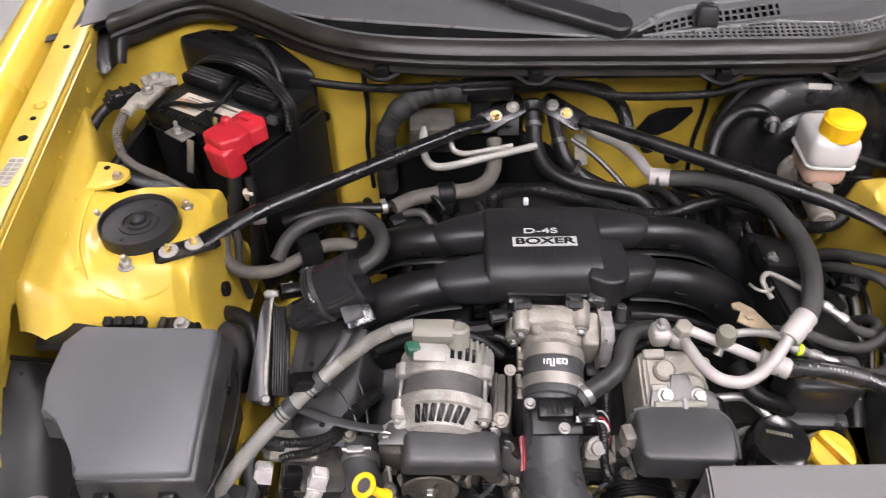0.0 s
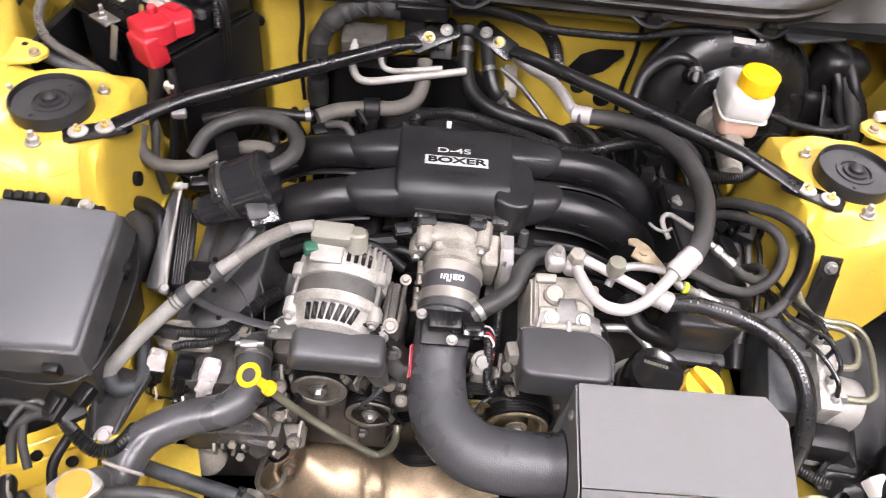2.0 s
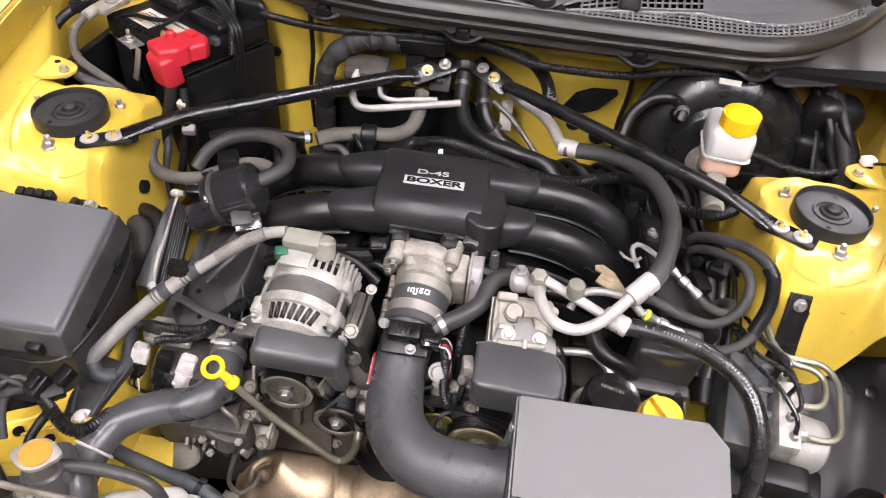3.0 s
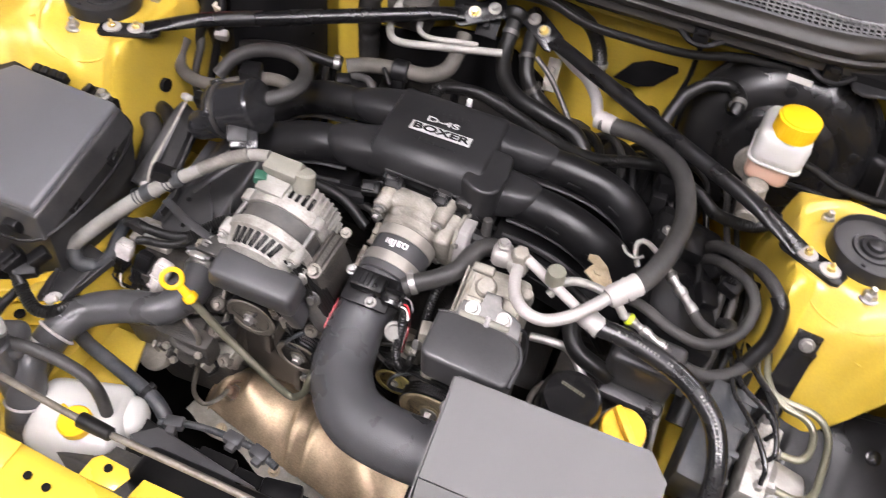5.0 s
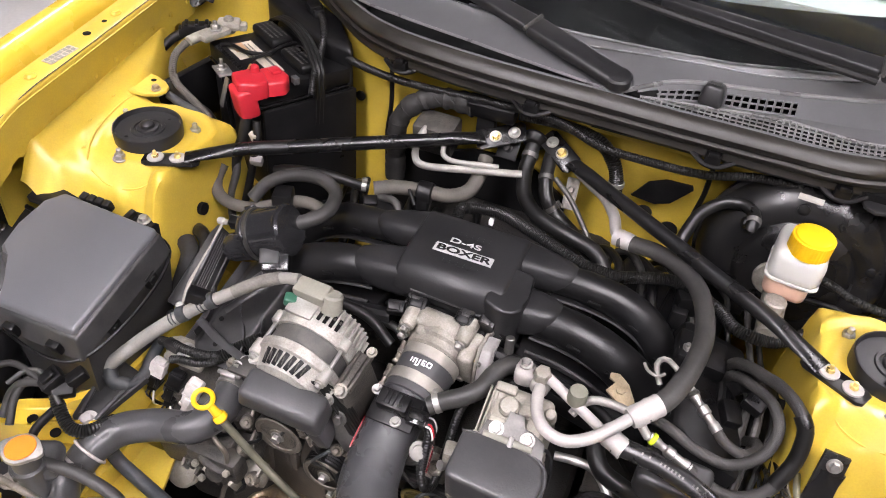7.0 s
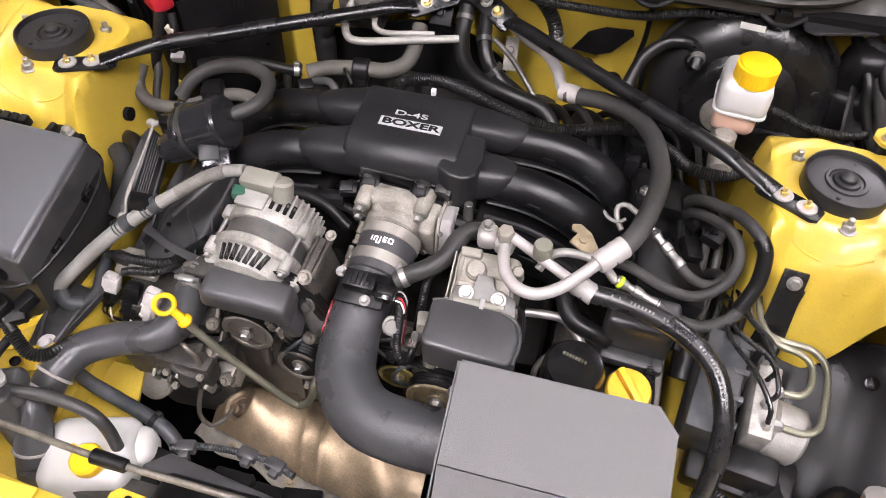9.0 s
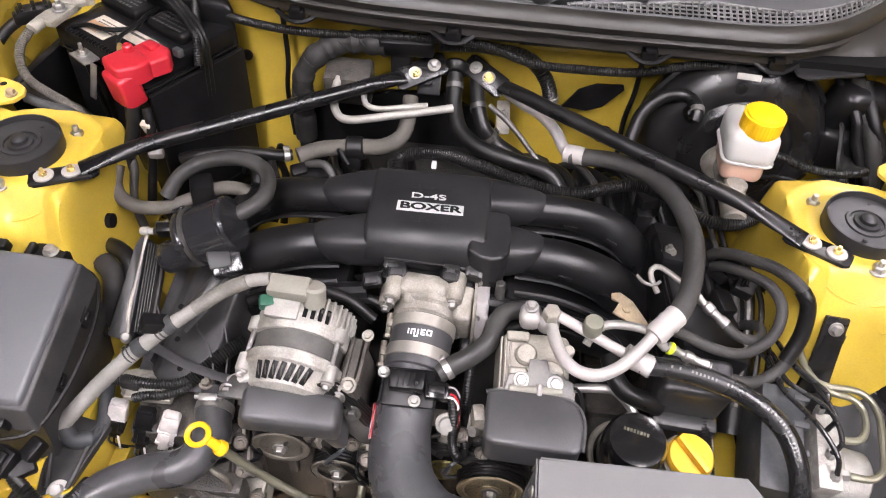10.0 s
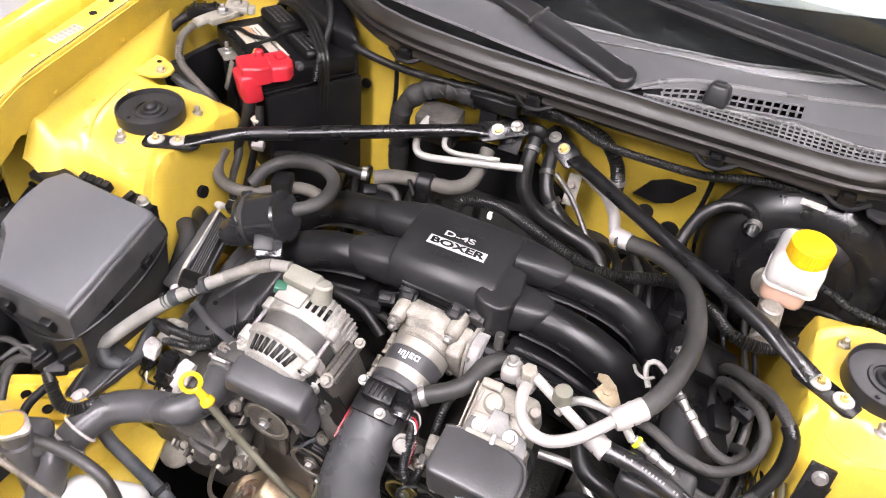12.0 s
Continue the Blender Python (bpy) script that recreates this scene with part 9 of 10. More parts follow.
def thermostat():
    t = thing("thermostat_housing", (-0.24, 0.56, 0.64), "stained cast coolant outlet with connectors", "thermostat housing")
    bm = lathe(bm_new(), (-0.244, 0.562, 0.650), (0.02, -0.25, 1), [(0.030, 0), (0.030, 0.020), (0.024, 0.026), (0.022, 0.038), (0.0, 0.040)], 24)
    box(bm, (-0.290, 0.535, 0.640), (0.10, 0.07, 0.04), turned(8, 0, 0), 0.008)
    box(bm, (-0.270, 0.49, 0.585), (0.11, 0.06, 0.07), turned(10, 0, 5), 0.012)
    rod(bm, (-0.262, 0.455, 0.582), (-0.262, 0.475, 0.585), 0.016, None, 18, 0.003)
    part("casting", bm, BLOCK, t, "dark stained cast body")
    plugs = (((-0.356, 0.526, 0.672), (-0.370, 0.512, 0.620), WORNWHITE, BLACK), ((-0.318, 0.517, 0.676), (-0.331, 0.498, 0.622), BLACK, BLACK), ((-0.283, 0.510, 0.682), (-0.303, 0.500, 0.624), WORNWHITE, WORNWHITE))
    for p, q, mat, low in plugs:
        p, q = V(p), V(q)
        d = (q - p).normalized()
        m = frame_of(d, (0.2, -1, 0.4))
        h = (q - p).length
        bm = box(bm_new(), p + d * h * 0.22, (0.022, 0.017, h * 0.42), m, 0.003)
        box(bm, p + d * h * 0.03, (0.017, 0.013, h * 0.14), m, 0.002)
        box(bm, p + d * h * 0.40, (0.0235, 0.0185, 0.003), m, 0.001)
        plug = part("plug", bm, mat, t, "square sensor plug")
        bm = box(bm_new(), p + d * h * 0.62, (0.020, 0.016, h * 0.42), m, 0.002)
        box(bm, p + d * h * 0.74, (0.022, 0.018, 0.004), m, 0.001)
        box(bm, p + d * h * 0.60 + m @ V((0, 0.0095, 0)), (0.009, 0.004, h * 0.34), m, 0.001)
        box(bm, p + d * h * 0.60 + m @ V((0, -0.0095, 0)), (0.009, 0.004, h * 0.34), m, 0.001)
        box(bm, p + d * h * 0.93, (0.013, 0.011, h * 0.2), m, 0.002)
        part("plug_boot", bm, low, t)
        for j, tint in enumerate((BLUEGREY, BLACK, WHITE_PL)):
            e = q + m @ V((0.004 * (j - 1), 0.002 * j, 0))
            part("wire", tube(bm_new(), [e - d * 0.004, e + d * 0.010 + V((0.003 * j, -0.004, 0)), e + V((0.012 - 0.008 * j, 0.004, -0.035)), e + V((0.02, 0.02, -0.06))], 0.0014, 6), tint, t)
    bm = slab(bm_new(), [(-0.036, -0.014), (-0.010, -0.022), (0.030, -0.012), (0.040, 0.016), (0.014, 0.024), (-0.024, 0.016)], 0.006, (-0.326, 0.556, 0.672), turned(12, 0, 8), 0.002)
    box(bm, (-0.345, 0.566, 0.660), (0.05, 0.03, 0.03), turned(10, 0, 20), 0.006)
    part("bracket_foot", bm, CAST, t, "dusty cast bracket foot")
    bolt(t, (-0.328, 0.554, 0.680), (0.05, -0.25, 1), 0.0075, 0.011, ALU)
    bm = box(bm_new(), (-0.235, 0.470, 0.59), (0.08, 0.03, 0.05), turned(5, 0, 0), 0.008)
    rod(bm, (-0.300, 0.500, 0.516), (-0.302, 0.474, 0.520), 0.029, 0.027, 28, 0.004)
    rod(bm, (-0.228, 0.470, 0.585), (-0.222, 0.446, 0.592), 0.018, 0.015, 20, 0.003)
    tube(bm, [(-0.262, 0.470, 0.600), (-0.238, 0.452, 0.606), (-0.212, 0.452, 0.598), (-0.200, 0.47, 0.58)], 0.006, 10)
    part("pump_cover", bm, BLOCK, t, "dirty dark cast pump body")
    for x, y, z in ((-0.256, 0.452, 0.592), (-0.206, 0.452, 0.600), (-0.248, 0.450, 0.566)):
        bolt(t, (x, y, z), (0, -1, 0.5), 0.0055, 0.0, ALU_DIRTY)
    part("pump_hub", lathe(bm_new(), (-0.302, 0.476, 0.518), (-0.05, -0.8, 0.6), [(0.027, 0), (0.027, 0.010), (0.024, 0.013), (0.008, 0.014), (0, 0.014)], 28), CAST, t, "round pale pump plug")
    for k in range(7):
        p = V((-0.285 + 0.014 * k, 0.468 - 0.002 * (k % 3), 0.566 + 0.012 * (k % 2)))
        part("pump_rib", box(bm_new(), p, (0.005, 0.030, 0.026), turned(20, 0, 12 - 5 * k), 0.0015), ALU_DIRTY if k % 3 == 0 else BLOCK, t)


thermostat()
hose("sensor_loom", [(-0.366, 0.545, 0.690), (-0.345, 0.541, 0.699), (-0.318, 0.537, 0.703), (-0.285, 0.541, 0.703), (-0.262, 0.552, 0.708), (-0.240, 0.576, 0.715)], 0.0066, RUBBER, "ribbed black sensor loom", "wiring loom", ridged=0.15, step=0.0017)
hose("sensor_loom", [(-0.332, 0.523, 0.690), (-0.318, 0.524, 0.696), (-0.296, 0.527, 0.697), (-0.276, 0.535, 0.70), (-0.260, 0.549, 0.706)], 0.0058, RUBBER, "ribbed black sensor loom", "wiring loom", ridged=0.15, step=0.0017)
hose("loom_sleeve", [(-0.268, 0.546, 0.704), (-0.252, 0.562, 0.712), (-0.236, 0.580, 0.718), (-0.215, 0.600, 0.72)], 0.0095, RUBBER, "thick ribbed sleeve where looms join", "wiring loom", ridged=0.15, step=0.0017)
BM = box(bm_new(), (-0.340, 0.539, 0.698), (0.026, 0.016, 0.016), turned(0, 0, -8), 0.005)
solo("tape_wrap", BM, TAPE, "dusty tape round the sensor loom", "tape")


def dipstick():
    t = thing("oil_dipstick", (-0.20, 0.45, 0.50), "dipstick with bright yellow ring handle", "dipstick")
    part("ring_handle", ring(bm_new(), (-0.221, 0.452, 0.747), (0.58, -0.62, 0.52), 0.0115, 0.0032, 32, 10), YELLOW_PL, t, "bright yellow plastic ring")
    bm = rod(bm_new(), (-0.212, 0.452, 0.738), (-0.200, 0.452, 0.724), 0.005, 0.006, 12)
    lathe(bm, (-0.203, 0.452, 0.727), (0.6, 0, -0.7), [(0.008, 0), (0.009, 0.003), (0.009, 0.008), (0.006, 0.011)], 16)
    part("stem", bm, YELLOW_PL, t)
    part("guide_tube", tube(bm_new(), [(-0.200, 0.454, 0.716), (-0.159, 0.456, 0.661), (-0.110, 0.456, 0.612), (-0.078, 0.457, 0.583), (-0.064, 0.458, 0.588), (-0.055, 0.460, 0.603), (-0.051, 0.464, 0.622), (-0.050, 0.474, 0.630)], 0.0050, 12, 0.004), OLIVE, t, "grey-brown steel guide tube")


dipstick()


def exhaust_shield():
    t = thing("exhaust_heat_shield", (-0.15, 0.48, 0.40), "bronze-tinted stamped exhaust heat shield", "heat shield")

    def edge(x):
        return 0.478 - 0.25 * (x + 0.245)

    def place(u, v):
        x = -0.252 + 0.352 * u
        y = edge(x) + (0.572 - edge(x)) * v
        left = ramp(-0.170, -0.215, x)
        roll = math.sin(math.pi * min(1, 0.06 + 0.94 * v)) ** 0.8
        z = 0.398 + (0.068 - 0.034 * left) * roll + 0.008 * math.sin(u * 9 + 0.6) - 0.035 * ramp(-0.225, -0.252, x)
        z += 0.006 * ramp(0.007, 0.0, abs(x + 0.088 + 0.10 * (y - 0.47))) + 0.005 * ramp(0.006, 0.0, abs(x + 0.060 + 0.10 * (y - 0.47)))
        d = math.hypot(x + 0.200, y - 0.508)
        z += 0.004 * ramp(0.010, 0.0, abs(d - 0.024)) - 0.008 * ramp(0.022, 0.014, d) + 0.003 * math.sin(23 * u + 7 * v)
        return Vector((x, y, z))
    part("stamping", sheet(bm_new(), 110, 44, place, 0.0015), BRONZE, t, "stamped bronze-tinted sheet", 60)

    def lip(u, v):
        x = -0.262 + 0.362 * u
        return Vector((x - 0.006 * v, edge(x) + 0.006 - (0.022 + 0.010 * math.sin(u * 11) ** 2) * v, 0.404 - 0.006 * v + 0.0015 * math.sin(40 * u)))
    part("lower_flange", sheet(bm_new(), 60, 4, lip, 0.0022), CAST, t, "pale flat flange along the shield")
    c, ax = V((-0.200, 0.505, 0.432)), V((-0.12, -0.48, 0.9)).normalized()
    part("sensor_ring", ring(bm_new(), c, ax, 0.0185, 0.003, 30, 8), RUST, t, "rusty ring round the sensor")
    part("sensor_boss", lathe(bm_new(), c - ax * 0.006, ax, [(0.013, 0), (0.0125, 0.008), (0.010, 0.010), (0.010, 0.018), (0.0075, 0.020), (0.0075, 0.034), (0.005, 0.037), (0, 0.038)], 18), RUST, t, "rusty oxygen sensor in the shield")
    part("sensor_nut", lathe(bm_new(), c + ax * 0.005, ax, [(0.0125, 0), (0.0125, 0.006), (0.010, 0.007)], 6), PULLEY, t)
    e = c + ax * 0.030
    part("sensor_wire", tube(bm_new(), [e, (-0.208, 0.468, 0.462), (-0.224, 0.458, 0.456), (-0.236, 0.458, 0.480), (-0.226, 0.459, 0.530), (-0.216, 0.460, 0.565), (-0.209, 0.460, 0.627), (-0.224, 0.462, 0.650), (-0.245, 0.480, 0.645)], 0.0034, 10, 0.005), PULLEY, t, "grey-brown sensor wire")
    for u in (0.18, 0.47, 0.80):
        bolt(t, lip(u, 0.5) + V((0, 0, 0.001)), (0, -0.3, 1), 0.006, 0.009, TAN)


exhaust_shield()


def radiator():
    t = thing("radiator", (-0.1, 0.30, 0.35), "black radiator with end tank and filler cap", "radiator")
    part("core", box(bm_new(), (-0.02, 0.285, 0.42), (0.66, 0.035, 0.36), None, 0.004), DARKSTEEL, t)
    part("top_tank", box(bm_new(), (0.065, 0.290, 0.595), (0.49, 0.055, 0.045), None, 0.012, 3), BLACK, t, "black plastic top tank")
    bm = rod(bm_new(), (-0.362, 0.308, 0.60), (-0.364, 0.310, 0.735), 0.016, None, 24)
    rod(bm, (-0.352, 0.30, 0.63), (-0.372, 0.365, 0.62), 0.019, None, 20)
    tube(bm, [(-0.362, 0.345, 0.662), (-0.350, 0.324, 0.645), (-0.345, 0.300, 0.605), (-0.352, 0.282, 0.54), (-0.36, 0.272, 0.45)], 0.0225, 24)
    box(bm, (-0.372, 0.326, 0.690), (0.056, 0.048, 0.030), turned(0, 0, 25), 0.012, 3)
    box(bm, (-0.392, 0.304, 0.672), (0.05, 0.030, 0.006), turned(10, 0, 12), 0.002)
    rod(bm, (-0.364, 0.310, 0.700), (-0.364, 0.310, 0.712), 0.0195, None, 24, 0.003)
    part("filler_neck", bm, GUARD, t, "dusty grey plastic filler neck")
    part("neck_band", ring(bm_new(), (-0.3455, 0.3025, 0.609), (0.05, -0.5, -0.85), 0.0232, 0.0022, 32, 8), PALE, t, "pale clamp band on the lower hose")
    bolt(t, (-0.388, 0.297, 0.677), (0, -0.1, 1), 0.008, 0.012, ALU_DIRTY)
    cap = V((-0.364, 0.310, 0.733))
    out = []
    for k in range(24):
        a = 2 * math.pi * k / 24
        r = 0.0205 + 0.007 * max(0, math.cos(2 * a)) ** 3
        out.append((r * math.cos(a), r * math.sin(a)))
    part("cap", slab(bm_new(), out, 0.0045, cap + V((0, 0, 0.003)), turned(0, 0, 10), 0.001), STEEL, t, "bright pressed steel radiator cap")
    part("cap_label", lathe(bm_new(), cap + V((0, 0, 0.008)), (0, 0, 1), [(0.0168, 0), (0.0168, 0.0008), (0, 0.001)], 28), ORANGE, t, "orange round warning label")
    part("overflow_hose", tube(bm_new(), [(-0.362, 0.318, 0.706), (-0.338, 0.326, 0.699), (-0.305, 0.3315, 0.690), (-0.275, 0.331, 0.684), (-0.258, 0.329, 0.676), (-0.247, 0.3265, 0.655), (-0.246, 0.325, 0.60)], 0.0076, 12), HOSE, t, "black overflow hose")


radiator()


def washer_tank():
    t = thing("coolant_reservoir", (-0.283, 0.31, 0.46), "white plastic reservoir with yellow cap", "reservoir")
    part("tank", box(bm_new(), (-0.281, 0.316, 0.545), (0.118, 0.100, 0.15), turned(0, 0, 17), 0.020, 4, 0.94), MILKY, t, "milky white plastic tank")
    part("shoulder", box(bm_new(), (-0.234, 0.345, 0.585), (0.040, 0.05, 0.05), turned(0, 0, 17), 0.018, 4), MILKY, t)
    part("neck", lathe(bm_new(), (-0.264, 0.298, 0.612), (0, -0.1, 1), [(0.017, 0), (0.017, 0.012)], 24), MILKY, t)
    part("cap", lathe(bm_new(), (-0.264, 0.297, 0.622), (0, -0.1, 1), [(0.0185, 0), (0.0195, 0.002), (0.0195, 0.013), (0.017, 0.016), (0, 0.016)], 32), YELLOW_PL, t, "yellow screw cap")
    part("cap_tab", box(bm_new(), (-0.288, 0.305, 0.628), (0.014, 0.010, 0.006), turned(0, 0, -20), 0.002), YELLOW_PL, t)

washer_tank()
hose("bonnet_prop", [(-0.440, 0.325, 0.722), (-0.432, 0.305, 0.722), (-0.418, 0.288, 0.720), (-0.396, 0.281, 0.720), (-0.307, 0.2755, 0.7205), (-0.188, 0.267, 0.722), (0.0, 0.266, 0.716), (0.12, 0.255, 0.705)], 0.0040, PULLEY, "thin steel bonnet prop rod", "prop rod")
BM = box(bm_new(), (-0.424, 0.286, 0.700), (0.052, 0.048, 0.022), turned(0, 0, -42), 0.006, 3)
box(BM, (-0.436, 0.308, 0.716), (0.016, 0.040, 0.020), turned(0, 0, 18), 0.006, 3)
solo("prop_pivot", BM, BLACK, "black plastic prop rod pivot on the panel", "pivot")
BM = rod(bm_new(), (-0.210, 0.2685, 0.7215), (-0.168, 0.2665, 0.7220), 0.0085, 0.0075, 16, 0.002)
solo("prop_grip", BM, RUBBER, "dark rubber grip on prop rod", "grip")
hose("lower_coolant_hose", [(-0.385, 0.425, 0.597), (-0.345, 0.407, 0.600), (-0.292, 0.393, 0.600), (-0.241, 0.380, 0.600), (-0.212, 0.371, 0.595), (-0.194, 0.360, 0.578), (-0.188, 0.350, 0.54)], 0.0095, BLUEGREY, "blue-grey lower coolant hose", clamps=(0.66,), bands=BLACK)
hose("fan_loom", [(-0.195, 0.350, 0.598), (-0.158, 0.361, 0.600), (-0.118, 0.366, 0.600), (-0.071, 0.365, 0.600), (-0.036, 0.355, 0.600)], 0.0048, BLUEGREY, "ribbed loom above the radiator", "wiring loom", ridged=0.16, step=0.0017)
for P, E in (((-0.176, 0.355, 0.600), 15), ((-0.100, 0.366, 0.600), -5), ((-0.062, 0.362, 0.600), -12)):
    BM = box(bm_new(), P, (0.024, 0.016, 0.014), turned(0, 0, E), 0.003)
    box(BM, V(P) + V((0.002, -0.010, 0.001)), (0.012, 0.012, 0.010), turned(0, 0, E), 0.002)
    solo("fan_connector", BM, GUARD, "grey fan loom connector", "connector", "fan loom connectors")
BM = slab(bm_new(), [(-0.215, 0.318), (-0.173, 0.305), (-0.040, 0.302), (-0.042, 0.322), (-0.188, 0.342)], 0.016, (0, 0, 0.590), None, 0.004)
solo("air_channel", BM, GUARD, "dark grey moulded channel above the radiator", "channel")
BM = box(bm_new(), (-0.02, 0.325, 0.56), (0.62, 0.05, 0.03), None, 0.006)
for K in range(5):
    box(BM, (-0.20 + 0.09 * K, 0.335, 0.58), (0.05, 0.03, 0.018), turned(0, 0, 10 * (K % 3 - 1)), 0.004)
solo("fan_shroud", BM, BLACK, "black plastic fan shroud behind the radiator", "shroud")

# front cross panel in body colour, with a black slam cover
BM = sheet(bm_new(), 60, 10, lambda u, v: Vector((-0.46 + 0.92 * u, 0.140 + 0.086 * v + 0.028 * abs(2 * u - 1) ** 2, 0.690 - 0.010 * abs(2 * v - 1) ** 4 - 0.003 * math.exp(-((v - 0.72) / 0.05) ** 2))), 0.002)
slab(BM, [(-0.043, 0.0), (0.0, 0.0), (0.006, 0.018), (-0.002, 0.026), (-0.036, 0.028), (-0.042, 0.020)], 0.002, (-0.145, 0.228, 0.687), None, 0.0006)
slab(BM, [(-0.115, -0.030), (0.06, -0.030), (0.06, 0.006), (-0.010, 0.004), (-0.056, 0.050), (-0.103, 0.028)], 0.002, (-0.320, 0.226, 0.690), None, 0.0006)
slab(BM, [(-0.03, -0.014), (0.034, -0.014), (0.030, 0.012), (-0.026, 0.012)], 0.002, (-0.112, 0.248, 0.658), None, 0.0006)
panel = part("front_panel", BM, YELLOW, car, "bright yellow front cross panel", 60)
for X, Y in ((-0.354, 0.243), (-0.231, 0.206), (-0.206, 0.203), (-0.164, 0.245), (0.3, 0.19)):
    part("punched_hole", lathe(bm_new(), (X, Y, 0.6905), (0, 0, 1), [(0.0045, 0), (0.0045, 0.0022)], 12), DARK, car)
bolt(car, (-0.331, 0.205, 0.692), (0, 0, 1), 0.007, 0.013, ALU)
BM = slab(bm_new(), [(-0.07, -0.04), (0.55, -0.04), (0.55, 0.05), (0.0, 0.05)], 0.02, (-0.05, 0.225, 0.640), turned(4, 0, 0), 0.006)
solo("slam_cover", BM, BLACK, "black plastic slam panel cover", "cover")


# wheel arch liners
def liner(side):
    t = thing("wheel_arch_liner", (side * 0.59, 0.48, 0.45), "softly folded black plastic wheel arch liner", "arch liner", "wheel arch liners")

    def place(u, v):
        a = 0.445 + 0.30 * u
        y = 0.655 - 0.36 * v
        return Vector((side * a, y, 0.735 - 0.30 * (v ** 1.2) - 0.05 * (1 - u)))
    def folded(u, v):
        p = place(u, v)
        return p + V((0, 0, 0.007 * math.sin(15 * u + 2 * v) * ramp(0.0, 0.15, v)))
    part("sheet", sheet(bm_new(), 60, 24, folded, 0.002), BLACK, t, "", 60)
    part("upper_lip", tube(bm_new(), [folded(k / 12, 0.0) + V((0, 0, 0.001)) for k in range(13)], 0.004, 8, 0.012), BLACK, t)
    for u in (0.2, 0.55, 0.9):
        part("push_clip", lathe(bm_new(), folded(u, 0.12) + V((0, 0, 0.001)), (0, -0.6, 0.8), [(0.009, 0), (0.009, 0.0015), (0.006, 0.003), (0, 0.003)], 16), SATIN, t)


for S in (-1, 1):
    liner(S)


def corner_lamp(side):
    t = thing("corner_lamp", (side * 0.60, 0.42, 0.58), "amber corner lamp bulb in a dark housing", "corner lamp", "corner lamps")
    part("housing", box(bm_new(), (side * 0.605, 0.40, 0.62), (0.16, 0.12, 0.14), turned(0, 0, side * -30), 0.03, 3), BLACK, t, "dark moulded lamp housing")
    a, ax = V((side * 0.598, 0.432, 0.680)), V((-side * 0.10, 0.35, 0.9)).normalized()
    part("amber_body", lathe(bm_new(), a, ax, [(0.020, 0), (0.020, 0.030), (0.016, 0.036)], 24), ORANGE, t, "ribbed amber bulb body")
    part("socket_rim", lathe(bm_new(), a + ax * 0.034, ax, [(0.018, 0), (0.019, 0.003), (0.018, 0.008), (0.010, 0.011), (0, 0.011)], 24), PALE, t, "pale grey socket rim")

for S in (-1, 1):
    corner_lamp(S)

# wires in front of the fuse box
hose("lamp_wire", [(-0.440, 0.350, 0.690), (-0.452, 0.375, 0.705), (-0.455, 0.400, 0.712), (-0.440, 0.418, 0.708), (-0.420, 0.425, 0.70), (-0.412, 0.410, 0.69)], 0.005, TAPE, "black lamp wire looping beside the fuse box", "wire")
hose("lamp_wire", [(-0.470, 0.385, 0.715), (-0.460, 0.405, 0.722), (-0.446, 0.415, 0.720), (-0.425, 0.408, 0.708), (-0.405, 0.398, 0.695)], 0.0035, HOSE, "black lamp wire looping beside the fuse box", "wire")
hose("lamp_wire", [(-0.425, 0.345, 0.640), (-0.430, 0.370, 0.66), (-0.420, 0.395, 0.675), (-0.410, 0.405, 0.685)], 0.006, BLACK, "black lamp wire looping beside the fuse box", "wire")
BM = box(bm_new(), (-0.413, 0.416, 0.700), (0.026, 0.020, 0.018), turned(20, 0, 35), 0.003)
box(BM, (-0.404, 0.432, 0.712), (0.018, 0.026, 0.016), turned(20, 0, -30), 0.003)
solo("lamp_connector", BM, BLACK, "black lamp connector on a bracket", "connector")
hose("lamp_loom", [(-0.424, 0.412, 0.703), (-0.417, 0.404, 0.692), (-0.402, 0.394, 0.681), (-0.386, 0.387, 0.672), (-0.372, 0.391, 0.667), (-0.362, 0.404, 0.664), (-0.36, 0.43, 0.65)], 0.0088, RUBBER, "thick ribbed black lamp loom", "wiring loom", ridged=0.15, step=0.0017)
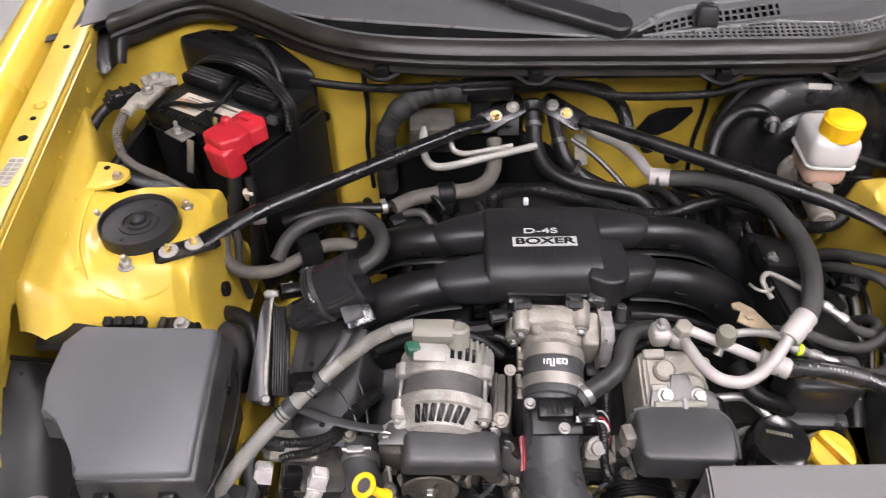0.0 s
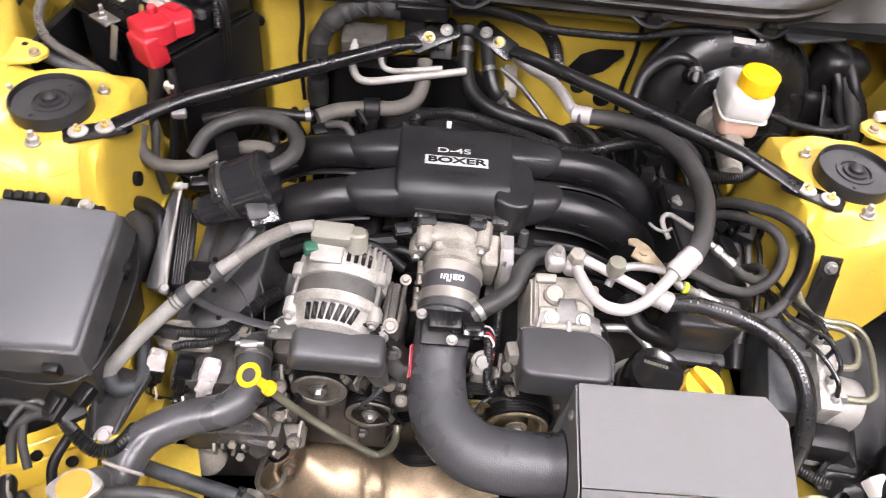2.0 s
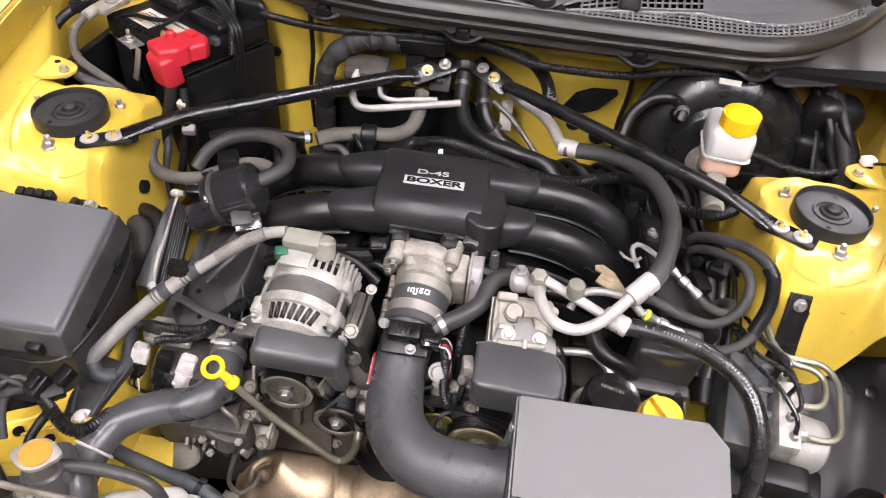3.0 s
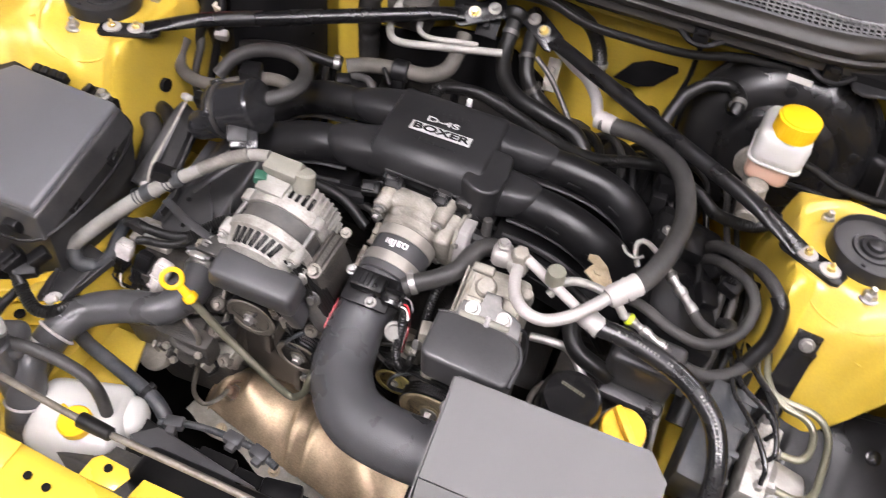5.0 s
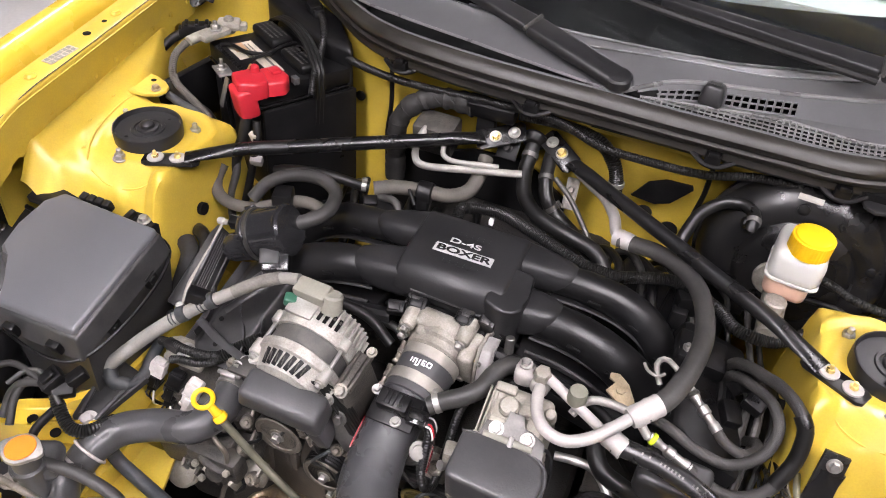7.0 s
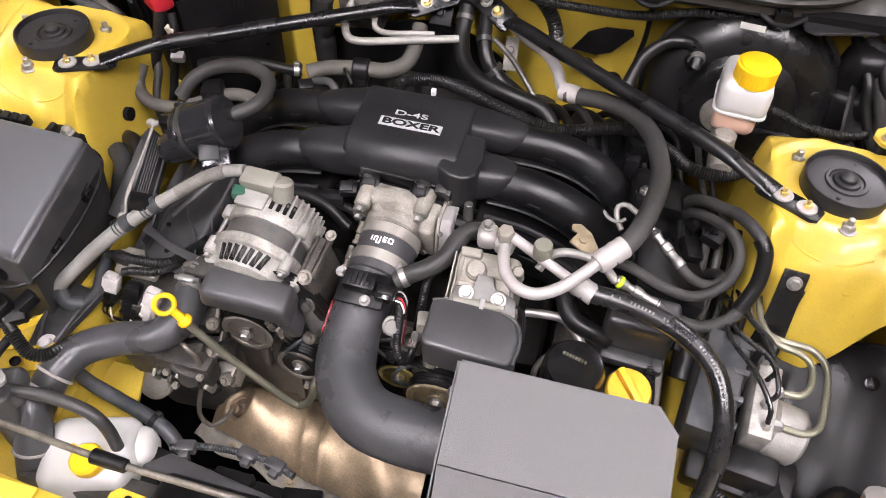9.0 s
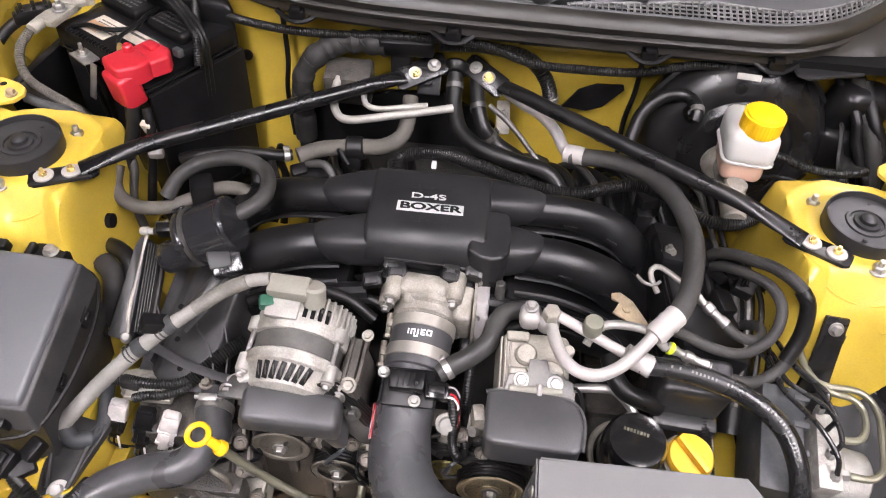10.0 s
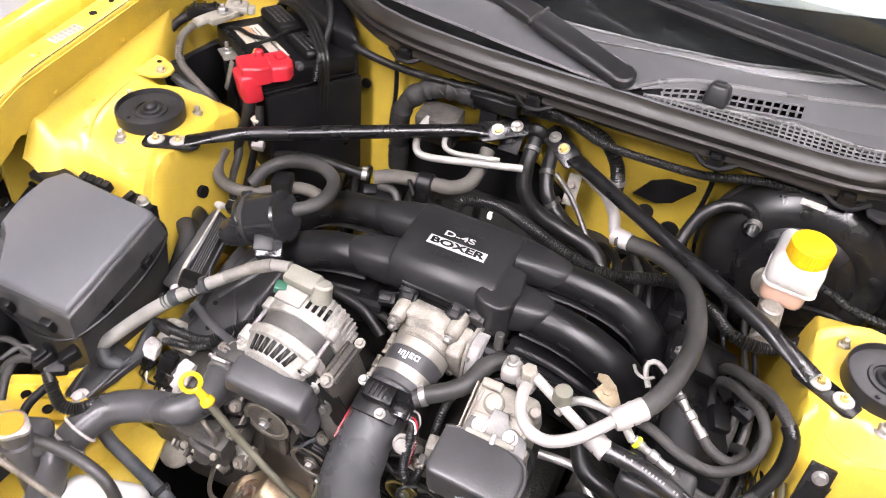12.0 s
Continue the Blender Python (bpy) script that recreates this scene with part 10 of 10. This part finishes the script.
hose("lamp_wire", [(-0.504, 0.395, 0.720), (-0.480, 0.408, 0.725), (-0.453, 0.408, 0.720), (-0.434, 0.408, 0.705)], 0.0045, TAPE, "grey lamp wire beside the fuse box", "wire")
hose("lamp_wire", [(-0.464, 0.360, 0.680), (-0.467, 0.382, 0.700), (-0.454, 0.394, 0.715), (-0.438, 0.409, 0.708)], 0.0055, TAPE, "grey lamp wire beside the fuse box", "wire")
BM = box(bm_new(), (-0.429, 0.415, 0.712), (0.026, 0.030, 0.018), turned(25, 0, -25), 0.003)
box(BM, V((-0.429, 0.415, 0.712)) + V((0.0, -0.004, 0.011)), (0.014, 0.020, 0.006), turned(25, 0, -25), 0.002)
solo("lamp_connector", BM, BLACK, "square black lamp connector on a loom", "connector")
# filler neck and bag by the pressure unit
BM = lathe(bm_new(), (0.458, 0.372, 0.585), (0.05, 0.1, 1), [(0.026, 0), (0.026, 0.040), (0.033, 0.042), (0.035, 0.048), (0.035, 0.060), (0.030, 0.068), (0.012, 0.072), (0, 0.072)], 32)
solo("washer_filler_cap", BM, FILLER, "yellowed plastic washer filler cap", "filler cap")
hose("lamp_loom", [(0.425, 0.452, 0.64), (0.440, 0.440, 0.655), (0.458, 0.425, 0.66), (0.472, 0.415, 0.665)], 0.007, RUBBER, "ribbed black lamp loom", "wiring loom", ridged=0.12, step=0.0017)
BM = sheet(bm_new(), 14, 14, lambda u, v: Vector((0.475 + 0.06 * u + 0.006 * math.sin(9 * v), 0.46 - 0.055 * v + 0.008 * math.sin(7 * u), 0.665 + 0.012 * math.sin(5 * u + 7 * v) - 0.03 * (u - 0.4) ** 2 - 0.02 * v)), 0.004)
solo("wrapped_connector", BM, RUBBER, "crumpled dark tape round a connector", "tape")
BM = box(bm_new(), (0.528, 0.412, 0.668), (0.024, 0.030, 0.020), turned(10, 0, 20), 0.003)
solo("lamp_connector", BM, WHITE_PL, "pale lamp connector plug", "connector")
BM = box(bm_new(), (0.465, 0.468, 0.672), (0.07, 0.035, 0.05), turned(10, 0, -8), 0.008)
solo("unit_plug", BM, BLACK, "black multi-pin plug below the unit", "connector")
